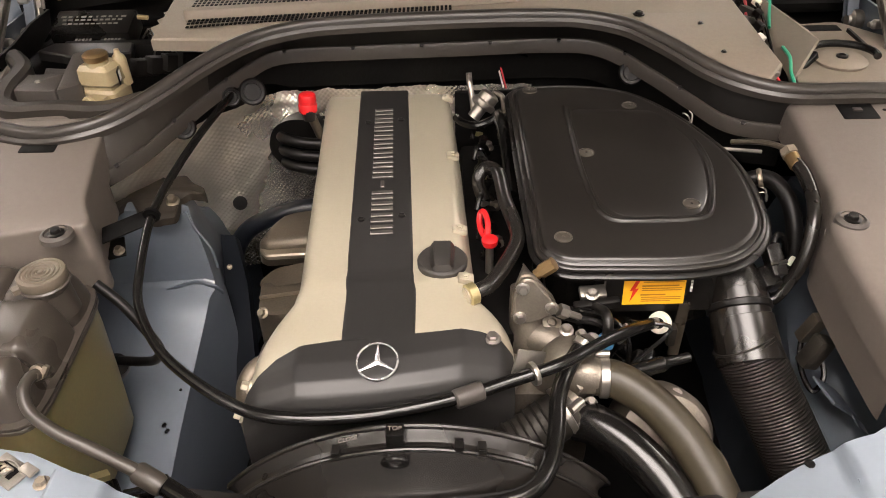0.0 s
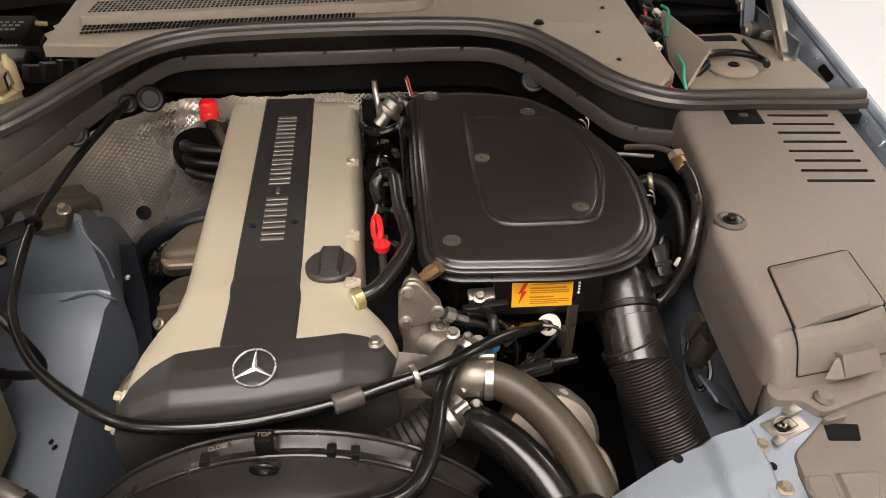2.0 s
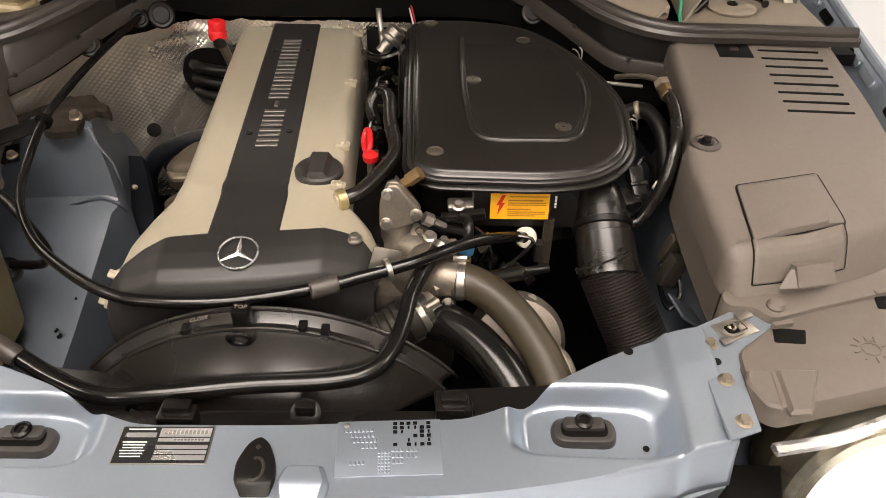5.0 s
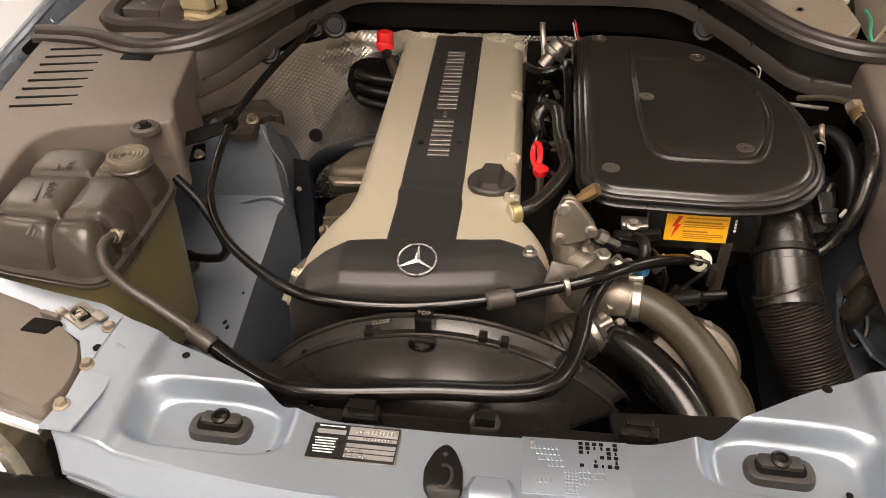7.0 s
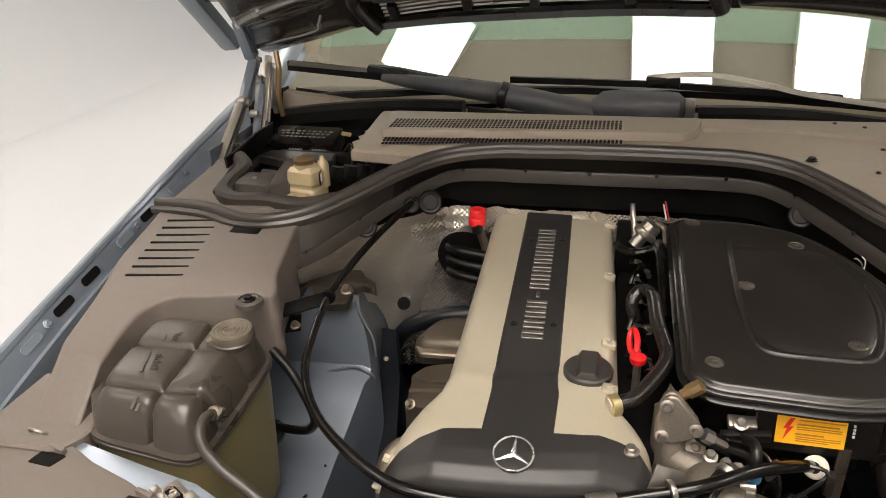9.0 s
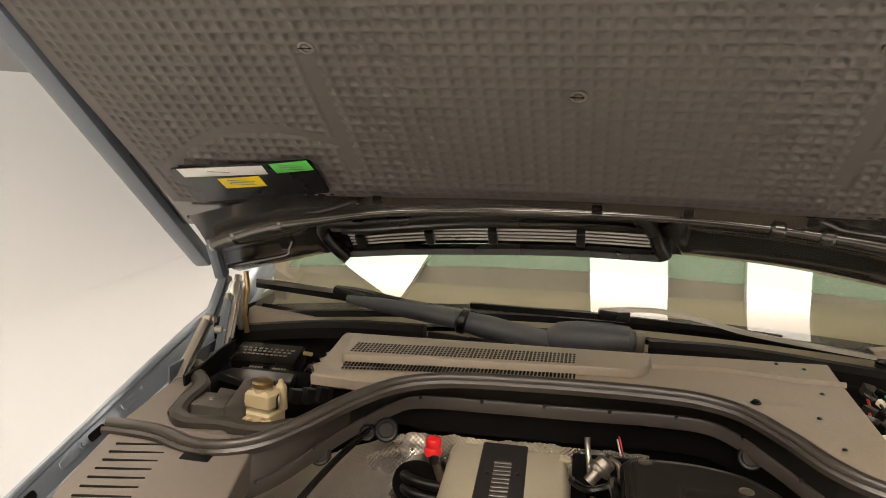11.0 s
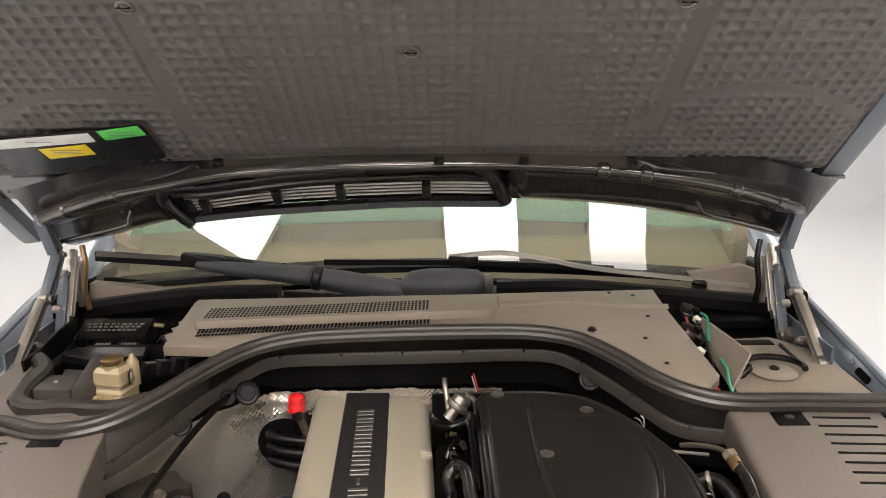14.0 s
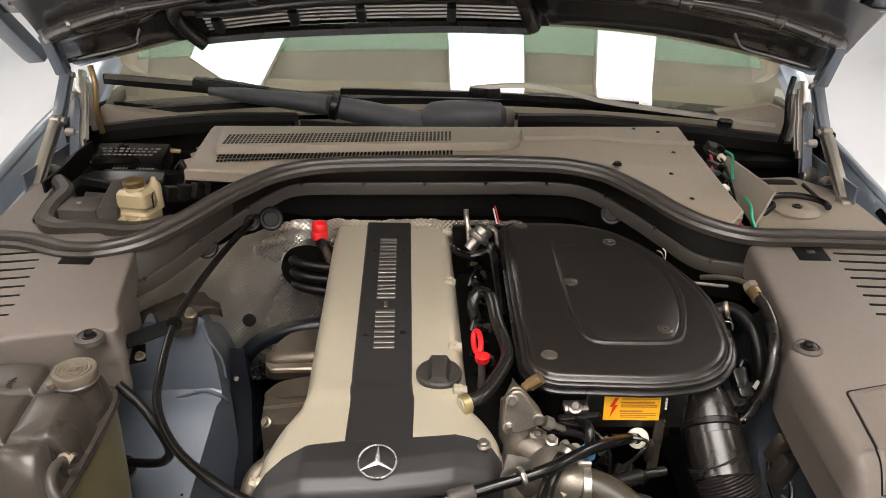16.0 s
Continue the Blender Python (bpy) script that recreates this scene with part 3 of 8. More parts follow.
def stamped_panel():
    m = pose(0.112, 0.398, 0.7718, 0, 0, 3)
    t = thing("stamped_plate", "pale blue painted data plate with stamped punch holes", "plate", at=(0.112, 0.398, 0.7718))
    part("plate", box((0.105, 0.066, 0.0012), m, 0.0005), BLUE, t)
    holes, rnd = bmesh.new(), random.Random(4)
    for i in range(6):
        for j in range(6):
            if rnd.random() < 0.78:
                box((0.0042 if rnd.random() < 0.6 else 0.002, 0.0036, 0.0009), m @ pose(0.006 + i * 0.0068, 0.0285 - j * 0.0052, 0.001), bm=holes)
    part("punch_hole", holes, SHADE, t, "grid of small dark square punch holes")
    marks = bmesh.new()
    for j in range(7):
        for k in range(4):
            box((0.0022, 0.0030, 0.0014), m @ pose(-0.010 + k * 0.0034, -0.006 - j * 0.0038, 0.0008), 0.0003, 1, bm=marks)
    for x, y, n in ((-0.043, 0.021, 7), (-0.037, 0.0145, 6), (-0.035, 0.008, 6), (-0.026, 0.001, 4), (-0.038, -0.018, 4), (0.004, -0.004, 3), (0.018, -0.004, 3), (0.004, -0.011, 3), (0.018, -0.011, 3), (0.004, -0.018, 3)):
        for k in range(n):
            box((0.0026, 0.0042, 0.0015), m @ pose(x + k * 0.0042, y, 0.0008), 0.0003, 1, bm=marks)
    part("stamped_mark", marks, BLUE, t, "raised stamped marks, too worn to read")
    part("rivet", lathe([(0.0032, 0), (0.0028, 0.0012), (0.001, 0.0018)], m @ pose(-0.043, 0.028, 0.0006), 12), STEEL, t)


def type_plate():
    m = pose(-0.1115, 0.3965, 0.7722, 0, 0, 1)
    t = thing("type_plate", "black and silver maker's data plate with printed lines", "plate", at=(-0.1115, 0.3965, 0.7722))
    pl = part("plate", box((0.093, 0.045, 0.001), m, 0.0004), STEEL, t)
    part("black_field", box((0.0905, 0.0425, 0.0005), m @ pose(0, 0, 0.0007)), LABEL_BLACK, t, "black printed field")
    for x, y, a, b in ((0.0185, 0.0145, 0.051, 0.0105), (-0.0255, 0.0115, 0.031, 0.0055), (0.0185, 0.0055, 0.051, 0.004), (0.0185, -0.003, 0.051, 0.0045), (0.0185, -0.0090, 0.051, 0.0045), (0.0185, -0.0155, 0.051, 0.0055)):
        part("silver_field", box((a, b, 0.0004), m @ pose(x, y, 0.0011)), SILVER, t, "bare silver entry field")
    bars = bmesh.new()
    for k in range(6):
        box((0.024 - 0.002 * (k % 3), 0.0012, 0.0003), m @ pose(-0.029, 0.003 - k * 0.0034, 0.0011), bm=bars)
    box((0.027, 0.0012, 0.0003), m @ pose(-0.026, 0.0185, 0.0011), bm=bars)
    part("print", bars, LABEL_WHITE, t, "fine white print lines")
    dark = bmesh.new()
    for k in range(11):
        box((0.0026, 0.0045, 0.0003), m @ pose(-0.001 + k * 0.0040, 0.0145, 0.00145), bm=dark)
    for k in range(9):
        box((0.0024, 0.002, 0.0003), m @ pose(0.010 + k * 0.0034, 0.0055, 0.00145), bm=dark)
    part("stamped_line", dark, PRINT_GREY, t, "grey stamped characters as plain bars")


def buffer(bx, by):
    z = slam_z(bx, by)
    t = thing("bonnet_buffer", "oval dark grey rubber bonnet stop in the front panel", "rubber buffer", "bonnet buffers", (bx, by, z))
    oval = rounded([(bx - 0.034, by - 0.0165), (bx + 0.034, by - 0.0165), (bx + 0.034, by + 0.0165), (bx - 0.034, by + 0.0165)], 0.0163, 8)
    part("rubber_surround", shelf(oval, lambda x, y: z + 0.008, [(0.004, 0), (0.0015, 0.001), (0, 0.004), (-0.001, 0.012)]), BUFFER_GREY, t)
    inn = rounded([(bx - 0.025, by - 0.010), (bx + 0.025, by - 0.010), (bx + 0.025, by + 0.011), (bx - 0.025, by + 0.011)], 0.009, 8)
    part("recess", shelf(inn, lambda x, y: z + 0.0088, [(0.0005, 0), (0, 0.004)]), SHADE, t, "dark recess")
    knob = rounded([(bx - 0.022, by - 0.003), (bx + 0.022, by - 0.003), (bx + 0.022, by + 0.014), (bx - 0.022, by + 0.014)], 0.006, 5)
    part("rubber_block", shelf(knob, lambda x, y: z + 0.0135, [(0.004, 0), (0.001, 0.001), (0, 0.004), (0, 0.012)]), BUFFER_GREY, t)
    part("screw", lathe([(0.010, 0), (0.010, 0.003), (0.0065, 0.0045), (0.006, 0.002), (0.001, 0.001)], pose(bx, by + 0.006, z + 0.0125), 20), DARK_PLASTIC, t)


stamped_panel()
type_plate()
for b in BUFFERS:
    buffer(*b)


def catch_handle():
    t = thing("bonnet_catch_lever", "black rubber bonnet catch tongue on the front panel", "bonnet catch", at=(-0.012, 0.37, 0.772))
    out = rounded([(-0.026, 0.322), (0.003, 0.322), (0.003, 0.345), (0.0055, 0.356), (0.004, 0.376), (-0.006, 0.398), (-0.016, 0.406), (-0.027, 0.397), (-0.035, 0.374), (-0.033, 0.354), (-0.026, 0.345)], 0.007, 4)
    part("tongue", shelf(out, lambda x, y: 0.779 - max(0, 0.352 - y) * 0.7, [(0.003, 0), (0.0008, 0.0008), (0, 0.003), (0, 0.008)]), RUBBER, t)
    part("emblem", tube([(-0.0145 + 0.0085 * math.cos(a), 0.366 + 0.0125 * math.sin(a), 0.7792) for a in [math.radians(-110 + 17 * k) for k in range(14)]], 0.0016, 6, 1), BUFFER_GREY, t, "raised worn mark")
    part("rivet", lathe([(0.0032, 0), (0.0026, 0.0016), (0.0008, 0.002)], pose(-0.0155, 0.391, 0.7787), 4), BUFFER_GREY, t)
    f = rounded([(0.012, 0.330), (0.052, 0.330), (0.058, 0.352), (0.050, 0.372), (0.014, 0.372), (0.006, 0.352)], 0.004, 3)
    tagged(solo("catch_cover", shelf(f, lambda x, y: 0.783 - max(0, 0.345 - y) * 0.5, [(0.005, 0), (0, 0.006), (0, 0.012)]), BLUE, "faceted pale blue catch housing on the front panel", "bonnet catch"))


catch_handle()


def lock_bracket(side):
    q = lambda pts: [(side * x, y) for x, y in (pts if side > 0 else pts)]  # noqa: E731
    if side < 0:
        out = [(-0.398, 0.362), (-0.390, 0.414), (-0.404, 0.520), (-0.461, 0.545), (-0.545, 0.560), (-0.665, 0.585), (-0.69, 0.570), (-0.535, 0.524), (-0.456, 0.484), (-0.430, 0.445), (-0.425, 0.404), (-0.432, 0.362)]
        bolts, latch = ((-0.433, 0.508), (-0.427, 0.449), (-0.424, 0.392)), (-0.476, 0.523)
        hole = (-0.43, 0.475)
    else:
        out = [(0.451, 0.401), (0.486, 0.414), (0.490, 0.495), (0.506, 0.528), (0.577, 0.568), (0.567, 0.595), (0.516, 0.592), (0.447, 0.553)]
        bolts, latch = ((0.467, 0.532), (0.469, 0.478), (0.471, 0.423)), (0.503, 0.556)
        hole = (0.467, 0.505)
    t = thing("lock_bracket", "pale blue sheet metal bonnet lock bracket with bolts", "bracket", "bonnet lock brackets", (latch[0], latch[1], 0.78))
    if side < 0:
        out = out[::-1]
    part("plate", shelf(out, lambda x, y: 0.789, [(0.001, 0), (0, 0.001), (0, 0.004)]), BLUE, t)
    for x, y in bolts:
        part("bolt", bolt_bm((x, y, 0.788), r=0.0062, h=0.008), RUSTY, t, "rusty hexagon bolt")
    part("bracket_hole", lathe([(0.005, -0.002), (0.005, 0.0022), (0.004, 0.0022)], pose(hole[0], hole[1], 0.788), 14), SHADE, t)
    m = pose(latch[0], latch[1], 0.792, 0, 0, 25 if side > 0 else -30)
    m = m @ pose(0, 0, -0.002)
    lt = part("latch", box((0.046, 0.030, 0.003), m, 0.0012), STEEL, t, "zinc plated lock catch")
    part("latch_recess", box((0.026, 0.014, 0.003), m @ pose(0, 0, 0.0012), 0.003), SHADE, lt, "black latch opening")
    part("latch_rim", tube([m @ Vector((0.017 * math.cos(a), 0.0105 * math.sin(a), 0.0022)) for a in [math.pi * (0.15 + 0.07 * j) for j in range(21)]], 0.0013, 8, 2), STEEL, lt, "folded steel rim")
    for k, (x, y, a, b) in enumerate(((-0.024, -0.012, 0.014, 0.010), (0.022, 0.011, 0.020, 0.012), (0.004, -0.002, 0.008, 0.012))):
        part("latch_plate", box((a, b, 0.003), m @ pose(x, y, 0.0025 + 0.0012 * k), 0.0010), STEEL, lt)
    part("spring", tube([m @ Vector((-0.010 + 0.0022 * k, 0.003 * math.sin(k * 1.8), 0.004 + 0.003 * math.cos(k * 1.8))) for k in range(9)], 0.0016, 6, 4), RUSTY, lt, "coiled lock spring")


lock_bracket(-1)
lock_bracket(1)


def headlight_cover(side):
    if side < 0:
        out = [(-0.452, 0.478), (-0.437, 0.448), (-0.432, 0.415), (-0.443, 0.381), (-0.510, 0.400), (-0.74, 0.44), (-0.77, 0.56), (-0.66, 0.575), (-0.611, 0.552), (-0.535, 0.529)]
        out = out[::-1]
    else:
        out = [(0.488, 0.459), (0.512, 0.436), (0.60, 0.458), (0.76, 0.50), (0.785, 0.64), (0.70, 0.625), (0.565, 0.576), (0.494, 0.518)]
    lab = "grey-brown plastic cover over the headlight"
    t = thing("headlight_cover", lab, "cover", "headlight covers", (side * 0.6, 0.5, 0.76))
    part("shell", shelf(rounded(out, 0.012, 4), lambda x, y: 0.794 - 0.05 * max(0, 0.47 - y), [(0.006, 0), (0.002, 0.0012), (0, 0.005), (-0.001, 0.03)]), PLASTIC, t)
    top = lambda x, y: 0.794 - 0.05 * max(0, 0.47 - y)  # noqa: E731
    for cx, cy in ((-0.511, 0.495), (-0.670, 0.541)) if side < 0 else ((0.560, 0.541), (0.705, 0.600)):
        hole = rounded([(cx - 0.021, cy - 0.010), (cx + 0.014, cy - 0.012), (cx + 0.022, cy + 0.010), (cx - 0.016, cy + 0.013)], 0.003, 3)
        part("slot", shelf(hole, lambda x, y: 0.7952, [(0.0005, 0), (0, 0.001), (0, 0.006)]), SHADE, t, "dark square cut-out")
        part("tab", box((0.026, 0.007, 0.009), pose(cx - side * 0.004, cy + 0.016, 0.797, 0, 0, 14 * side), 0.002), PLASTIC, t, "small clip tab")
    if side > 0:
        pad = [(0.524, 0.490), (0.520, 0.430), (0.545, 0.432), (0.572, 0.490)]
        part("raised_pad", shelf(rounded(pad, 0.004, 3), lambda x, y: top(x, y) + 0.004, [(0.004, 0), (0, 0.004), (0, 0.008)]), PLASTIC, t, "raised pad")
        part("stepped_edge", shelf(rounded([(0.487, 0.470), (0.500, 0.440), (0.516, 0.436), (0.520, 0.488), (0.492, 0.488)], 0.004, 3), lambda x, y: top(x, y) + 0.003, [(0.003, 0), (0, 0.003), (0, 0.007)]), PLASTIC, t, "stepped edge")
    # moulded lamp symbol: bulb, socket and rays
    sym = bmesh.new()
    c = Vector((0.645, 0.523, 0.7945)) if side > 0 else Vector((-0.593, 0.470, 0.7945))
    for k in range(10):
        a = 2 * math.pi * k / 10 + 0.3
        if abs(k - 2) > 0.5:
            box((0.007, 0.0018, 0.0018), Matrix.Translation(c) @ pose(0.0185 * math.cos(a), 0.0165 * math.sin(a), 0, 0, 0, math.degrees(a)), bm=sym)
    tube([c + Vector((0.0105 * math.cos(a), 0.0095 * math.sin(a), 0)) for a in [2 * math.pi * k / 16 for k in range(17)]], 0.0010, 5, 1, sym)
    for dx, dy, w, d, turn in ((0.0045, 0.0130, 0.010, 0.0018, 0), (0.0105, 0.0160, 0.0018, 0.006, 0), (0.0, 0.0160, 0.0018, 0.006, 0)):
        box((w, d, 0.0018), Matrix.Translation(c) @ pose(dx, dy, 0, 0, 0, turn), bm=sym)
    part("lamp_symbol", sym, PLASTIC, t, "moulded lamp symbol")
    rim = [(side * x, y, 0.772) for x, y in ((0.44, 0.372), (0.51, 0.387), (0.60, 0.420), (0.75, 0.470))]
    if side > 0:
        rim = [(x + 0.06, y + 0.03, z) for x, y, z in rim]
    solo("headlight_trim", sweep(curve(rim), [(-0.006, -0.004), (0.006, -0.004), (0.006, 0.003), (0, 0.005), (-0.006, 0.003)]), SILVER, "bright metal trim strip above the headlight", "trim", "headlight trims")
    h = thing("headlight", "round clear headlight with a bright rim", "headlight", "headlights", (side * 0.56, 0.33, 0.62))
    m = toward((side * (0.60 if side < 0 else 0.66), 0.355 if side < 0 else 0.40, 0.655), (0, -1, 0.35))
    part("rim", lathe([(0.11, -0.06), (0.125, 0.0), (0.12, 0.012), (0.105, 0.008), (0.10, -0.04)], m, 40), HEADLIGHT, h, "bright chrome headlight rim")
    part("lens", lathe([(0.104, 0.002), (0.08, 0.012), (0.04, 0.018), (0.0, 0.02)], m, 40), LABEL_WHITE, h, "pale headlight glass")
    part("lamp_housing", lathe([(0.118, -0.055), (0.122, -0.08), (0.10, -0.13), (0.0, -0.14)], m, 32), HOSE_TAN, h, "brown plastic back of the lamp")
    return t


for s in (-1, 1):
    headlight_cover(s)

# ---- engine ----
VC_SIDE = [(1.348, -0.236, -0.003), (1.10, -0.222, 0.012), (0.90, -0.211, 0.021), (0.80, -0.205, 0.026), (0.775, -0.212, 0.034), (0.735, -0.240, 0.064), (0.705, -0.248, 0.072), (0.65, -0.251, 0.074), (0.625, -0.249, 0.073), (0.613, -0.244, 0.069)]
VC_LINE = [(1.348, 0.827), (0.815, 0.8125), (0.798, 0.8165), (0.70, 0.811), (0.660, 0.805), (0.637, 0.798), (0.622, 0.789), (0.613, 0.772)]


def skew(x, y):
    """The engine's front cap bows back towards one side."""
    bow = 0.042 * max(0, (x + 0.24) / 0.31) ** 2.2 - 0.006
    return y + bow * min(1, max(0, (0.80 - y) / 0.12))


def vc_z(x, y):
    l, r = lerp_table(VC_SIDE, y)
    z = lerp_table(VC_LINE, y)[0]
    e = max(0, min(x - l, r - x))
    s = min(1, max(0, (0.80 - y) / 0.07))
    z -= 0.026 * s * max(0, 1 - e / 0.062)
    z -= 0.014 * max(0, 1 - e / 0.016) ** 2
    z -= 0.010 * max(0, 1 - (1.348 - y) / 0.012) ** 2
    return z


def engine_cover():
    t = thing("engine_cover", "cream painted cylinder head cover with a black centre strip", "engine cover", at=(-0.1, 1.0, 0.7))
    ys = [1.348, 1.344, 1.338, 1.32] + [1.30 - 0.05 * k for k in range(10)] + [0.81, 0.80, 0.79, 0.775, 0.76, 0.745, 0.73, 0.715, 0.70, 0.685, 0.67, 0.655, 0.645]
    rings = []
    for y in ys:
        l, r = lerp_table(VC_SIDE, y)
        us = [0, 0.008, 0.02, 0.04, 0.08, 0.14, 0.22, 0.3, 0.4, 0.5, 0.6, 0.7, 0.78, 0.86, 0.92, 0.96, 0.98, 0.992, 1]
        top = [(l + (r - l) * u, skew(l + (r - l) * u, y), vc_z(l + (r - l) * u, y)) for u in us]
        low = 0.70 if y > 0.73 else 0.735
        rings.append([(l - 0.008, skew(l, y), low)] + [(l - 0.006, skew(l, y), top[0][2] - 0.02)] + top + [(r + 0.006, skew(r, y), top[-1][2] - 0.02)] + [(r + 0.008, skew(r, y), low)])
    part("cover_shell", loft(rings), CREAM, t, "cream metallic painted shell", 50)

    strip_l = [(1.35, -0.171), (0.795, -0.1425), (0.775, -0.139), (0.68, -0.137)]
    strip_r = [(1.35, -0.079), (0.795, -0.0505), (0.775, -0.047), (0.68, -0.046)]

    def strip(u, v):
        y = 1.351 - (1.351 - 0.690) * v
        l, r = lerp_table(strip_l, y)[0], lerp_table(strip_r, y)[0]
        k = (u - 0.5) * 2
        edge = 0.003 * (1 - min(1, (1 - abs(k)) / 0.03))
        x = l + (r - l) * u
        return (x, skew(x, y), vc_z(x, min(y, 1.335)) + 0.0025 - edge)
    part("centre_strip", grid_sheet(34, 60, strip), BLACK_PAINT, t, "satin black centre strip", 60)

    back = [(-0.252, 0.640), (-0.238, 0.660), (-0.215, 0.680), (-0.18, 0.690), (-0.142, 0.6945), (-0.048, 0.6945), (0.035, 0.690), (0.058, 0.680), (0.074, 0.664)]

    def front(u, v):
        l, r = -0.2525, 0.0755
        x = l + (r - l) * u
        b = lerp_table(back, x)[0]
        if v <= 0.7:
            y = b + (0.6145 - b) * v / 0.7
            z = vc_z(max(-0.2425, min(0.0675, x)), y) + 0.003
            z -= 0.010 * max(0, 1 - min(u, 1 - u) / 0.02)
            if v == 0:
                z -= 0.004
            return (x, skew(x, y), z)
        k = (v - 0.7) / 0.3
        y = 0.6115 + 0.012 * k
        return (x, skew(x, y), vc_z(max(-0.2425, min(0.0675, x)), 0.6145) - 0.010 * max(0, 1 - min(u, 1 - u) / 0.02) - 0.006 - 0.15 * k)
    fp = part("front_cover", grid_sheet(60, 40, front), BLACK_PAINT, t, "satin black front cap", 60)
    for s, x in ((-1, -0.2525), (1, 0.0755)):
        part("front_cover_side", box((0.004, 0.08, 0.13), pose(x - s * 0.002, skew(x, 0.668), 0.692), 0.0015), BLACK_PAINT, fp)
    return t


cover = engine_cover()


def badge():
    c = Vector((-0.0905, 0.6575, 0))
    c.z = vc_z(c.x, c.y) + 0.0035
    n = Vector((0, -0.27, 1)).normalized()
    m = toward(c, n)
    t = thing("round_badge", "round silver ring badge with three plain spokes on black", "badge", at=c)
    part("ring", tube([m @ Vector((0.0245 * math.cos(a), 0.0245 * math.sin(a), 0.001)) for a in [2 * math.pi * k / 40 for k in range(41)]], 0.0013, 6, 1), SILVER, t)
    for k in range(3):
        a = math.radians(90 + 120 * k)
        d, p = Vector((math.cos(a), math.sin(a), 0)), Vector((-math.sin(a), math.cos(a), 0))
        rows = [[m @ (d * s + p * w), m @ (d * s - p * w), m @ (d * s + Vector((0, 0, 0.0016)))] for s, w in ((0.0, 0.0036), (0.0245, 0.0005))]
        part("spoke", loft(rows), SILVER, t)


badge()


def strip_letters():
    t = thing("raised_lettering", "row of raised grey metal bars on the black strip", "lettering", at=(-0.12, 1.05, 0.82))
    a, b = Vector((-0.121, 1.280)), Vector((-0.101, 0.896))
    n = 13
    d = (b - a) / n
    u = d.normalized()
    for k in range(n):
        c = a + d * (k + 0.5)
        z = vc_z(c.x, c.y) + 0.0028
        m = Matrix.Translation((c.x, c.y, z)) @ pose(0, 0, 0, 0, 0, math.degrees(math.atan2(u.y, u.x)))
        bm = bmesh.new()
        h, w = 0.033, d.length * 0.80
        if k == 8:
            box((w * 0.8, 0.006, 0.003), m, 0.0008, 1, bm)
        else:
            for x in (-1, 1):
                box((w * 0.36, h, 0.003), m @ pose(x * w * 0.29, 0, 0), 0.0008, 1, bm)
        part("raised_bar", bm, LETTER, t)


strip_letters()


def cover_fittings():
    for x, y in ((-0.134, 0.937), (-0.074, 0.945), (-0.146, 1.228), (-0.088, 1.235)):
        solo("strip_screw", lathe([(0.0058, 0), (0.0058, 0.0014), (0.0045, 0.0018), (0.004, 0.0008), (0.001, 0.0008)], pose(x, y, vc_z(x, y) + 0.0025), 16), DARK_PLASTIC, "small black round screw in the centre strip", "screw", "strip screws")
    z = vc_z(0.049, 0.705)
    solo("cover_bolt", bolt_bm((0.049, 0.705, z), r=0.0075, h=0.009), STEEL, "hexagon flange bolt at the cover's corner", "bolt")
    for x, y in ((-0.238, 0.655), (-0.243, 0.625)):
        solo("cover_bolt", bolt_bm((x - 0.010, y, vc_z(x + 0.004, y) - 0.016), (-0.9, 0, 0.4), 0.006, 0.012), CREAM, "cream painted bolt on the cover's flank", "bolt")
    for x, y in ((0.0, 1.325), (0.0075, 1.115), (0.016, 0.912), (0.022, 0.80)):
        zz = vc_z(x - 0.012, y)
        t = thing("cover_lug", "cream cast lug with a bolt along the cover's edge", "lug", "cover lugs", (x - 0.008, y, zz))
        part("lug", box((0.022, 0.017, 0.010), pose(x - 0.004, y, zz - 0.001, 0, 12, 0), 0.004), CREAM, t)
        part("bolt", bolt_bm((x - 0.004, y, zz + 0.003), r=0.0045, h=0.004), CREAM, t)


cover_fittings()


def oil_cap():
    c = (-0.013, 0.834, vc_z(-0.013, 0.834) - 0.002)
    t = thing("oil_filler_cap", "black round plastic oil filler cap with a raised grip", "oil cap", at=c)
    m = pose(*c)
    part("disc", lathe([(0.031, 0), (0.0345, 0.003), (0.0345, 0.010), (0.032, 0.013), (0.010, 0.0145), (0.0, 0.0145)], m, 40), BUFFER_GREY, t)
    rows = []
    for y, w, h in ((-0.031, 0.009, 0.013), (-0.026, 0.0125, 0.021), (-0.01, 0.0135, 0.025), (0.012, 0.0145, 0.025), (0.026, 0.014, 0.023), (0.033, 0.012, 0.014)):
        rows.append([m @ Vector((a * w, y, b)) for a, b in ((-1.25, 0.012), (-1.0, h - 0.004), (-0.8, h), (0.8, h), (1.0, h - 0.004), (1.25, 0.012))])
    part("grip", loft(rows), BUFFER_GREY, t, "raised finger grip")


oil_cap()

# engine block and dark lower bodies
blk = thing("engine_block", "dark engine block below the cover", "engine", at=(-0.1, 1.0, 0.245))
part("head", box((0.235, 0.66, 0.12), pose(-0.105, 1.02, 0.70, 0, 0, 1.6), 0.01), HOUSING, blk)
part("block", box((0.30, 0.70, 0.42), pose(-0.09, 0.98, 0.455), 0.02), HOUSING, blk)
part("timing_case", box((0.30, 0.06, 0.34), pose(-0.09, 0.672, 0.50, 0, 0, 6), 0.015), BLACK_PAINT, blk, "black timing case")


# ---- air cleaner ----
def ac_z(x, y):
    return 0.747 + 0.006 * x + 0.114 * y


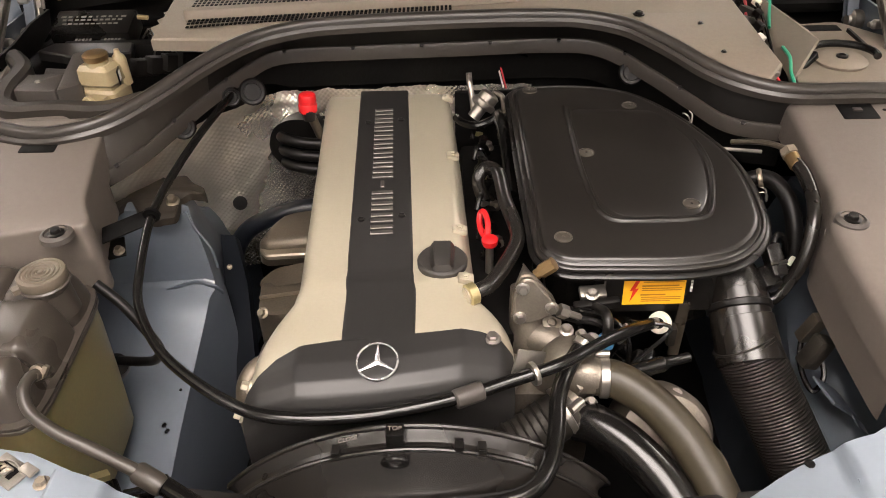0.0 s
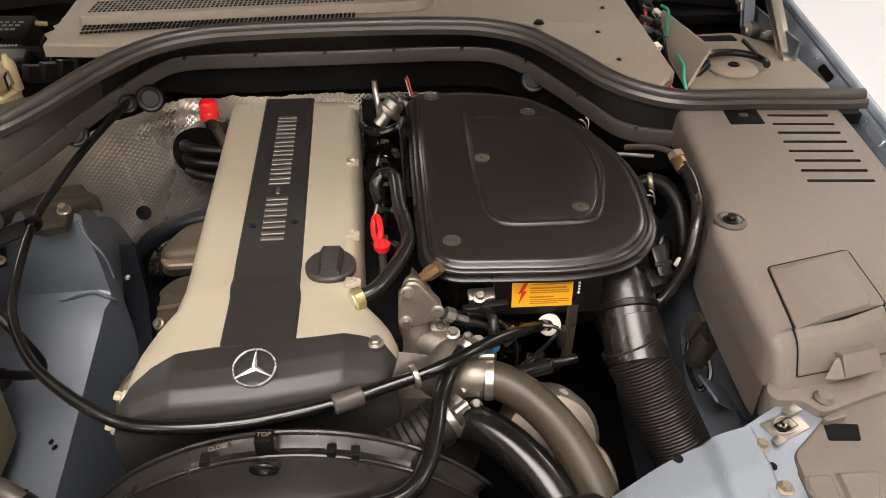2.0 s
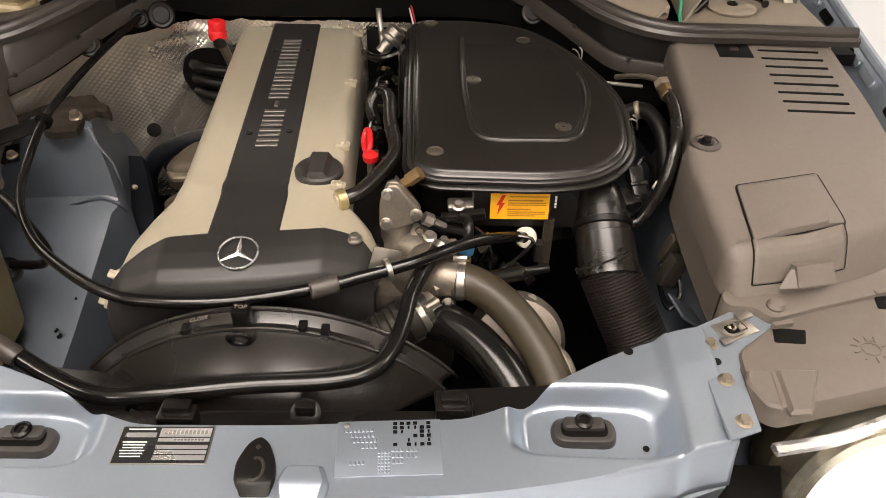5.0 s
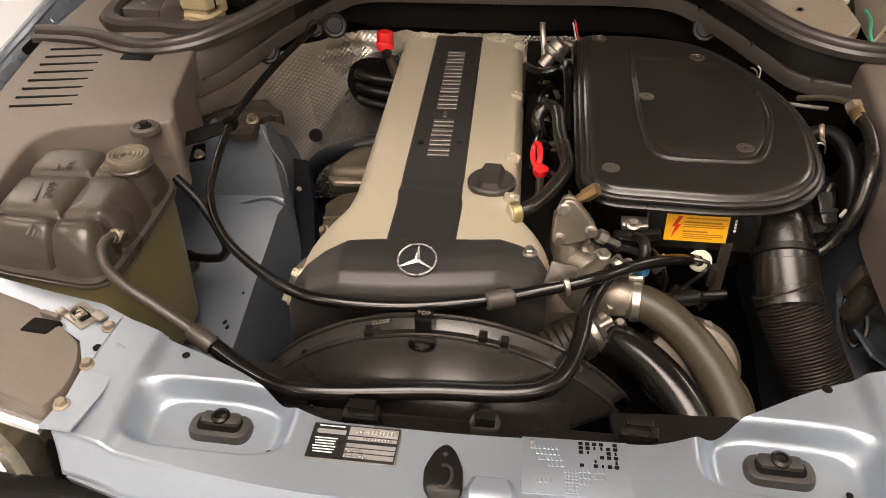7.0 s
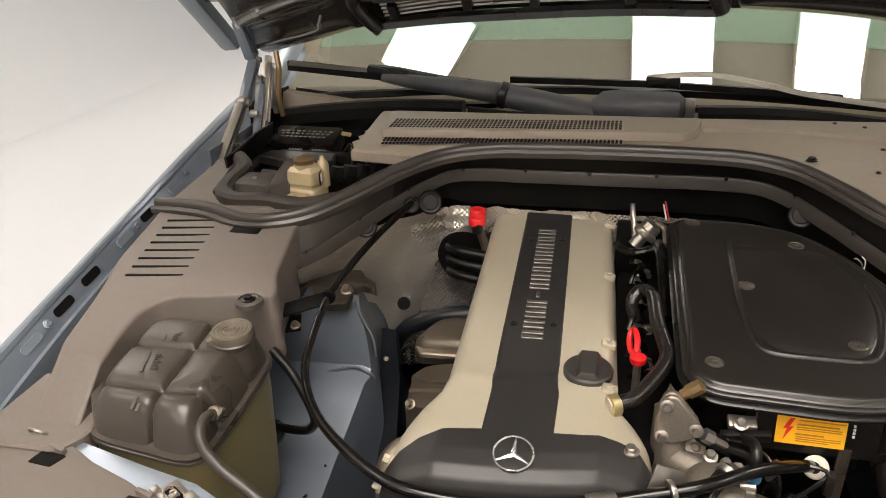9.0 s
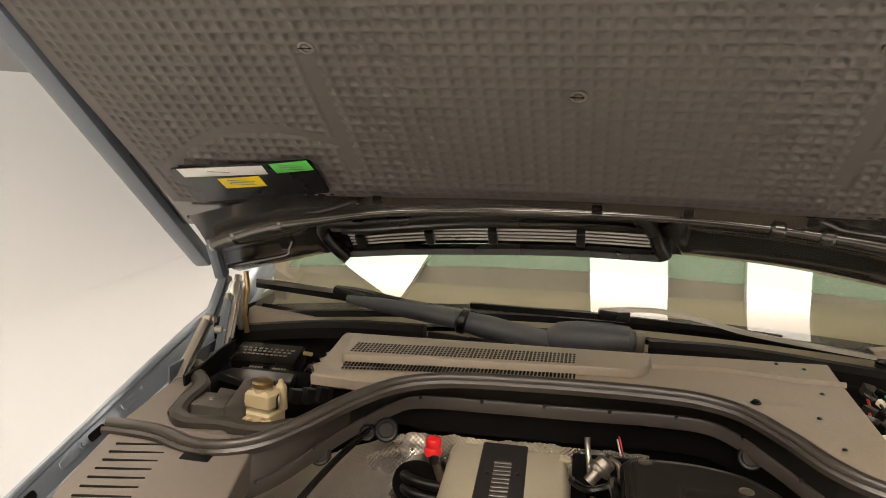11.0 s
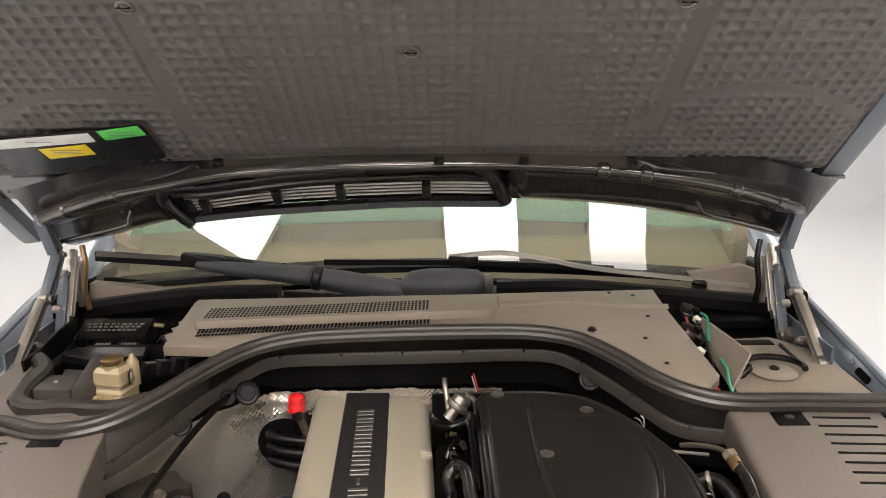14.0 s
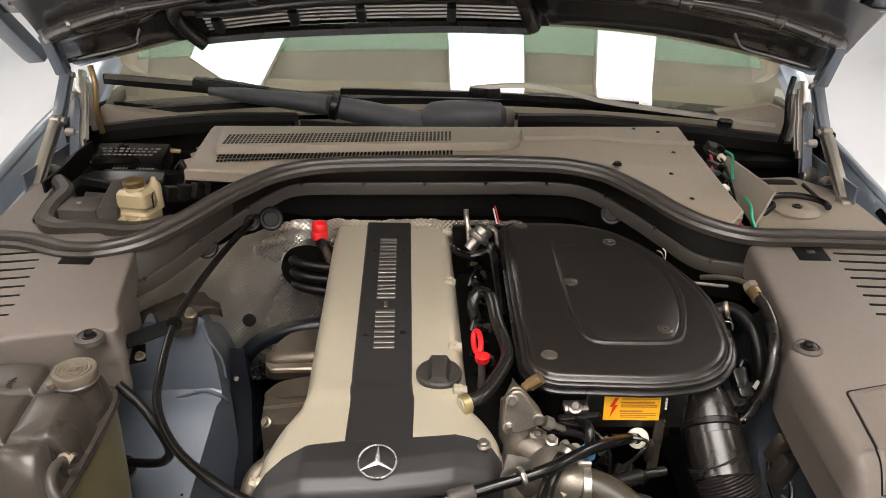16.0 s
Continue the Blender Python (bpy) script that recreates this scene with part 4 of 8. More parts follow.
AC_OUT = rounded([(0.109, 1.033), (0.115, 0.822), (0.148, 0.797), (0.313, 0.792), (0.388, 0.808), (0.437, 0.862), (0.445, 0.955), (0.436, 1.030), (0.388, 1.132), (0.312, 1.222), (0.215, 1.243), (0.118, 1.240), (0.105, 1.222)],
                 [0.05, 0.03, 0.03, 0.05, 0.04, 0.05, 0.05, 0.05, 0.08, 0.06, 0.04, 0.015, 0.012], 4)


def air_cleaner():
    t = thing("air_cleaner", "black plastic air cleaner housing with a bolted lid", "air cleaner", at=(0.27, 1.0, 0.72))
    part("lid", shelf(AC_OUT, ac_z, [(0.018, 0.0), (0.0135, 0.0004), (0.0105, 0.002), (0.009, 0.0055), (0.0055, 0.0075), (0.0035, 0.0055), (0.0005, 0.0055), (-0.0025, 0.0075), (-0.003, 0.011), (-0.001, 0.0125)]), LID_PLASTIC, t, "black grained lid")
    part("rim", shelf(AC_OUT, ac_z, [(-0.002, 0.0125), (-0.007, 0.0132), (-0.010, 0.0155), (-0.0095, 0.0190), (-0.004, 0.0215)]), DARK_PLASTIC, t, "stepped rim under the lid")
    part("housing", shelf(AC_OUT, ac_z, [(-0.003, 0.0205), (0.008, 0.024), (0.014, 0.036), (0.022, 0.10), (0.026, 0.135), (0.06, 0.15)]), DARK_PLASTIC, t, "black lower housing")
    ridge = [(0.193, 1.165), (0.1945, 1.08), (0.197, 1.0), (0.204, 0.925), (0.212, 0.896), (0.232, 0.880), (0.29, 0.878), (0.344, 0.881), (0.363, 0.893), (0.376, 0.93), (0.388, 0.985), (0.388, 1.03), (0.383, 1.060)]
    r = [(x, y, ac_z(x, y) - 0.0005) for x, y in ridge]
    part("ridge", sweep(curve(r, 5), [(-0.005, -0.002), (0.005, -0.002), (0.0035, 0.0034), (0.001, 0.0046), (-0.001, 0.0046), (-0.0035, 0.0034)], level=True), LID_PLASTIC, t, "raised moulded ridge", 60)
    inner = rounded([(0.198, 1.16), (0.201, 1.0), (0.21, 0.92), (0.235, 0.885), (0.35, 0.886), (0.372, 0.93), (0.383, 1.0), (0.38, 1.06), (0.34, 1.15)], 0.02, 3)
    part("raised_field", shelf(inner, ac_z, [(0.004, -0.0012), (0.0, 0.001)]), LID_PLASTIC, t)
    for x, y in ((0.152, 0.848), (0.139, 1.218), (0.300, 1.163), (0.210, 1.036), (0.341, 0.911)):
        s = part("lid_screw", lathe([(0.0125, 0), (0.0125, 0.002), (0.0105, 0.0028), (0.0098, 0.001), (0.0098, 0.0018), (0.006, 0.0028), (0.0025, 0.0022), (0.002, 0.001)], pose(x, y, ac_z(x, y)), 24), FASTENER, t, "round steel lid fastener")
    for x, y, a in ((0.450, 0.938, 80), (0.391, 1.138, 50)):
        z = ac_z(x, y)
        m = pose(x, y, z - 0.012, 0, 0, a - 90)
        part("wire_clip", tube([m @ Vector(p) for p in ((-0.006, -0.007, 0.012), (-0.001, -0.007, 0.013), (0.006, -0.006, 0.008), (0.009, 0, -0.006), (0.006, 0.006, 0.008), (-0.001, 0.007, 0.013))], 0.0012, 6, 4), STEEL, t, "bent steel wire clip")
    # intake neck and bellows
    n1 = tube([(0.345, 0.90, 0.765), (0.375, 0.86, 0.772), (0.396, 0.832, 0.764), (0.398, 0.79, 0.738), (0.402, 0.755, 0.712)], lambda k: 0.040 + 0.001 * k, 28, 5)
    neck = part("intake_neck", n1, MOULDED, t, "black curved intake neck")
    part("neck_clamp", lathe([(0.041, -0.006), (0.0440, -0.004), (0.0440, 0.004), (0.041, 0.006)], toward((0.398, 0.806, 0.748), (0.03, -0.85, -0.55)), 32), RUBBER, neck, "rubber collar")
    part("neck_sleeve", lathe([(0.040, 0.0), (0.0425, 0.002), (0.0435, 0.05), (0.0448, 0.056), (0.0448, 0.064), (0.041, 0.066)], toward((0.399, 0.795, 0.741), (0.08, -0.82, -0.58)), 32), MOULDED, neck)
    return t


air_cleaner()


def bellows():
    t = thing("intake_bellows", "black ribbed rubber intake hose", "hose", at=(0.42, 0.65, 0.6))
    b = Vector((0.511, 0.609, 0.513))
    a = b + (Vector((0.405, 0.752, 0.707)) - b) * 1.09
    m, length = toward(a, b - a), (b - a).length
    part("core", lathe([(0.0385, 0), (0.0385, length)], m, 28), SHADE, t)
    n = 60
    for k in range(n):
        z = length * (k + 0.5) / n
        part("rib", lathe([(0.0380, z - 0.0021), (0.0430, z - 0.0013), (0.0440, z), (0.0430, z + 0.0013), (0.0380, z + 0.0021)], m, 32), BELLOWS, t)


bellows()


def warning_label():
    c = Vector((0.2735, 0.8020, 0.7850))
    right, up = Vector((1, 0.012, 0.0)).normalized(), Vector((0, 0.16, 1)).normalized()
    nrm = right.cross(up)
    m = Matrix(((right.x, up.x, nrm.x, c.x), (right.y, up.y, nrm.y, c.y), (right.z, up.z, nrm.z, c.z), (0, 0, 0, 1)))
    t = thing("warning_label", "orange-yellow warning label with a red lightning arrow", "label", at=c)
    part("backing", box((0.150, 0.064, 0.004), m @ pose(0.008, -0.001, -0.004), 0.001), DARK_PLASTIC, t, "black backing panel")
    part("panel_edge", box((0.0022, 0.050, 0.004), m @ pose(-0.0665, 0.003, -0.0025), 0.0006), LETTER, t, "pale worn panel edge")
    part("sheet", box((0.084, 0.040, 0.0012), m, 0.0005), YELLOW, t)
    bolt = bmesh.new()
    pts = [(-0.026, 0.018), (-0.0335, 0.002), (-0.029, 0.003), (-0.0325, -0.015), (-0.0215, 0.006), (-0.0265, 0.005), (-0.0205, 0.018)]
    f = bolt.faces.new([bolt.verts.new(m @ Vector((x, y, 0.0010))) for x, y in pts])
    e = bmesh.ops.extrude_face_region(bolt, geom=[f])
    bmesh.ops.translate(bolt, vec=nrm * 0.0006, verts=[v for v in e["geom"] if isinstance(v, bmesh.types.BMVert)])
    part("arrow", bolt, PRINT_RED, t, "red lightning arrow")
    bars = [(0.012, 0.0155, 0.055, 0.0016), (0.008, 0.0095, 0.050, 0.0022), (0.010, 0.0055, 0.054, 0.0014), (0.010, 0.0025, 0.054, 0.0014), (-0.001, -0.0045, 0.034, 0.0022), (0.010, -0.0085, 0.054, 0.0014), (0.010, -0.0115, 0.054, 0.0014), (0.003, -0.0145, 0.040, 0.0014)]
    part("print", bar_text(bars, m @ pose(0, 0, 0.0008)), PRINT_BROWN, t, "small brown print lines")
    part("part_mark", bar_text([(0.050, 0.012 - 0.005 * k, 0.003, 0.0035) for k in range(4)], m @ pose(0.001, 0.002, -0.0015)), LABEL_WHITE, t, "small white mould marks")


warning_label()


# ---- gap between cover and air cleaner ----
def gap_parts():
    g = thing("intake_manifold", "intake manifold in shade black with coil wiring in the gap", "manifold", at=(0.06, 1.0, 0.5))
    # added rear sheet and manifold body take the gap's shade as their colour
    part("rear_shade", box((0.15, 0.012, 0.30), pose(0.085, 1.357, 0.672), 0.003), SHADE, g, "added near-black sheet for the shade behind the manifold")
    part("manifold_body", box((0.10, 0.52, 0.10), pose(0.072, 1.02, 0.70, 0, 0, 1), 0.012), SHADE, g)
    rnd = random.Random(2)
    for k in range(5):
        y = 0.93 + 0.078 * k
        part("injector", lathe([(0.011, 0), (0.011, 0.02), (0.007, 0.024), (0.007, 0.035), (0.009, 0.04)], toward((0.046 + 0.006 * rnd.random(), y, 0.745), (rnd.uniform(0.1, 0.4), rnd.uniform(-0.3, 0.3), 1)), 12), HOSE, g, "black injector plug")
        part("wire", tube([(0.04, y, 0.782), (0.048, y + 0.02, 0.797), (0.062, y + 0.04, 0.786), (0.07, y + 0.06, 0.76)], 0.0042, 8), HOSE, g)
        part("clip", box((0.016, 0.012, 0.008), pose(0.052, y + 0.028, 0.776, rnd.uniform(-30, 30), 20, 40), 0.002), STEEL if k % 2 else GOLD, g)
    for a in (0.1, 0.35, 0.6, 0.85):
        part("fuel_rail_nut", bolt_bm((0.070, 0.92 + 0.4 * a, 0.752), (0.2, 0, 1), 0.008, 0.012), ALU, g)
    h = solo("breather_hose", tube([(0.052, 1.035, 0.785), (0.044, 1.047, 0.815), (0.058, 1.056, 0.832), (0.075, 1.030, 0.835), (0.081, 0.96, 0.832), (0.092, 0.895, 0.828), (0.090, 0.862, 0.825), (0.072, 0.822, 0.820), (0.050, 0.787, 0.815), (0.030, 0.775, 0.812)], 0.0108, 14), MOULDED, "shiny black moulded breather hose", "hose")
    c = toward((0.030, 0.775, 0.812), (-0.85, -0.45, -0.05))
    solo("hose_clamp", lathe([(0.0135, -0.001), (0.0150, 0.0), (0.0150, 0.011), (0.0135, 0.012)], c, 20), GOLD, "yellow zinc hose clamp on the cover", "clamp")
    part("stub", lathe([(0.0110, 0.0), (0.0110, 0.014)], c, 16), CREAM, cover)
    solo("vacuum_pipe", tube([(0.098, 1.04, 0.79), (0.096, 1.10, 0.815), (0.092, 1.20, 0.825), (0.088, 1.26, 0.82)], 0.011, 12), HOSE, "black vertical vacuum hose", "hose")
    t = thing("pressure_regulator", "round bright metal pressure regulator with a hose", "regulator", at=(0.07, 1.30, 0.80))
    m = toward((0.062, 1.292, 0.825), (0.55, 0.25, 0.65))
    part("body", lathe([(0.012, -0.03), (0.012, -0.006), (0.022, -0.004), (0.024, 0.0), (0.024, 0.006), (0.019, 0.009), (0.019, 0.022), (0.014, 0.026), (0.004, 0.028)], m, 24), STEEL, t)
    part("bracket", tube([(0.037, 1.338, 0.868), (0.038, 1.334, 0.852), (0.042, 1.322, 0.83), (0.046, 1.31, 0.80)], 0.0055, 10), STEEL, t, "bent pale metal pipe")
    part("pipe", tube([(0.08, 1.305, 0.845), (0.098, 1.30, 0.835), (0.103, 1.27, 0.815)], 0.006, 8), ALU, t)
    solo("vacuum_hose", tube([(0.012, 1.29, 0.80), (0.025, 1.26, 0.805), (0.05, 1.235, 0.812), (0.083, 1.245, 0.82)], 0.0075, 10), HOSE, "thin black vacuum hose", "hose")
    d = thing("dipstick", "red plastic ring handle of the dipstick", "dipstick", at=(0.06, 0.90, 0.80))
    part("ring", tube([(0.0475 + 0.0048 * math.cos(a) - 0.003 * math.sin(a), 0.926 + 0.020 * math.sin(a), 0.815 + 0.008 * math.cos(a) + 0.006 * math.sin(a)) for a in [2 * math.pi * k / 14 for k in range(15)]], 0.0046, 10, 2), RED, d)
    part("plug", lathe([(0.010, 0), (0.012, 0.004), (0.012, 0.011), (0.007, 0.014)], toward((0.055, 0.893, 0.800), (0, 0, 1)), 18), RED, d)
    part("stem", rod((0.055, 0.893, 0.72), (0.055, 0.893, 0.802), 0.006), STEEL, d, "steel dipstick tube")
    r = thing("oil_pipe_cap", "red plastic cap on a slim metal pipe", "cap", at=(-0.255, 1.25, 0.80))
    part("cap", lathe([(0.0140, -0.004), (0.0170, 0), (0.0172, 0.012), (0.0155, 0.015), (0.0160, 0.018), (0.0160, 0.028), (0.0140, 0.032), (0.010, 0.034), (0.0, 0.035)], toward((-0.2595, 1.266, 0.833), (0.05, 0.05, 1)), 20), RED, r)
    part("collar", lathe([(0.011, 0), (0.012, 0.015), (0.010, 0.022)], pose(-0.257, 1.26, 0.818), 14), DARK_PLASTIC, r)
    part("pipe", tube([(-0.257, 1.268, 0.825), (-0.246, 1.268, 0.79), (-0.233, 1.27, 0.745), (-0.22, 1.27, 0.70)], 0.0085, 12), EXHAUST, r, "slim metal pipe")


gap_parts()


# ---- front of the engine ----
def front_engine():
    t = thing("thermostat_housing", "cast aluminium thermostat housing with bolts", "thermostat", at=(0.10, 0.78, 0.70))
    face = Matrix(((1, 0, 0, 0.0), (0, 0.22, -0.97, 0.764), (0, 0.97, 0.22, 0.0), (0, 0, 0, 1)))
    tri = [(0.078, 0.779), (0.098, 0.775), (0.132, 0.790), (0.134, 0.804), (0.103, 0.842), (0.089, 0.842), (0.079, 0.815)]

    def plate(grow, z0, z1):
        ring = rounded([(x, z - 0.805) for x, z in tri], 0.008, 4)
        ring = inset(ring, -grow) if grow else ring
        rows = []
        for lift, d in ((z0, 0.002), (z0 + 0.002, 0), (z1 - 0.002, 0), (z1, 0.0025)):
            rows.append([face @ Vector((q.x, q.y, lift)) + Vector((0, 0, 0.805)) for q in inset(ring, d)])
        return loft(rows)
    part("outer_flange", plate(0, 0.0, 0.010), ALU, t)
    part("gasket", plate(0.0015, -0.003, 0.0005), EXHAUST, t, "dark gasket line")
    part("inner_flange", plate(0.0005, -0.014, -0.002), ALU, t)
    part("body", loft([[face @ Vector((q.x, q.y, z)) + Vector((0, 0, 0.805)) for q in inset(rounded([(x, w - 0.805) for x, w in tri], 0.008, 4), d)] for z, d in ((-0.06, 0.012), (-0.03, 0.008), (-0.012, 0.003))]), ALU, t)
    for x, z in ((0.090, 0.829), (0.087, 0.786), (0.128, 0.800)):
        c = face @ Vector((x, z - 0.805, 0.010)) + Vector((0, 0, 0.805))
        part("bolt", bolt_bm(c, (0, -0.97, 0.22), 0.0062, 0.009), STEEL, t)
    p = toward((0.110, 0.790, 0.828), (0.62, -0.05, 0.55))
    part("brass_plug", lathe([(0.0075, 0), (0.0075, 0.008), (0.0100, 0.009), (0.0100, 0.026), (0.0095, 0.030), (0.007, 0.0305)], p, 8), BRASS, t, "brass sensor plug")
    q = toward((0.138, 0.757, 0.795), (0.80, 0.1, -0.45))
    part("sensor", lathe([(0.0095, 0), (0.0095, 0.013), (0.007, 0.015), (0.0048, 0.017), (0.0048, 0.034), (0.003, 0.036)], q, 6), STEEL, t, "hexagon steel sensor")
    w = thing("water_pump", "cast aluminium water outlet and pump body", "water pump", at=(0.13, 0.68, 0.6))
    part("riser", tube([(0.100, 0.800, 0.80), (0.100, 0.785, 0.765), (0.103, 0.775, 0.735), (0.105, 0.765, 0.68)], lambda k: 0.022 + 0.006 * k, 20), ALU, w)
    part("side_neck", tube([(0.095, 0.785, 0.735), (0.120, 0.765, 0.738), (0.150, 0.745, 0.735)], 0.025, 18), ALU, w)
    part("lug", lathe([(0.005, -0.006), (0.013, -0.006), (0.013, 0.004), (0.0065, 0.0048), (0.005, 0.001)], toward((0.132, 0.768, 0.762), (0.1, -0.55, 0.8)), 20), ALU, w, "cast eye with a round hole")
    part("lug_web", box((0.012, 0.010, 0.05), pose(0.126, 0.772, 0.735, 0, 14, 0), 0.003), ALU, w)
    part("outlet", tube([(0.120, 0.725, 0.700), (0.140, 0.708, 0.728), (0.163, 0.693, 0.745), (0.186, 0.685, 0.746)], lambda k: 0.036 - 0.013 * k, 24), ALU, w)
    part("dome", lathe([(0.041, -0.03), (0.039, 0.0), (0.033, 0.018), (0.024, 0.030), (0.010, 0.036), (0.0, 0.037)], toward((0.150, 0.712, 0.742), (0.05, -0.25, 1)), 26), ALU, w)
    part("boss", lathe([(0.013, -0.01), (0.013, 0.006), (0.010, 0.008), (0.0, 0.008)], toward((0.166, 0.706, 0.784), (0.1, 0.3, 1)), 16), ALU, w)
    part("body", box((0.12, 0.09, 0.16), pose(0.125, 0.725, 0.64), 0.02), ALU, w)
    part("web", box((0.008, 0.05, 0.03), pose(0.145, 0.688, 0.742, 20, 0, 30), 0.003), ALU, w)
    part("lower_neck", tube([(0.155, 0.672, 0.712), (0.135, 0.655, 0.704), (0.10, 0.640, 0.69), (0.06, 0.625, 0.675)], 0.027, 18), ALU, w)
    for p, r in (((0.147, 0.738, 0.776), 0.0065), ((0.178, 0.722, 0.774), 0.007), ((0.166, 0.735, 0.770), 0.0055), ((0.172, 0.662, 0.722), 0.006)):
        part("bolt", bolt_bm(p, (0, -0.3, 1), r, 0.010), STEEL, w)
    part("temperature_sensor", lathe([(0.009, 0), (0.009, 0.010), (0.0075, 0.012), (0.0075, 0.022), (0.010, 0.024), (0.010, 0.034), (0.006, 0.036)], toward((0.194, 0.722, 0.742), (0.1, 0.1, 1)), 14), BRASS, w, "brass sensor body")
    part("blue_plug", lathe([(0.0108, 0), (0.0112, 0.012), (0.009, 0.015)], toward((0.196, 0.724, 0.762), (0.1, 0.1, 1)), 14), SENSOR_BLUE, w, "blue plastic connector")
    part("plug_boot", tube([(0.198, 0.727, 0.776), (0.199, 0.735, 0.792), (0.197, 0.750, 0.796), (0.190, 0.772, 0.785)], 0.0068, 12), DARK_PLASTIC, w, "black rubber plug boot")
    rb = thing("ribbed_hose", "short grey braided coolant hose with a worm clamp", "hose", at=(0.08, 0.63, 0.68))
    part("hose_wall", tube([(0.145, 0.662, 0.712), (0.12, 0.648, 0.706), (0.085, 0.632, 0.69), (0.04, 0.615, 0.67)], 0.030, 20), HOUSING, rb)
    m0, m1 = Vector((0.118, 0.647, 0.705)), Vector((0.04, 0.615, 0.67))
    for k in range(9):
        p = m0.lerp(m1, k / 9)
        part("hose_ring", lathe([(0.0300, -0.002), (0.0325, 0), (0.0300, 0.002)], toward(p, m1 - m0), 20), HOUSING, rb)
    part("worm_clamp", lathe([(0.031, -0.005), (0.0335, -0.004), (0.0335, 0.004), (0.031, 0.005)], toward((0.138, 0.659, 0.711), m1 - m0), 22), STEEL, rb, "steel worm clamp")
    part("clamp_screw", rod((0.142, 0.640, 0.735), (0.158, 0.655, 0.735), 0.006), STEEL, rb)

    h = thing("radiator_hose", "thick olive-brown radiator hose with a steel clamp", "hose", at=(0.25, 0.62, 0.7))
    path = [(0.180, 0.687, 0.744), (0.205, 0.682, 0.743), (0.238, 0.660, 0.735), (0.272, 0.622, 0.720), (0.301, 0.568, 0.696), (0.319, 0.510, 0.664), (0.327, 0.45, 0.62)]
    part("hose_wall", tube(path, 0.0240, 24), HOSE_TAN, h)
    part("clamp", lathe([(0.0245, -0.006), (0.0268, -0.005), (0.0268, 0.005), (0.0245, 0.006)], toward((0.190, 0.686, 0.744), (1, -0.1, 0.02)), 28), STEEL, h, "bright steel band clamp")
    part("clamp_screw", rod((0.178, 0.700, 0.771), (0.196, 0.700, 0.771), 0.005), STEEL, h)
    b = solo("lower_hose", tube([(0.155, 0.655, 0.70), (0.18, 0.640, 0.705), (0.215, 0.61, 0.70), (0.25, 0.565, 0.685), (0.275, 0.51, 0.66), (0.285, 0.46, 0.63)], 0.0265, 22), HOSE, "shiny black lower radiator hose", "hose")
    alt = thing("alternator", "round grey metal alternator under the hoses", "alternator", at=(0.27, 0.66, 0.55))
    part("case", lathe([(0.03, -0.05), (0.06, -0.045), (0.066, -0.02), (0.066, 0.02), (0.058, 0.034), (0.03, 0.042), (0.0, 0.044)], toward((0.268, 0.668, 0.655), (0, -0.8, 0.6)), 32), ALU, alt)
    part("nut", bolt_bm((0.286, 0.686, 0.705), (0, -0.3, 1), 0.008, 0.014), STEEL, alt)
    part("bracket_arm", tube([(0.31, 0.64, 0.67), (0.33, 0.62, 0.665), (0.34, 0.59, 0.64), (0.335, 0.56, 0.60)], 0.008, 10), ALU, alt)
    # accessories between label and pump
    a = thing("throttle_linkage", "small dark throttle levers and wiring", "linkage", at=(0.2, 0.76, 0.74))
    part("clip_plate", box((0.036, 0.018, 0.010), pose(0.189, 0.797, 0.790, 20, 0, 4), 0.002), STEEL, a, "bright steel clip with a nut")
    part("nut", bolt_bm((0.186, 0.789, 0.794), (0, -0.4, 1), 0.007, 0.008), STEEL, a)
    part("lever", box((0.062, 0.012, 0.014), pose(0.193, 0.783, 0.780, 10, -6, 3), 0.003), DARK_PLASTIC, a)
    part("actuator", lathe([(0.020, -0.02), (0.020, 0.006), (0.018, 0.012), (0.008, 0.014)], pose(0.183, 0.785, 0.760), 20), RUBBER, a)
    rnd = random.Random(8)
    for k in range(9):
        x = 0.165 + 0.09 * rnd.random()
        y = 0.755 + 0.03 * rnd.random()
        part("wire", tube([(x - 0.04 * rnd.random(), y + 0.02, 0.745), (x, y, 0.755 + 0.012 * rnd.random()), (x + 0.05 * rnd.uniform(-0.4, 1), y - 0.02 * rnd.random(), 0.752), (x + 0.05 * rnd.uniform(-0.5, 1), y - 0.03, 0.70)], 0.0018 + 0.0012 * rnd.random(), 7), HOSE, a)
    part("cable", tube([(0.140, 0.785, 0.775), (0.165, 0.772, 0.782), (0.192, 0.760, 0.785), (0.215, 0.748, 0.778), (0.230, 0.735, 0.755), (0.232, 0.73, 0.72)], 0.0035, 8), HOSE, a, "thin black cable")
    part("cable", tube([(0.130, 0.780, 0.77), (0.16, 0.765, 0.772), (0.19, 0.755, 0.773), (0.212, 0.742, 0.765)], 0.0055, 8), RUBBER, a)
    part("bare_end", box((0.006, 0.018, 0.026), pose(0.222, 0.742, 0.765, 20, 30, 30), 0.002), STEEL, a, "bright wire terminal")
    part("harness_tube", lathe([(0.010 + 0.0012 * (k % 2), 0.004 * k) for k in range(15)] + [(0.007, 0.062), (0.007, 0.095)], toward((0.222, 0.700, 0.735), (1, 0.35, -0.05)), 14), HOSE, a, "ribbed black harness tube")
    part("bracket_plate", box((0.016, 0.004, 0.10), pose(0.318, 0.800, 0.715, 0, 0, 0), 0.0015), EXHAUST, a, "grey sheet bracket")
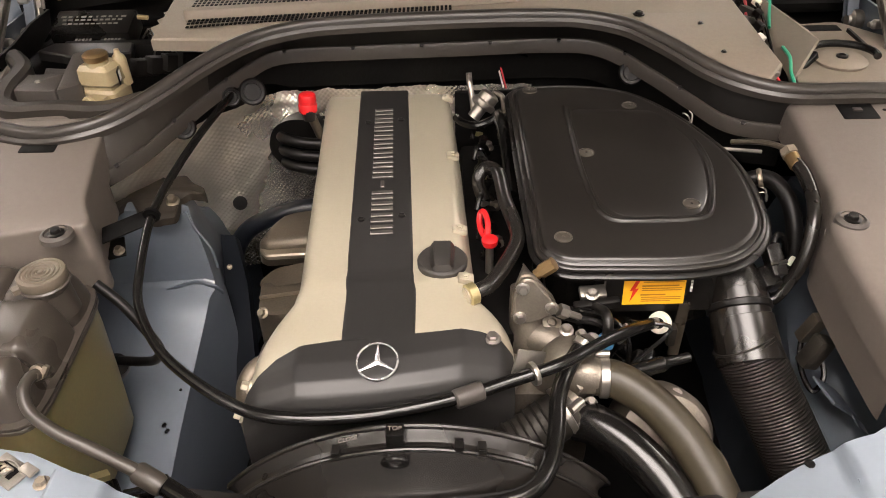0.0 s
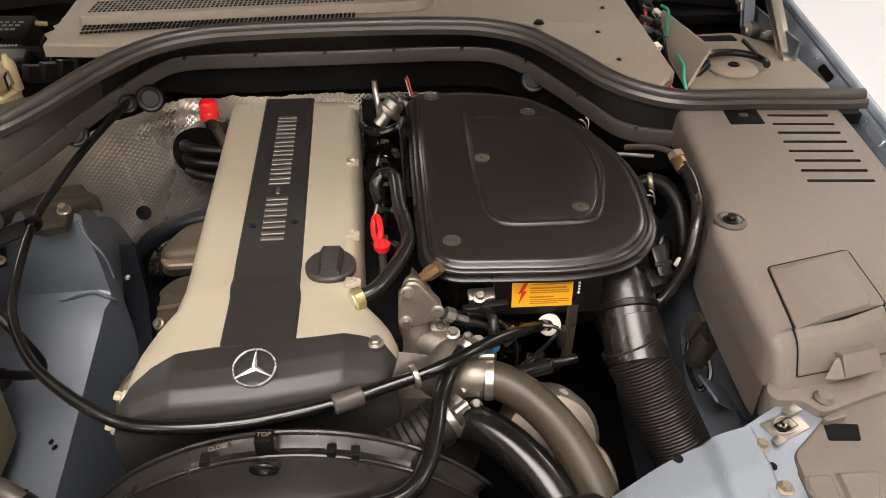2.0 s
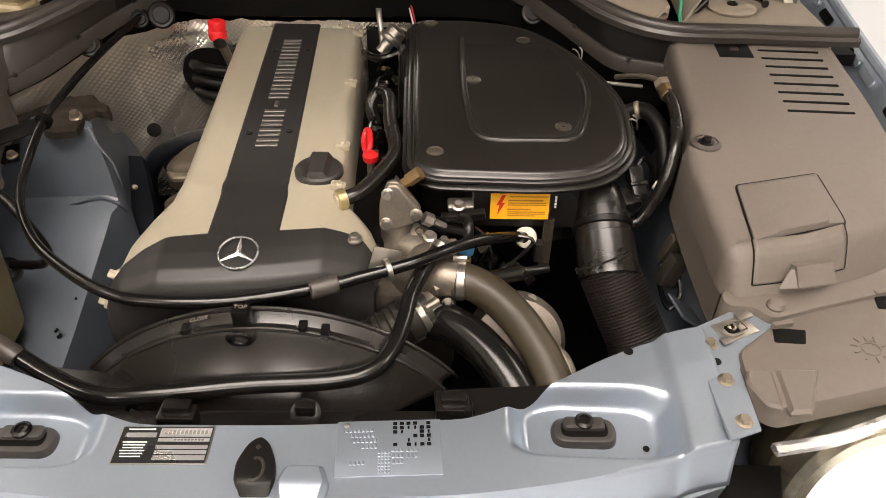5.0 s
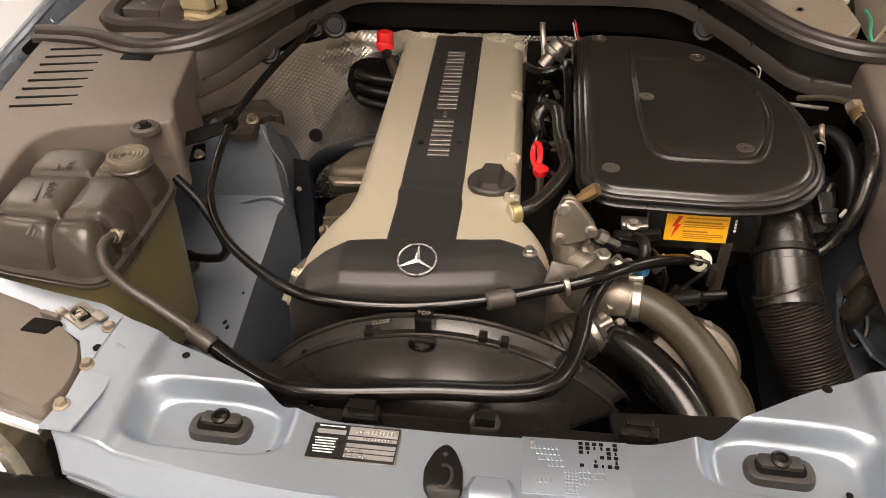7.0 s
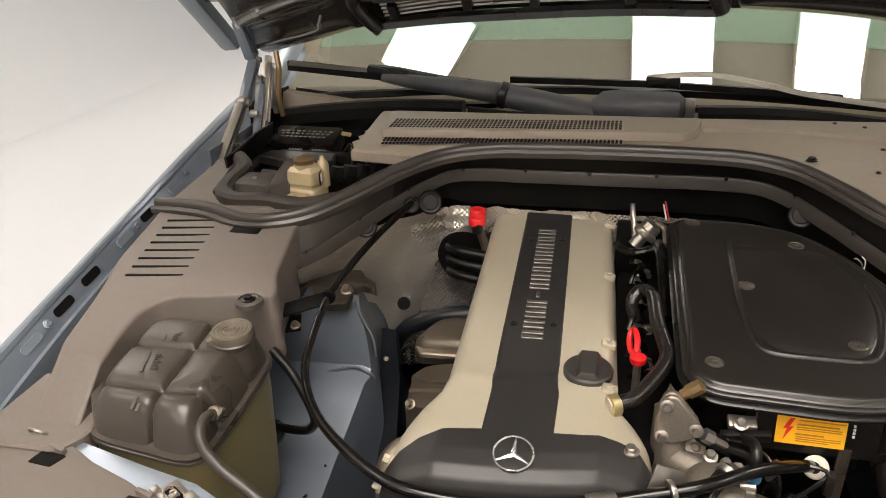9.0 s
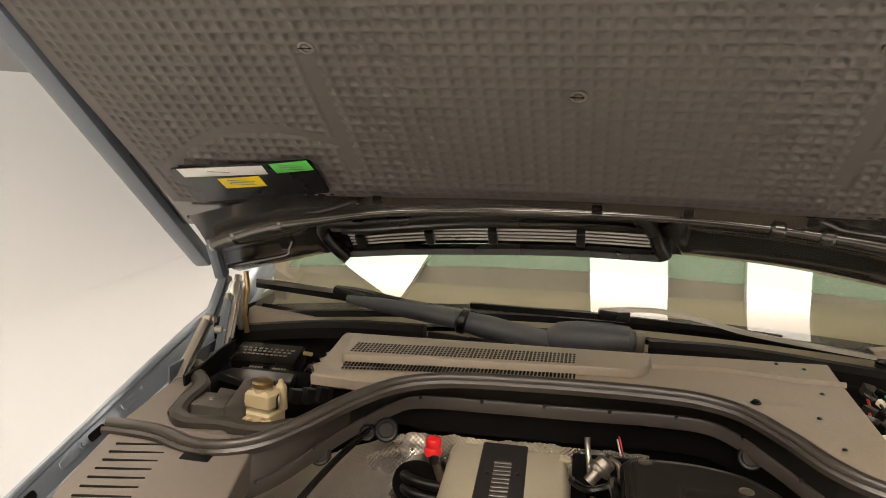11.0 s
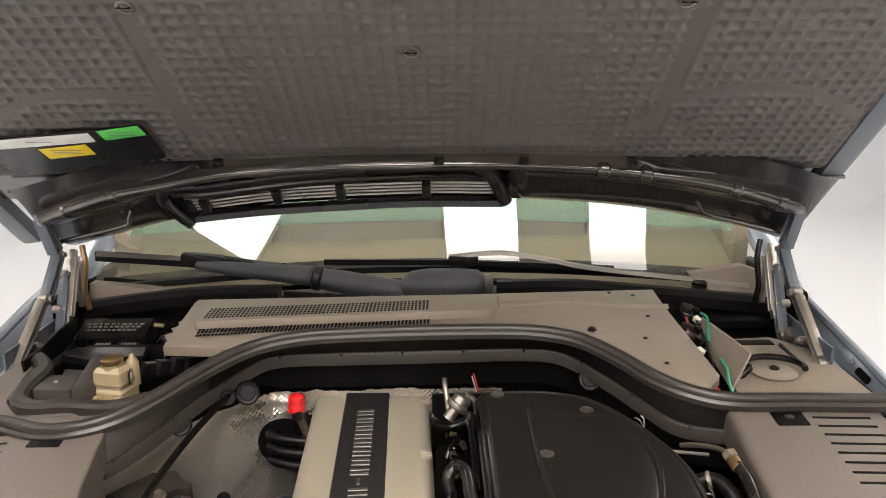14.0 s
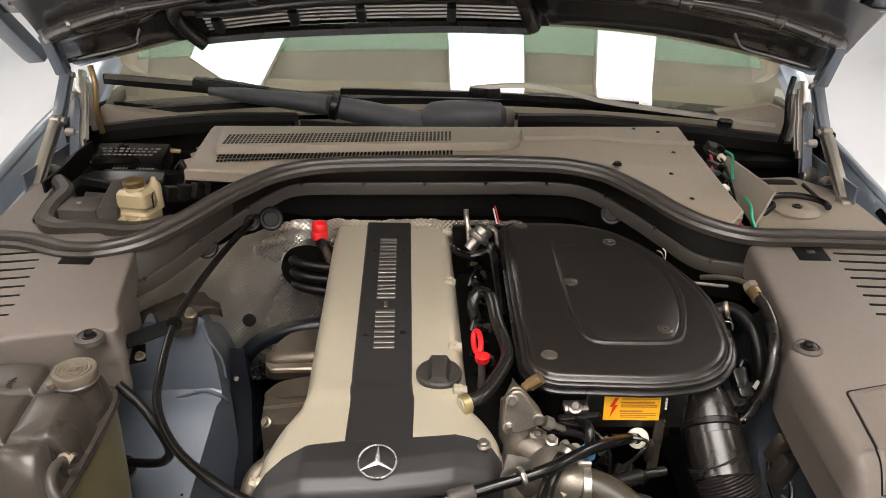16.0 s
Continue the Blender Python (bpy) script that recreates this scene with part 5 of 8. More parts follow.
    for k in range(4):
        part("plug", box((0.018, 0.014, 0.016), pose(0.235 + 0.018 * k, 0.765 - 0.01 * (k % 2), 0.715 - 0.008 * k, rnd.uniform(-30, 30), rnd.uniform(-30, 30), rnd.uniform(0, 90)), 0.003), DARK_PLASTIC, a)
    s = thing("dipstick_hose_cap", "off-white plastic cap holding the black hose", "cap", at=(0.286, 0.79, 0.74))
    m = toward((0.284, 0.786, 0.742), (-0.50, -0.70, 0.45))
    part("cap", lathe([(0.0065, 0.002), (0.0080, 0.006), (0.0130, 0.007), (0.0152, 0.004), (0.0152, -0.006), (0.010, -0.008)], m, 28), WHITE, s)
    part("cap_throat", lathe([(0.0095, -0.006), (0.0092, 0.0055), (0.001, 0.0050)], m, 18), RUBBER, s)
    part("pin", box((0.012, 0.016, 0.034), pose(0.305, 0.79, 0.715), 0.004), HOUSING, s)
    # cross hose from the white cap round the front of the engine
    c = thing("wiring_conduit", "long shiny black conduit looping round the engine's front", "conduit", at=(-0.1, 0.62, 0.75))
    pts = [(0.283, 0.789, 0.740), (0.266, 0.770, 0.755), (0.240, 0.743, 0.773), (0.203, 0.713, 0.788), (0.165, 0.683, 0.796), (0.130, 0.662, 0.795), (0.096, 0.651, 0.790), (0.06, 0.641, 0.785), (0.027, 0.630, 0.782), (-0.03, 0.614, 0.780), (-0.1, 0.602, 0.777), (-0.18, 0.597, 0.779), (-0.238, 0.607, 0.781), (-0.305, 0.648, 0.780), (-0.372, 0.706, 0.783), (-0.418, 0.775, 0.795), (-0.433, 0.838, 0.812), (-0.443, 0.94, 0.833), (-0.432, 1.03, 0.850), (-0.414, 1.12, 0.865), (-0.392, 1.20, 0.878), (-0.378, 1.245, 0.886)]
    part("conduit_tube", tube(pts, lambda k: 0.0080 - 0.0017 * min(1, max(0, (k - 0.55) / 0.15)), 14), HOSE, c)
    part("foam_sleeve", lathe([(0.0105, 0), (0.012, 0.002), (0.012, 0.034), (0.0105, 0.036)], toward((0.034, 0.634, 0.7815), (-0.057, -0.024, -0.001)), 16), BOX_GREY, c, "grey foam sleeve")
    cl = thing("conduit_clip", "steel bracket and clip holding the black conduit", "clip", at=(0.093, 0.69, 0.73))
    part("ring", lathe([(0.009, -0.003), (0.0145, -0.003), (0.0150, 0.0), (0.0145, 0.003), (0.009, 0.003)], toward((0.096, 0.651, 0.790), (0.05, 0.02, 0.004)), 18), STEEL, cl, "steel ring clip")
    part("bracket", box((0.038, 0.004, 0.034), pose(0.091, 0.668, 0.790, -20, 20, 10), 0.0018), STEEL, cl)
    part("strut", box((0.010, 0.004, 0.085), pose(0.076, 0.668, 0.752, 0, 24, 10), 0.0015), STEEL, cl)
    # heater pipe from the reservoir
    e = thing("reservoir_hose", "brown-grey coolant hose from the reservoir across the radiator", "hose", at=(-0.1, 0.5, 0.74))
    p1 = [(-0.4675, 0.624, 0.836), (-0.4705, 0.606, 0.844), (-0.470, 0.588, 0.841), (-0.459, 0.570, 0.829), (-0.430, 0.555, 0.814), (-0.395, 0.546, 0.797), (-0.345, 0.535, 0.768), (-0.318, 0.528, 0.755)]
    p2 = [(-0.325, 0.532, 0.757), (-0.318, 0.527, 0.754), (-0.268, 0.501, 0.747), (-0.215, 0.480, 0.7465), (-0.153, 0.482, 0.7475), (-0.051, 0.497, 0.7475), (0.035, 0.504, 0.748), (0.080, 0.517, 0.749), (0.104, 0.545, 0.753), (0.118, 0.592, 0.758), (0.124, 0.632, 0.762), (0.135, 0.664, 0.769), (0.151, 0.688, 0.782), (0.166, 0.703, 0.791)]
    part("upper_hose", tube(p1, lambda k: 0.0060 + 0.0016 * min(1, k * 1.3), 16), HOSE_GREY, e)
    part("lower_hose", tube(p2, 0.0105, 16), HOSE, e, "shiny black hose section")
    part("joint", lathe([(0.0105, 0), (0.0122, 0.003), (0.0122, 0.03), (0.0105, 0.036)], toward((-0.35, 0.538, 0.7665), (0.032, -0.014, -0.011)), 18), HOSE_GREY, e)
    part("end_clamp", lathe([(0.011, 0), (0.0128, 0.001), (0.0128, 0.009), (0.011, 0.010)], toward((0.158, 0.695, 0.787), (0.5, 0.55, 0.3)), 18), STEEL, e, "steel end clamp")
    clamp = toward((-0.4690, 0.616, 0.8405), (0.08, 0.8, -0.42))
    band = part("hose_clamp", lathe([(0.0070, 0), (0.0092, 0.0008), (0.0092, 0.0075), (0.0070, 0.0085)], clamp, 18), RUSTY, e, "brass coloured clamp")
    part("clamp_ear", box((0.006, 0.010, 0.007), clamp @ pose(-0.009, 0.004, 0.004, 0, 0, 25), 0.0015), RUSTY, band)


front_engine()


def fan_shroud():
    t = thing("fan_shroud", "black plastic radiator fan shroud with an arched rim", "fan shroud", at=(-0.05, 0.5, 0.6))
    cx, n = -0.046, 48

    def arc(r, apex, y, foot=0.69):
        most = math.acos(1 - (apex - foot) / r)
        return [(cx + r * math.sin(most * (2 * k / n - 1)), y, apex - r * (1 - math.cos(most * (2 * k / n - 1)))) for k in range(n + 1)]

    def band(rows):
        return loft(rows, closed=False, caps=False)
    rows = [arc(0.292, 0.768, 0.586, 0.66), arc(0.292, 0.788, 0.582, 0.67), arc(0.292, 0.794, 0.574), arc(0.291, 0.794, 0.568), arc(0.289, 0.789, 0.563), arc(0.286, 0.785, 0.558), arc(0.284, 0.785, 0.552), arc(0.282, 0.789, 0.547), arc(0.280, 0.788, 0.541), arc(0.276, 0.782, 0.537), arc(0.270, 0.770, 0.530), arc(0.262, 0.753, 0.517), arc(0.254, 0.735, 0.502), arc(0.247, 0.716, 0.486), arc(0.244, 0.696, 0.478)]
    b = part("arch", band(rows), MOULDED, t, "arched shroud wall", 28)
    sol = b.modifiers.new("thickness", "SOLIDIFY")
    sol.thickness = 0.003
    for r, apex, y, k in ((0.292, 0.7955, 0.571, 0.0032), (0.281, 0.7895, 0.544, 0.0026)):
        part("rim_bead", sweep(arc(r, apex, y), circle(k, 8)), MOULDED, t, "raised bead along the rim")
    part("front_wall", box((0.66, 0.012, 0.16), pose(0.0, 0.462, 0.655), 0.003), DARK_PLASTIC, t)
    part("top_rail", box((0.60, 0.028, 0.010), pose(0.02, 0.455, 0.735, 0, 0, 1), 0.003), DARK_PLASTIC, t)
    part("wing", box((0.22, 0.09, 0.012), pose(0.27, 0.492, 0.700, 4, 4, 8), 0.003), DARK_PLASTIC, t)
    part("wing", box((0.15, 0.08, 0.012), pose(-0.27, 0.51, 0.70, 8, -4, -10), 0.003), DARK_PLASTIC, t)
    c = part("clip_tower", box((0.020, 0.018, 0.034), pose(-0.064, 0.553, 0.797), 0.003), DARK_PLASTIC, t, "moulded clip tower")
    part("clip_ring", tube([(-0.064 + 0.013 * math.cos(a), 0.530 - 0.004 * math.sin(a), 0.786 + 0.012 * math.sin(a)) for a in [2 * math.pi * k / 16 for k in range(17)]], 0.0028, 8, 1), DARK_PLASTIC, c)
    for x in (-0.13, 0.005, 0.03):
        part("lug", box((0.010, 0.014, 0.009), pose(x, 0.549, 0.794 - 0.292 + math.sqrt(0.292 ** 2 - (x - cx) ** 2)), 0.002), DARK_PLASTIC, t)
    part("moulded_word", text_bm("CLOSE", 0.0075, pose(-0.118, 0.561, 0.7868, 5, -14, 4)), PLASTIC, t, "moulded word CLOSE")
    part("moulded_word", text_bm("TOP", 0.008, pose(-0.064, 0.553, 0.8146)), PLASTIC, t, "moulded word TOP")
    for x, y, z in ((-0.118, 0.452, 0.742), (0.178, 0.462, 0.750)):
        m = part("mount", box((0.040, 0.022, 0.028), pose(x, y, z), 0.003), DARK_PLASTIC, t, "shroud mounting clip")
        part("mount_top", box((0.030, 0.014, 0.010), pose(x, y + 0.004, z + 0.017), 0.002), DARK_PLASTIC, m)
    part("retainer", lathe([(0.013, -0.006), (0.017, -0.004), (0.017, 0.004), (0.013, 0.006)], toward((0.017, 0.462, 0.742), (0, -0.6, 0.8)), 22), DARK_PLASTIC, t, "round retainer")
    part("retainer_tab", box((0.022, 0.012, 0.018), pose(0.017, 0.462, 0.750), 0.003), DARK_PLASTIC, t)
    return t


fan_shroud()


# ---- left side: reservoir, wheel arch, exhaust ----
def tank():
    t = thing("coolant_reservoir", "brown plastic coolant reservoir with a screw cap", "reservoir", at=(-0.56, 0.69, 0.55))
    corners = [Vector(p) for p in ((-0.658, 0.590), (-0.468, 0.570), (-0.484, 0.824), (-0.680, 0.806))]

    def plan(s, r):
        return (corners[0] * (1 - s) + corners[1] * s) * (1 - r) + (corners[3] * (1 - s) + corners[2] * s) * r

    def squared(a, b):
        """A point of the square drawn in to a square with rounded corners."""
        m = max(abs(a), abs(b))
        if m < 1e-6:
            return 0.0, 0.0, 0.0
        k = 1 / (m * (abs(a / m) ** 6 + abs(b / m) ** 6) ** (1 / 6))
        return m, a * k, b * k

    def groove(s, r):
        gaps = (abs(s - 0.585) * 0.20, abs(r - 0.19 - 0.08 * s) * 0.23, abs(r - 0.583 - 0.07 * s) * 0.23)
        return max(0.0065 * math.exp(-(d / 0.0035) ** 2) + 0.0085 * math.exp(-d / 0.010) for d in gaps)

    def lobe_z(s, r):
        step = lambda q, a, b: (lambda k: k * k * (3 - 2 * k))(min(1, max(0, (q - a) / (b - a))))  # noqa: E731
        nook = 0.012 * step(s, 0.86, 0.93) * (1 - step(r, 0.20, 0.30))
        return 0.860 + 0.010 * (r - 0.4) - nook

    def place(u, v):
        # cushion of six cells with grooves between them and rounded shoulders
        m, ea, eb = squared(2 * u - 1, 2 * v - 1)
        turn = max(0.0, (m - 0.60) / 0.40) * math.pi / 2
        rad = m / 0.60 * 0.68 if m < 0.60 else 0.68 + 0.30 * (0.35 * turn / (math.pi / 2) + 0.65 * math.sin(turn))
        s, r = 0.5 + 0.5 * rad * ea, 0.5 + 0.5 * rad * eb
        g = groove(s, r)
        rad -= g * 7 * math.sin(turn)
        p = plan(0.5 + 0.5 * rad * ea, 0.5 + 0.5 * rad * eb)
        z = lobe_z(s, r)
        z += (0.790 - z) * (1 - math.cos(turn))
        return (p.x, p.y, z - g * math.cos(turn))
    part("tank_top", grid_sheet(110, 130, place), TANK_TOP, t, "dark brown lobed tank top", 80)

    def ring(k, z):
        out = []
        for i in range(64):
            a = 2 * math.pi * i / 64
            m, ea, eb = squared(math.cos(a) / max(abs(math.cos(a)), abs(math.sin(a))), math.sin(a) / max(abs(math.cos(a)), abs(math.sin(a))))
            p = plan(0.5 + 0.5 * k * ea, 0.5 + 0.5 * k * eb)
            out.append((p.x, p.y, z))
        return out
    part("weld_seam", loft([ring(0.96, 0.799), ring(1.025, 0.797), ring(1.03, 0.7955), ring(1.025, 0.793), ring(1.005, 0.7915), ring(1.025, 0.790), ring(1.03, 0.7875), ring(1.025, 0.785), ring(0.985, 0.782)]), TANK_TOP, t, "welded seam flange")
    part("tank_body", loft([ring(0.985, 0.792), ring(0.98, 0.74), ring(0.95, 0.66), ring(0.90, 0.56)]), TANK, t, "yellowed translucent lower tank")
    at = (-0.5085, 0.7490, 0.866)
    rings = [(0.0285, 0.0), (0.0292, 0.002), (0.0292, 0.011), (0.0282, 0.0135), (0.0262, 0.0140)]
    for q in (0.0240, 0.0185, 0.0130, 0.0080):
        rings += [(q, 0.0140), (q - 0.0009, 0.0126), (q - 0.0020, 0.0126), (q - 0.0029, 0.0144)]
    cap = part("screw_cap", lathe(rings + [(0.0036, 0.0128), (0.0030, 0.0150), (0.0, 0.0155)], pose(*at), 48), CAP, t, "ringed round pressure cap")
    part("cap_tab", box((0.014, 0.012, 0.008), pose(at[0] - 0.024, at[1] - 0.019, at[2] + 0.001, 0, 0, 40), 0.002), CAP, cap)
    part("cap_lip", lathe([(0.026, -0.006), (0.0300, -0.005), (0.0305, -0.002), (0.0285, 0.0)], pose(*at), 36), TANK_TOP, cap)
    part("neck", lathe([(0.0285, -0.05), (0.0262, -0.012), (0.0275, -0.010), (0.0275, -0.006), (0.0245, 0.0)], pose(*at), 36), TANK_TOP, t)
    part("outlet", lathe([(0.0065, 0), (0.0065, 0.026)], toward((-0.466, 0.632, 0.828), (-0.004, -0.03, 0.018)), 16), TANK_TOP, t)
    for words, size, x, y in (("Vor", 0.016, -0.592, 0.736), ("sicht!", 0.0185, -0.585, 0.676)):
        part("moulded_word", text_bm(words, size, pose(x, y, 0.8622 + 0.001 * (y > 0.72), 1, 0, -71)), MOULD, t, "moulded caution word")
    for x, y, w in ((-0.613, 0.741, 0.030), (-0.602, 0.675, 0.046), (-0.566, 0.596, 0.026), (-0.556, 0.590, 0.016)):
        part("moulded_line", bar_text([(0, 0, w, 0.004)], pose(x, y, 0.8605 - (0.004 if y < 0.62 else 0) + (0.001 if y > 0.72 else 0), 3, 0, -71), 0.001), PRINT_TANK, t, "faint small print as a plain bar")


tank()


def left_side():
    skirt = [(-0.63, 1.05), (-0.560, 1.050), (-0.550, 1.095), (-0.505, 1.030), (-0.481, 1.024), (-0.454, 1.037), (-0.462, 1.092), (-0.448, 1.104), (-0.432, 1.094), (-0.421, 1.100), (-0.428, 1.120), (-0.455, 1.140), (-0.474, 1.165), (-0.504, 1.150), (-0.54, 1.18), (-0.575, 1.205), (-0.63, 1.19)]
    part("strut_skirt", shelf(rounded(skirt, 0.008, 3), lambda x, y: 0.764 + 0.008 * noise.noise((x * 40, y * 40, 0)) - 1.6 * max(0, x + 0.425), [(0.003, 0), (0, 0.002), (0, 0.006), (-0.001, 0.014)]), SKIRT, body, "torn brown-black rubber skirt over the strut top")
    g = thing("strut_bracket", "dark steel bracket with brass coloured bolts", "bracket", at=(-0.48, 0.95, 0.80))
    part("arm", box((0.115, 0.026, 0.004), pose(-0.498, 0.930, 0.812, 25, -10, 26), 0.0015), SHADE, g)
    part("nut", bolt_bm((-0.470, 1.078, 0.762), (0, -0.3, 1), 0.008, 0.014), RUSTY, g)
    part("foot", box((0.06, 0.04, 0.004), pose(-0.525, 0.925, 0.776, 10, -4, 20), 0.0015), SHADE, g)
    part("nut", bolt_bm((-0.500, 0.919, 0.780), (0, -0.2, 1), 0.006, 0.009), RUSTY, g)
    part("clip_ring", lathe([(0.0085, -0.004), (0.0125, -0.003), (0.0125, 0.003), (0.0085, 0.004)], toward((-0.443, 0.938, 0.833), (0.03, 0.95, 0.2)), 18), SHADE, g)
    p = solo("breather_pipe", tube([(-0.495, 0.825, 0.795), (-0.46, 0.81, 0.77), (-0.432, 0.795, 0.735), (-0.425, 0.80, 0.69), (-0.445, 0.815, 0.655), (-0.475, 0.828, 0.638), (-0.515, 0.838, 0.630)], 0.0075, 12), RUBBER, "black rubber vent hose beside the reservoir", "hose")
    r = thing("rubber_grommet", "round black rubber grommet on the inner wing", "grommet", at=(-0.49, 0.76, 0.66))
    part("bush", lathe([(0.010, 0), (0.020, 0.004), (0.022, 0.012), (0.018, 0.026), (0.008, 0.03)], toward((-0.533, 0.845, 0.605), (0.5, -0.4, 0.8)), 20), RUBBER, r)
    # foil heat shield on the bulkhead
    crest = [(-0.60, 0.985, 0.80), (-0.514, 1.10, 0.832), (-0.426, 1.215, 0.852), (-0.358, 1.302, 0.842), (-0.325, 1.335, 0.838), (-0.295, 1.350, 0.836), (-0.20, 1.360, 0.835), (-0.15, 1.365, 0.830), (0.16, 1.372, 0.828)]

    def foil(u, v):
        x = -0.60 + 0.76 * u
        yt, zt = lerp_table(crest, x)
        z = 0.46 + (zt - 0.46) * v
        yb = 1.285 + 0.10 * min(1, max(0, (x + 0.42) / 0.15))
        y = yb + (yt - yb) * v ** 1.6
        n = 0.014 * noise.noise((x * 8, z * 7, 3.0)) + 0.0034 * (0.5 - abs(noise.noise((x * 17, z * 12, 7.0)))) + 0.0012 * (0.5 - abs(noise.noise((x * 38 + z * 16, z * 26, 2.0))))
        for c0, slope, w in ((-0.40, 0.25, 0.030), (-0.455, 0.5, 0.022), (-0.30, 0.3, 0.020), (-0.335, 0.7, 0.016)):
            n += 0.0040 * math.exp(-((x - c0 - slope * (z - 0.75)) / w) ** 2)
        n += 0.0022 * math.sin((z - 0.84) * 200 + x * 60) * math.exp(-((x + 0.34) / 0.05) ** 2 - ((z - 0.82) / 0.03) ** 2)
        n += 0.0012 * math.sin(2 * math.pi * x / 0.0100) * math.sin(2 * math.pi * z / 0.0104)  # pressed dots
        ragged = 0.004 * noise.noise((x * 45, 2.0, 1.0)) * v ** 8
        return (x, y - n, z + ragged)
    sh = thing("heat_shield", "crumpled embossed silver foil heat shield on the bulkhead", "heat shield", at=(-0.3, 1.36, 0.5))
    part("foil", grid_sheet(470, 210, foil), FOIL, sh, "embossed aluminium foil", 80)
    part("washer", lathe([(0.007, 0), (0.014, 0.001), (0.014, 0.005), (0.007, 0.006)], toward((-0.421, 1.262, 0.636), (0.1, -0.9, 0.4)), 20), SHADE, sh, "black round fastener")
    k = thing("pipe_cluster", "black foam grommet with rubber pipes through the foil shield", "pipes", at=(-0.30, 1.30, 0.7))
    pad_out = rounded([(-0.347, 0.738), (-0.332, 0.780), (-0.30, 0.794), (-0.25, 0.785), (-0.24, 0.71), (-0.275, 0.690), (-0.325, 0.702)], 0.02, 4)
    part("grommet", loft([[(q.x, y + 0.0 * q.y, q.y) for q in inset(pad_out, d)] for y, d in ((1.345, 0), (1.305, 0.0), (1.296, 0.008))]), RUBBER, k)
    for a, b in ((0.768, 0), (0.740, 0.004), (0.712, 0.0)):
        part("pipe", tube([(-0.318, 1.305, a - 0.010), (-0.322, 1.288, a), (-0.305, 1.268, a + 0.004), (-0.27, 1.262, a), (-0.21, 1.262, a - 0.004)], 0.0105, 12), RUBBER, k)
    solo("air_duct", tube([(-0.445, 1.19, 0.42), (-0.440, 1.20, 0.50), (-0.433, 1.20, 0.548), (-0.419, 1.20, 0.584), (-0.393, 1.20, 0.616), (-0.355, 1.205, 0.636), (-0.30, 1.21, 0.652), (-0.22, 1.215, 0.66)], 0.0175, 18), BELT, "dark blue-black curved air duct", "duct")
    g2 = thing("lower_bracket", "dark blue bracket beside the strut tower", "bracket", at=(-0.40, 1.1, 0.5))
    part("web", loft([[(-0.425, 1.13, 0.655), (-0.395, 1.12, 0.66), (-0.392, 1.13, 0.64), (-0.42, 1.14, 0.635)], [(-0.42, 1.08, 0.58), (-0.375, 1.07, 0.585), (-0.372, 1.08, 0.565), (-0.415, 1.09, 0.56)], [(-0.44, 0.98, 0.42), (-0.365, 0.97, 0.42), (-0.36, 0.98, 0.40), (-0.43, 0.99, 0.40)]]), BELT, g2)
    part("fastener", bolt_bm((-0.402, 1.075, 0.622), (0.3, -0.6, 0.7), 0.0035, 0.004), EXHAUST, g2)
    ex = thing("exhaust_manifold", "grey-brown exhaust manifold heat shields beside the engine", "exhaust manifold", at=(-0.27, 0.95, 0.55))
    part("shield", shelf(rounded([(-0.362, 1.13), (-0.345, 1.112), (-0.235, 1.112), (-0.222, 1.225), (-0.29, 1.222), (-0.335, 1.19)], 0.025, 4), lambda x, y: 0.655 + 0.10 * (x + 0.27) + 0.10 * (y - 1.15), [(0.020, 0), (0.008, 0.004), (0.002, 0.012), (0, 0.024), (-0.002, 0.05)]), EXHAUST, ex, "domed metal shield")
    part("shield_ledge", shelf(rounded([(-0.358, 1.122), (-0.340, 1.096), (-0.235, 1.094), (-0.235, 1.118), (-0.33, 1.118)], 0.006, 3), lambda x, y: 0.634 + 0.06 * (x + 0.27), [(0.003, 0), (0, 0.003), (0, 0.010)]), RUSTY, ex, "bright folded edge")
    part("shield", shelf(rounded([(-0.340, 1.046), (-0.318, 1.070), (-0.225, 1.074), (-0.222, 1.042)], 0.012, 4), lambda x, y: 0.622 + 0.20 * (x + 0.27) + 0.15 * (y - 1.07), [(0.010, 0), (0.002, 0.005), (0, 0.016), (-0.002, 0.03)]), EXHAUST, ex, "domed metal shield")
    part("shield", shelf(rounded([(-0.344, 1.052), (-0.334, 0.968), (-0.225, 0.955), (-0.222, 1.052)], 0.008, 4), lambda x, y: 0.610 + 0.12 * (x + 0.27) + (0.004 if y > 1.012 else 0), [(0.006, 0), (0.002, 0.002), (0, 0.008), (-0.001, 0.07)]), EXHAUST, ex, "boxy metal shield with a fold")
    part("shield_fold", box((0.11, 0.006, 0.006), pose(-0.283, 1.010, 0.612, 0, -7, 2), 0.002), RUSTY, ex, "thin bright fold")
    part("shield", shelf(rounded([(-0.322, 0.79), (-0.235, 0.78), (-0.232, 0.90), (-0.31, 0.91)], 0.015, 4), lambda x, y: 0.615 + 0.2 * (x + 0.27), [(0.008, 0), (0.002, 0.005), (0, 0.016), (-0.003, 0.07)]), EXHAUST, ex, "boxy metal shield")
    part("flange_bolt", bolt_bm((-0.318, 0.955, 0.618), (-0.3, -0.6, 0.7), 0.007, 0.010), RUSTY, ex)
    part("pipe", tube([(-0.235, 0.745, 0.725), (-0.268, 0.735, 0.715), (-0.280, 0.71, 0.69), (-0.275, 0.69, 0.60), (-0.27, 0.68, 0.45)], 0.014, 14), EXHAUST, ex, "bent metal pipe")
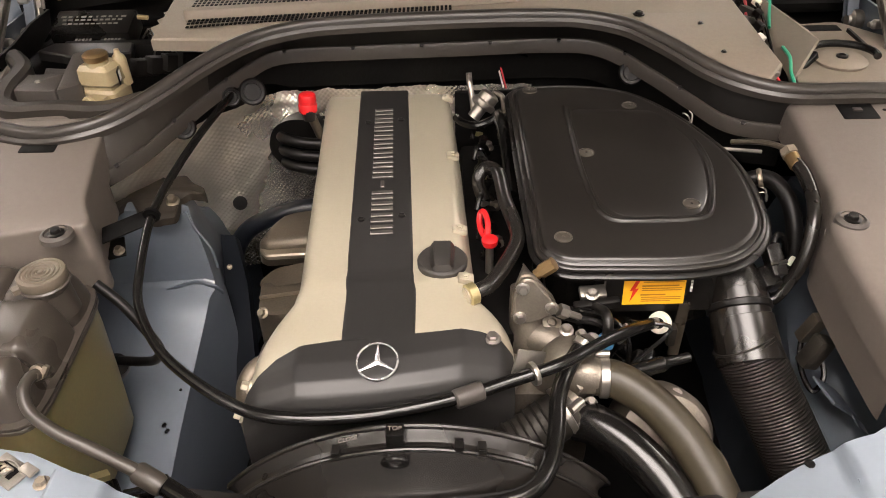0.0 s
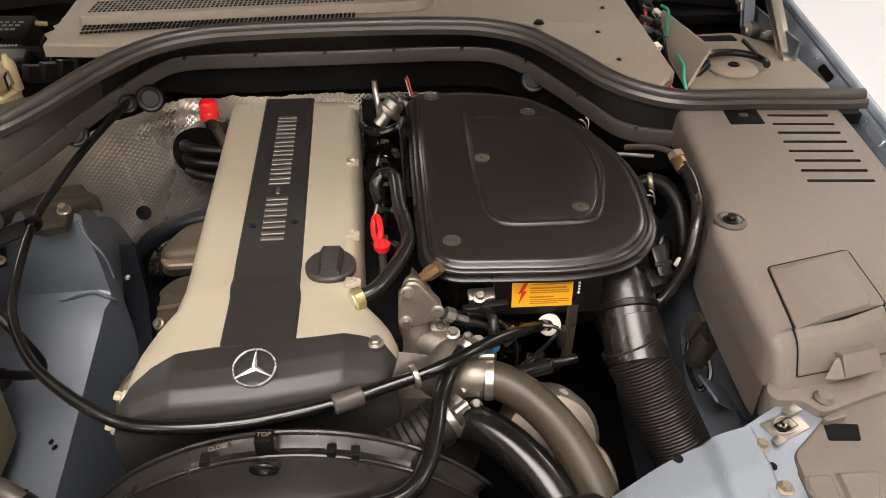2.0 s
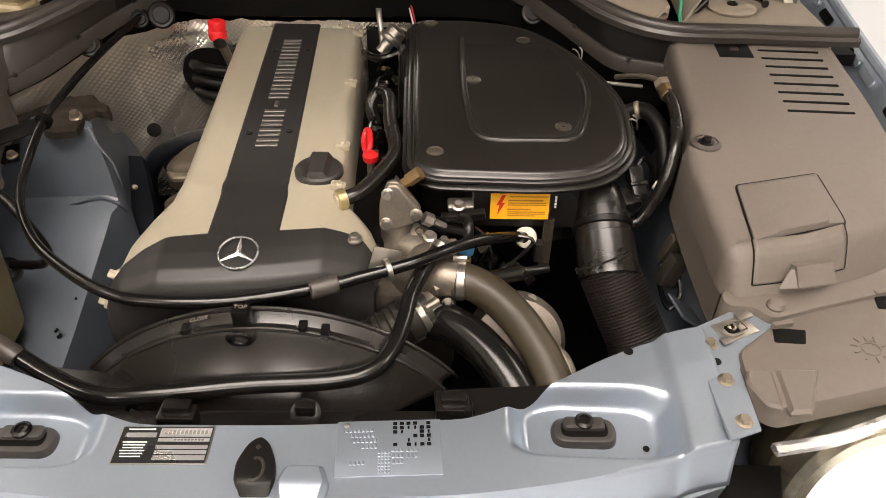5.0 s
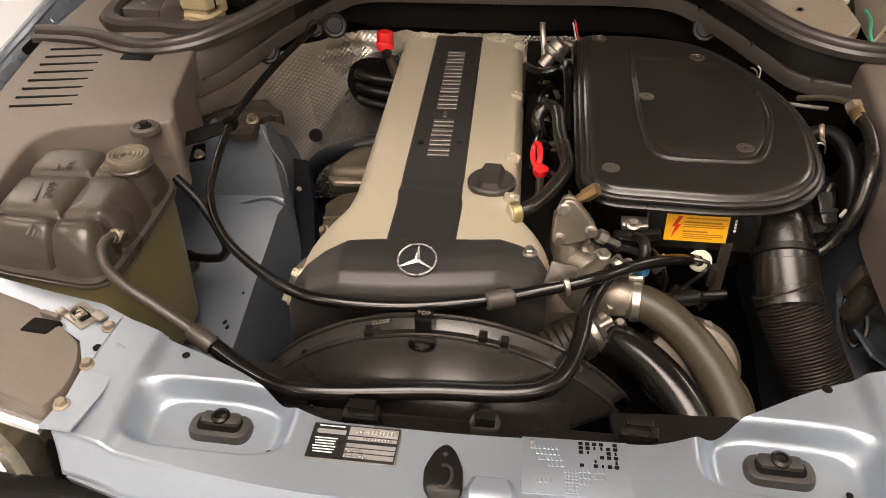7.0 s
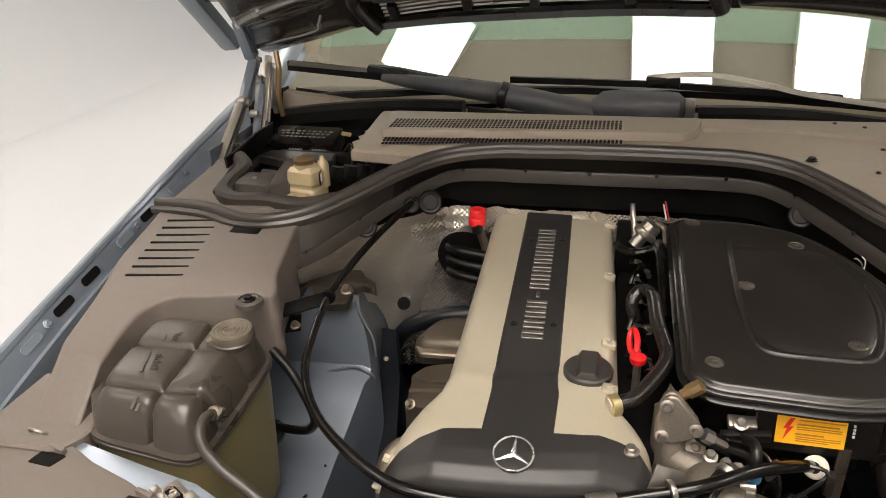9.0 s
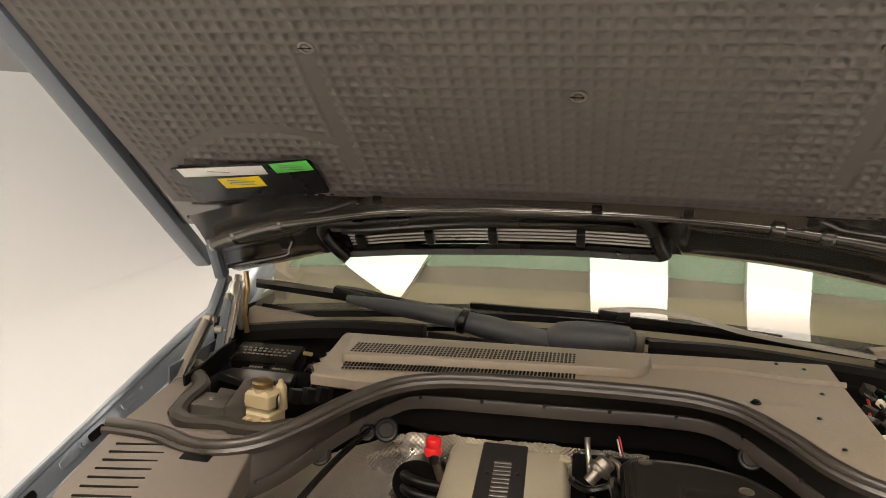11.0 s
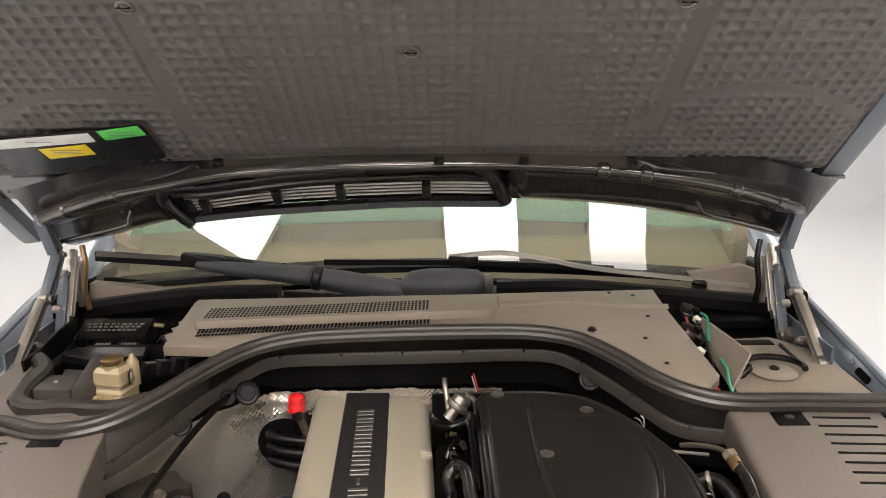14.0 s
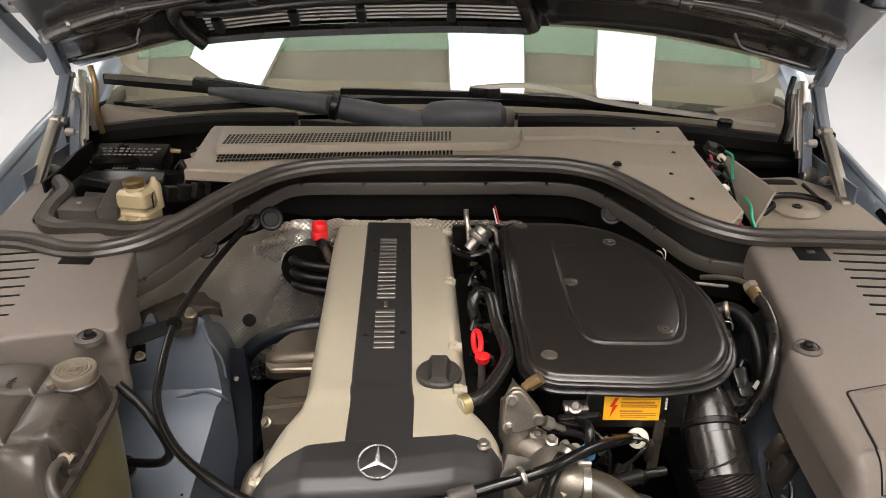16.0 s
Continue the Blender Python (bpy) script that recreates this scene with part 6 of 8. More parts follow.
    part("pipe_sleeve", lathe([(0.0155 + 0.001 * (k % 2), 0.005 * k) for k in range(12)], toward((-0.279, 0.708, 0.67), (0.02, -0.1, -1)), 14), RUSTY, ex)
    w = thing("tank_wiring", "black wiring loops with a yellow plug under the reservoir", "wiring", at=(-0.42, 0.56, 0.6))
    for q in range(3):
        part("cable", tube([(-0.45 + 0.01 * q, 0.60, 0.66), (-0.42 + 0.008 * q, 0.565, 0.68 - 0.012 * q), (-0.385, 0.57, 0.67 - 0.015 * q), (-0.39, 0.60, 0.64), (-0.43, 0.61, 0.62)], 0.005, 8), HOSE, w)
    part("plug", box((0.022, 0.012, 0.010), pose(-0.432, 0.585, 0.69, 0, 20, 40), 0.002), GOLD, w)


left_side()


# ---- right side ----
def right_side():
    solo("fuel_hose", tube([(0.505, 0.975, 0.880), (0.510, 0.945, 0.873), (0.507, 0.90, 0.860), (0.498, 0.868, 0.842), (0.487, 0.845, 0.805), (0.472, 0.838, 0.765), (0.455, 0.832, 0.742), (0.43, 0.83, 0.735)], 0.0095, 14), MOULDED, "black rubber fuel hose", "hose")
    ft = thing("hose_fitting", "yellow zinc hose fitting on a thin pipe", "fitting", at=(0.503, 0.99, 0.883))
    part("nut", lathe([(0.009, 0), (0.0125, 0.001), (0.0125, 0.013), (0.009, 0.014)], toward((0.501, 1.002, 0.886), (0.12, -0.95, -0.25)), 6), RUSTY, ft)
    part("ferrule", lathe([(0.0085, 0.013), (0.0105, 0.015), (0.0105, 0.034), (0.009, 0.036)], toward((0.501, 1.002, 0.886), (0.12, -0.95, -0.25)), 14), BRASS, ft)
    solo("metal_pipe", tube([(0.450, 1.080, 0.856), (0.470, 1.052, 0.872), (0.488, 1.026, 0.882), (0.501, 1.002, 0.886)], 0.0045, 10), EXHAUST, "thin dull zinc pipe", "pipe")
    solo("cross_rod", rod((0.41, 1.075, 0.85), (0.49, 1.055, 0.852), 0.003), STEEL, "thin bright steel rod beside the air cleaner", "rod")
    vh = thing("vent_hose", "thick black vent hose with a wire clamp", "hose", at=(0.49, 0.95, 0.8))
    part("hose_wall", tube([(0.455, 1.01, 0.828), (0.475, 1.005, 0.836), (0.492, 0.988, 0.836), (0.505, 0.955, 0.82), (0.508, 0.92, 0.785), (0.505, 0.90, 0.74)], 0.0125, 14), RUBBER, vh)
    part("wire_clamp", lathe([(0.0135, -0.004), (0.015, -0.002), (0.015, 0.002), (0.0135, 0.004)], toward((0.474, 1.005, 0.835), (0.8, -0.2, 0.3)), 18), RUSTY, vh, "yellow wire clamp")
    s = thing("air_sensor", "black plastic sensor plug on the intake neck", "sensor", at=(0.45, 0.83, 0.77))
    part("stub", lathe([(0.012, 0), (0.012, 0.025), (0.015, 0.027), (0.015, 0.033)], toward((0.402, 0.82, 0.775), (0.95, 0.1, 0.2)), 16), DARK_PLASTIC, s)
    part("housing", box((0.026, 0.032, 0.026), pose(0.432, 0.822, 0.786, 20, 0, 15), 0.004), DARK_PLASTIC, s)
    part("plug", box((0.022, 0.046, 0.020), pose(0.443, 0.838, 0.806, 35, 0, 10), 0.004), DARK_PLASTIC, s)
    part("plug_rib", box((0.026, 0.006, 0.024), pose(0.443, 0.832, 0.804, 35, 0, 10), 0.002), DARK_PLASTIC, s)
    part("white_tab", box((0.010, 0.008, 0.014), pose(0.485, 0.866, 0.782, 0, 30, 20), 0.002), WHITE, s)
    part("lead", tube([(0.445, 0.858, 0.82), (0.46, 0.88, 0.82), (0.478, 0.89, 0.80), (0.486, 0.89, 0.76)], 0.004, 8), HOSE, s)
    b = thing("relay_bracket", "grey metal bracket with plugs on the inner wing", "bracket", at=(0.50, 0.74, 0.62))
    part("plate", box((0.06, 0.05, 0.004), pose(0.520, 0.72, 0.66, 0, 40, 10), 0.001), BLUE_IN, b)
    part("connector", box((0.020, 0.018, 0.050), pose(0.500, 0.792, 0.722, 12, 10, 10), 0.003), EXHAUST, b, "grey plug with a label")
    part("loop", tube([(0.495, 0.80, 0.70), (0.49, 0.77, 0.67), (0.50, 0.74, 0.65), (0.515, 0.75, 0.67), (0.51, 0.78, 0.70)], 0.004, 8), HOSE, b)
    part("plug", box((0.026, 0.022, 0.05), pose(0.498, 0.762, 0.705, 0, 20, 10), 0.004), HOUSING, b)
    part("tag", box((0.03, 0.02, 0.002), pose(0.54, 0.68, 0.65, 0, 45, 0), 0.0005), BLUE_IN, b)


right_side()


# ---- plastic covers along the wings ----
def wing_cover(side):
    if side < 0:
        out = [(-0.830, 1.10), (-0.545, 1.105), (-0.535, 1.02), (-0.513, 0.902), (-0.494, 0.868), (-0.494, 0.848), (-0.548, 0.846), (-0.657, 0.824), (-0.681, 0.790), (-0.682, 0.740), (-0.668, 0.664), (-0.755, 0.690), (-0.778, 0.804), (-0.808, 0.912)]
        radii = [0.01, 0.006, 0.02, 0.02, 0.008, 0.015, 0.03, 0.03, 0.03, 0.03, 0.010, 0.016, 0.02, 0.02]
        out, radii = out[::-1], radii[::-1]
        top = cover_top
        lean = lambda x, y: 1.22 * min(1, max(0, (0.702 - y) / 0.012))  # noqa: E731
        levels = [(0.007, 0), (0.004, 0.0005), (0.0018, 0.0016), (0.0005, 0.0036), (0.0, 0.007), (-0.001, 0.035), (-0.002, 0.058)]
    else:
        out = [(0.535, 1.13), (0.524, 0.90), (0.512, 0.86), (0.499, 0.83), (0.498, 0.74), (0.502, 0.625), (0.60, 0.641), (0.70, 0.676), (0.768, 0.725), (0.795, 0.815), (0.803, 0.95), (0.803, 1.12)]
        radii = [0.006, 0.01, 0.01, 0.012, 0.03, 0.018, 0.03, 0.04, 0.04, 0.05, 0.03, 0.01]
        top = lambda x, y: cover_top(x, y)  # noqa: E731
        lean = lambda x, y: 0.55 * min(1, max(0, (0.76 - y) / 0.06)) * min(1, max(0, (x - 0.495) / 0.02))  # noqa: E731
        levels = [(0.018, 0), (0.011, 0.0010), (0.005, 0.0035), (0.0013, 0.009), (0.0, 0.016), (-0.001, 0.035), (-0.002, 0.058)]
    t = thing("wing_cover", "grey-brown moulded plastic cover along the inner wing", "cover", "wing covers", (side * 0.66, 0.9, 0.8))
    sh = part("shell", shelf(rounded(out, radii, 5), top, levels, lean=lean), PLASTIC, t, "", 40)
    # walls that reach further down beside the engine
    if side < 0:
        line = [(-0.5355, 1.02), (-0.514, 0.905), (-0.4955, 0.870), (-0.4945, 0.853), (-0.510, 0.8475), (-0.548, 0.8455), (-0.600, 0.836), (-0.655, 0.8235), (-0.680, 0.790), (-0.681, 0.740), (-0.674, 0.70), (-0.6705, 0.682), (-0.6685, 0.672)]
        deep = lambda x: 0.118 if x > -0.56 else 0.118 + 0.06 * min(1, (-0.56 - x) / 0.06)  # noqa: E731
    else:
        line = [(0.5245, 0.90), (0.5125, 0.862), (0.5000, 0.832), (0.4990, 0.74), (0.5030, 0.645), (0.506, 0.620)]
        deep = lambda x: 0.115  # noqa: E731
    rows = []
    for q in curve([(x, y, 0) for x, y in line], 5):
        z0 = top(q.x, q.y)
        if side < 0 and q.y < 0.71:
            slant = 1.22 * min(1, max(0, (0.702 - q.y) / 0.012))
            rows.append([(q.x + (0.02 * slant if d > 0.05 else 0) - off, q.y - slant * min(d, 0.058) + off, z0 - d) for d, off in ((0.03, 0), (0.058, 0), (0.10, 0), (0.10, 0.008), (0.058, 0.008), (0.03, 0.008))])
            continue
        e = -0.008 if side < 0 else 0.008
        rows.append([(q.x + (e if far else 0), q.y + (0.010 if far else 0), z0 - d) for d, far in ((0.03, 0), (0.058, 0), (deep(q.x), 0), (deep(q.x), 1), (0.058, 1), (0.03, 1))])
    part("side_wall", loft(rows), PLASTIC, t, "moulded side wall of the cover", 50)
    for k in range(8):
        x, y, a = (0.7205 - 0.0008 * k, 1.078 - 0.0237 * k, -2.5) if side > 0 else (-0.7405 + 0.0037 * k, 1.040 - 0.0240 * k, 10)
        part("vent_slot", box((0.098, 0.0052, 0.003), pose(x, y, top(x, y) + 0.0002, 7, 0, a), 0.0012, 1), SHADE, sh, "dark vent slot")
    cx, cy = (0.632, 1.082) if side > 0 else (-0.626, 1.037)
    part("clip_recess", box((0.056, 0.042, 0.006), pose(cx, cy - 0.004, top(cx, cy - 0.004) - 0.0015, 7, 0, 0), 0.003), SHADE, sh, "dark clip recess")
    part("clip_tab", box((0.014, 0.010, 0.006), pose(cx, cy - 0.002, top(cx, cy) + 0.0005, 7, 0, 0), 0.002), SEAL, sh)
    bx, by = (side * 0.527, 0.835)
    part("screw_pad", lathe([(0.022, -0.006), (0.021, 0.001), (0.016, 0.004), (0.0155, 0.001), (0.001, 0.0005)], pose(bx, by, top(bx, by) - 0.001), 24), BOX_GREY, sh)
    part("screw", bolt_bm((bx, by, top(bx, by)), r=0.0075, h=0.008), DARK_PLASTIC, t)
    if side > 0:
        lid = rounded([(0.543, 0.744), (0.5365, 0.642), (0.6600, 0.677), (0.6605, 0.690), (0.657, 0.771)], 0.005, 3)
        lp = part("access_lid", shelf(lid, lambda x, y: top(x, y) + 0.0030, [(0.004, 0), (0.001, 0.001), (0, 0.004), (0, 0.008)]), PLASTIC, t, "raised access lid")
        part("lid_groove", shelf(lid, top, [(-0.0022, -0.0006), (-0.0022, 0.004)]), SHADE, t, "dark joint round the lid")
        foot = rounded([(0.5445, 0.741), (0.5380, 0.643), (0.6590, 0.677), (0.6590, 0.692), (0.6555, 0.769)], 0.004, 3)
        mid = rounded([(0.5520, 0.7370), (0.5600, 0.6495), (0.6380, 0.6710), (0.6460, 0.690), (0.6440, 0.764)], 0.006, 3)
        crown = rounded([(0.5560, 0.7360), (0.5680, 0.6520), (0.6340, 0.6705), (0.6410, 0.690), (0.6410, 0.762)], 0.006, 3)
        rise = lambda q, lo, hi: (q.x, q.y, top(q.x, q.y) + lo + (hi - lo) * min(1, max(0, (0.76 - q.y) / 0.10)))  # noqa: E731
        part("lid_field", loft([[rise(q, 0.0025, 0.0030) for q in foot], [rise(q, 0.0040, 0.0070) for q in mid], [rise(q, 0.0050, 0.0105) for q in crown]]), PLASTIC, lp, "wedge-shaped raised field", 25)
        edge = [(0.502, 0.625), (0.60, 0.641), (0.70, 0.676)]

        def lid_front(u, v):
            steps = [(0.016, 0.0), (0.011, 0.0010), (0.005, 0.0035), (0.0013, 0.009), (0.0, 0.016), (-0.0005, 0.027), (-0.001, 0.036)]
            k = min(len(steps) - 2, int(v * (len(steps) - 1)))
            f = v * (len(steps) - 1) - k
            d, drop = (steps[k][0] + (steps[k + 1][0] - steps[k][0]) * f, steps[k][1] + (steps[k + 1][1] - steps[k][1]) * f)
            x = 0.5345 + 0.1215 * u
            y = lerp_table(edge, x)[0] + d - 0.55 * drop
            return (x, y - 0.0016, top(x, y) - drop + 0.0018)
        lf = part("lid_front", grid_sheet(20, 30, lid_front), PLASTIC, lp, "front face of the lid", 60)
        sol = lf.modifiers.new("thickness", "SOLIDIFY")
        sol.thickness, sol.offset = 0.003, -1
        for x0 in (0.5338, 0.6568):
            line = []
            for k in range(13):
                p = Vector(lid_front((x0 - 0.5345) / 0.1215, k / 12))
                line.append(p - Vector((0, -0.0005, 0.0004)))
            part("lid_joint", tube(line, 0.0010, 6, 1), SHADE, lp, "dark joint")
        part("lid_joint", tube([Vector(lid_front(k / 10, 1.0)) - Vector((0, -0.0005, 0.0008)) for k in range(11)], 0.0010, 6, 1), SHADE, lp, "dark joint")
        grip = pose(0.6065, 0.6205, 0.8235, -20, 0, 13)
        part("finger_grip", loft([[grip @ Vector(q) for q in ((-0.024, -0.004, 0.012), (0.024, -0.004, 0.012), (0.024, 0.008, 0.012), (-0.024, 0.008, 0.012))], [grip @ Vector(q) for q in ((-0.026, -0.013, -0.012), (0.026, -0.013, -0.012), (0.026, 0.008, -0.012), (-0.026, 0.008, -0.012))]]), PLASTIC, lp, "wedge-shaped finger grip", 25)
        part("grip_web", loft([[grip @ Vector(q) for q in ((-0.046, -0.004, -0.013), (-0.026, -0.012, -0.013), (-0.026, 0.004, -0.013))], [grip @ Vector(q) for q in ((-0.030, -0.001, 0.008), (-0.026, -0.003, 0.008), (-0.026, 0.004, 0.008))]]), PLASTIC, lp, "sloped web beside the grip", 25)
    else:
        part("front_foot", shelf(rounded([(-0.80, 0.70), (-0.80, 0.545), (-0.665, 0.552), (-0.645, 0.590), (-0.66, 0.66)], 0.010, 3), lambda x, y: 0.800, [(0.003, 0), (0, 0.003), (0, 0.03)]), PLASTIC, t, "flat moulded foot")
        part("foot_hook", tube([(-0.722, 0.578, 0.798), (-0.722, 0.574, 0.806), (-0.712, 0.571, 0.810), (-0.702, 0.573, 0.806), (-0.698, 0.577, 0.799)], 0.0022, 8), STEEL, t, "small steel hook")


for s in (-1, 1):
    wing_cover(s)

# shelf of plastic ahead of the right cover
solo("front_duct_cover", shelf(rounded([(0.497, 0.600), (0.502, 0.585), (0.532, 0.583), (0.546, 0.565), (0.562, 0.568), (0.607, 0.584), (0.711, 0.616), (0.79, 0.640), (0.80, 0.76), (0.70, 0.72), (0.53, 0.66)], 0.007, 3), lambda x, y: 0.800, [(0.005, 0), (0.001, 0.001), (0, 0.005), (0, 0.04)]), PLASTIC, "grey-brown plastic ledge in front of the wing cover", "cover")
solo("ledge_plug", lathe([(0.010, 0), (0.011, 0.004), (0.008, 0.009), (0.0, 0.010)], pose(0.557, 0.584, 0.799), 18), PLASTIC, "round grey-brown plastic plug in the ledge", "plug")

# ---- seal and cowl ----
SEAL_LINE = [(-0.84, 1.082, 0.916), (-0.779, 1.078, 0.918), (-0.721, 1.072, 0.917), (-0.651, 1.052, 0.912), (-0.594, 1.054, 0.913), (-0.536, 1.080, 0.919), (-0.483, 1.135, 0.932), (-0.421, 1.212, 0.951), (-0.349, 1.278, 0.967), (-0.265, 1.312, 0.975), (-0.165, 1.324, 0.978), (0.005, 1.331, 0.980), (0.15, 1.332, 0.980), (0.240, 1.325, 0.978), (0.318, 1.295, 0.971), (0.383, 1.235, 0.956), (0.432, 1.176, 0.942), (0.483, 1.138, 0.933), (0.548, 1.117, 0.928), (0.659, 1.115, 0.928), (0.775, 1.112, 0.927), (0.84, 1.112, 0.927)]
FLANGE = [(-0.60, 0.985, 0.842), (-0.565, 1.007, 0.845), (-0.541, 1.035, 0.850), (-0.498, 1.086, 0.861), (-0.426, 1.207, 0.890), (-0.358, 1.298, 0.912), (-0.307, 1.334, 0.920), (-0.168, 1.341, 0.922), (0.006, 1.346, 0.923), (0.194, 1.351, 0.924), (0.285, 1.333, 0.920), (0.362, 1.252, 0.900), (0.413, 1.185, 0.884), (0.462, 1.130, 0.871), (0.549, 1.105, 0.866), (0.60, 1.10, 0.866)]


def resample(points, n):
    p = curve(points, 8)
    acc = [0.0]
    for a, b in zip(p, p[1:]):
        acc.append(acc[-1] + (b - a).length)
    out, j = [], 0
    for k in range(n):
        s = acc[-1] * k / (n - 1)
        while j < len(acc) - 2 and acc[j + 1] < s:
            j += 1
        f = (s - acc[j]) / max(1e-9, acc[j + 1] - acc[j])
        out.append(p[j].lerp(p[j + 1], f))
    return out


def bonnet_seal():
    t = thing("bonnet_seal", "long black ribbed rubber seal across the engine bay", "seal", at=(0, 1.3, 0.96))
    line = curve(SEAL_LINE, 6)
    base = [(-0.021, -0.016), (0.021, -0.016), (0.022, -0.006), (0.018, -0.001), (0.013, -0.004), (-0.013, -0.004), (-0.018, -0.001), (-0.022, -0.006)]
    bead = [(-0.0105, -0.006), (0.0105, -0.006), (0.010, 0.002), (0.006, 0.008), (0.0, 0.0098), (-0.006, 0.008), (-0.010, 0.002)]
    part("seal_base", sweep(line, base, level=True), SEAL, t, "", 40)
    part("seal_bead", sweep(line, bead, level=True), SEAL, t, "hollow rubber bead", 60)
    return t


bonnet_seal()


def apron():
    n = 90
    mid = [p for p in resample([q for q in SEAL_LINE if -0.60 < q[0] < 0.56], n)]
    low = resample(FLANGE[1:-1], n)
    wall, band, skirt = [], [], []
    for k in range(n):
        a, b = mid[k], low[k]
        out = Vector((0, -1, 0))
        out = (out + Vector((0.6 * (-1 if a.x > 0 else 1) * min(1, abs(a.x) / 0.3), 0, 0))).normalized()
        deep = min(1, max(0, (a.x + 0.38) / 0.1))
        wall.append([a + Vector((0, 0, -0.010)), a + out * 0.014 + Vector((0, 0, -0.014)), a.lerp(b, 0.55) + out * 0.008, b + Vector((0, 0, 0.001)), b + Vector((0, 0.02, 0.0)), a + Vector((0, 0.02, -0.02))])
        band.append([b + out * 0.003 + Vector((0, 0, 0.005)), b + out * 0.008 + Vector((0, 0, 0.004)), b + out * 0.010 + Vector((0, 0, 0.0)), b + out * 0.011 + Vector((0, 0, -0.021)), b + out * 0.006 + Vector((0, 0, -0.023)), b + Vector((0, 0.002, -0.012))])
        skirt.append([b + Vector((0, 0.006, -0.014)), b + Vector((0, 0.012, -0.03 - 0.05 * deep)), b + Vector((0, 0.03, -0.03 - 0.05 * deep)), b + Vector((0, 0.03, -0.004))])
    t = thing("bulkhead_apron", "plastic apron below the seal, coloured darker where shaded", "apron", at=(0, 1.33, 0.85))
    # one wall in two colours: lit left end, shaded rest; near-black shade below
    k = min(range(n), key=lambda i: abs(mid[i].x + 0.41))
    part("side_panel", loft(wall[:k + 1]), SEAL, t, "lit end of the apron in a lighter colour", 40)
    part("apron_panel", loft(wall[k:]), APRON, t, "", 40)
    part("lip", loft(band), SEAL, t, "grey upright lip of the apron", 40)
    part("lower_shade", loft(skirt), SHADE, t, "", 40)
    for k in range(4, n, 8):
        b, a = low[k], mid[k]
        part("clip", lathe([(0.004, 0), (0.004, 0.003), (0.002, 0.004)], toward(b + Vector((0, -0.014, 0.003)), (0, -0.4, 1)), 10), DARK_PLASTIC, t)
    for x, y, z, r in ((-0.350, 1.250, 0.880, 0.022), (-0.385, 1.235, 0.878, 0.015), (-0.455, 1.165, 0.858, 0.020), (0.33, 1.29, 0.885, 0.022)):
        part("rubber_plug", lathe([(r, -0.008), (r * 1.1, 0.0), (r * 0.95, 0.006), (r * 0.7, 0.005), (r * 0.65, 0.010), (0, 0.010)], toward((x, y, z), (0.25 if x < 0 else -0.2, -0.8, 0.35)), 22), RUBBER, t, "round rubber grommet")
    part("ledge", box((0.225, 0.012, 0.010), pose(-0.05, 1.384, 0.838, 0, -1, 0), 0.003), PLASTIC, t, "pale metal ledge")
    part("rib", box((0.010, 0.02, 0.09), pose(-0.20, 1.39, 0.87), 0.003), SHADE, t)
    w = solo("bulkhead_wires", tube([(0.080, 1.372, 0.915), (0.084, 1.368, 0.89), (0.094, 1.362, 0.865), (0.104, 1.352, 0.83)], 0.0016, 8), WIRE_WHITE, "pale wire hanging from the bulkhead", "wire", "bulkhead wires")
    solo("bulkhead_wires", tube([(0.085, 1.371, 0.915), (0.089, 1.366, 0.89), (0.099, 1.360, 0.865), (0.109, 1.350, 0.83)], 0.0016, 8), WIRE_RED, "red wire hanging from the bulkhead", "wire", "bulkhead wires")
    solo("bulkhead_wires", tube([(0.105, 1.37, 0.925), (0.13, 1.365, 0.90), (0.17, 1.372, 0.885), (0.23, 1.38, 0.888)], 0.009, 10), HOSE, "black cable loom along the bulkhead", "wire", "bulkhead wires")


apron()


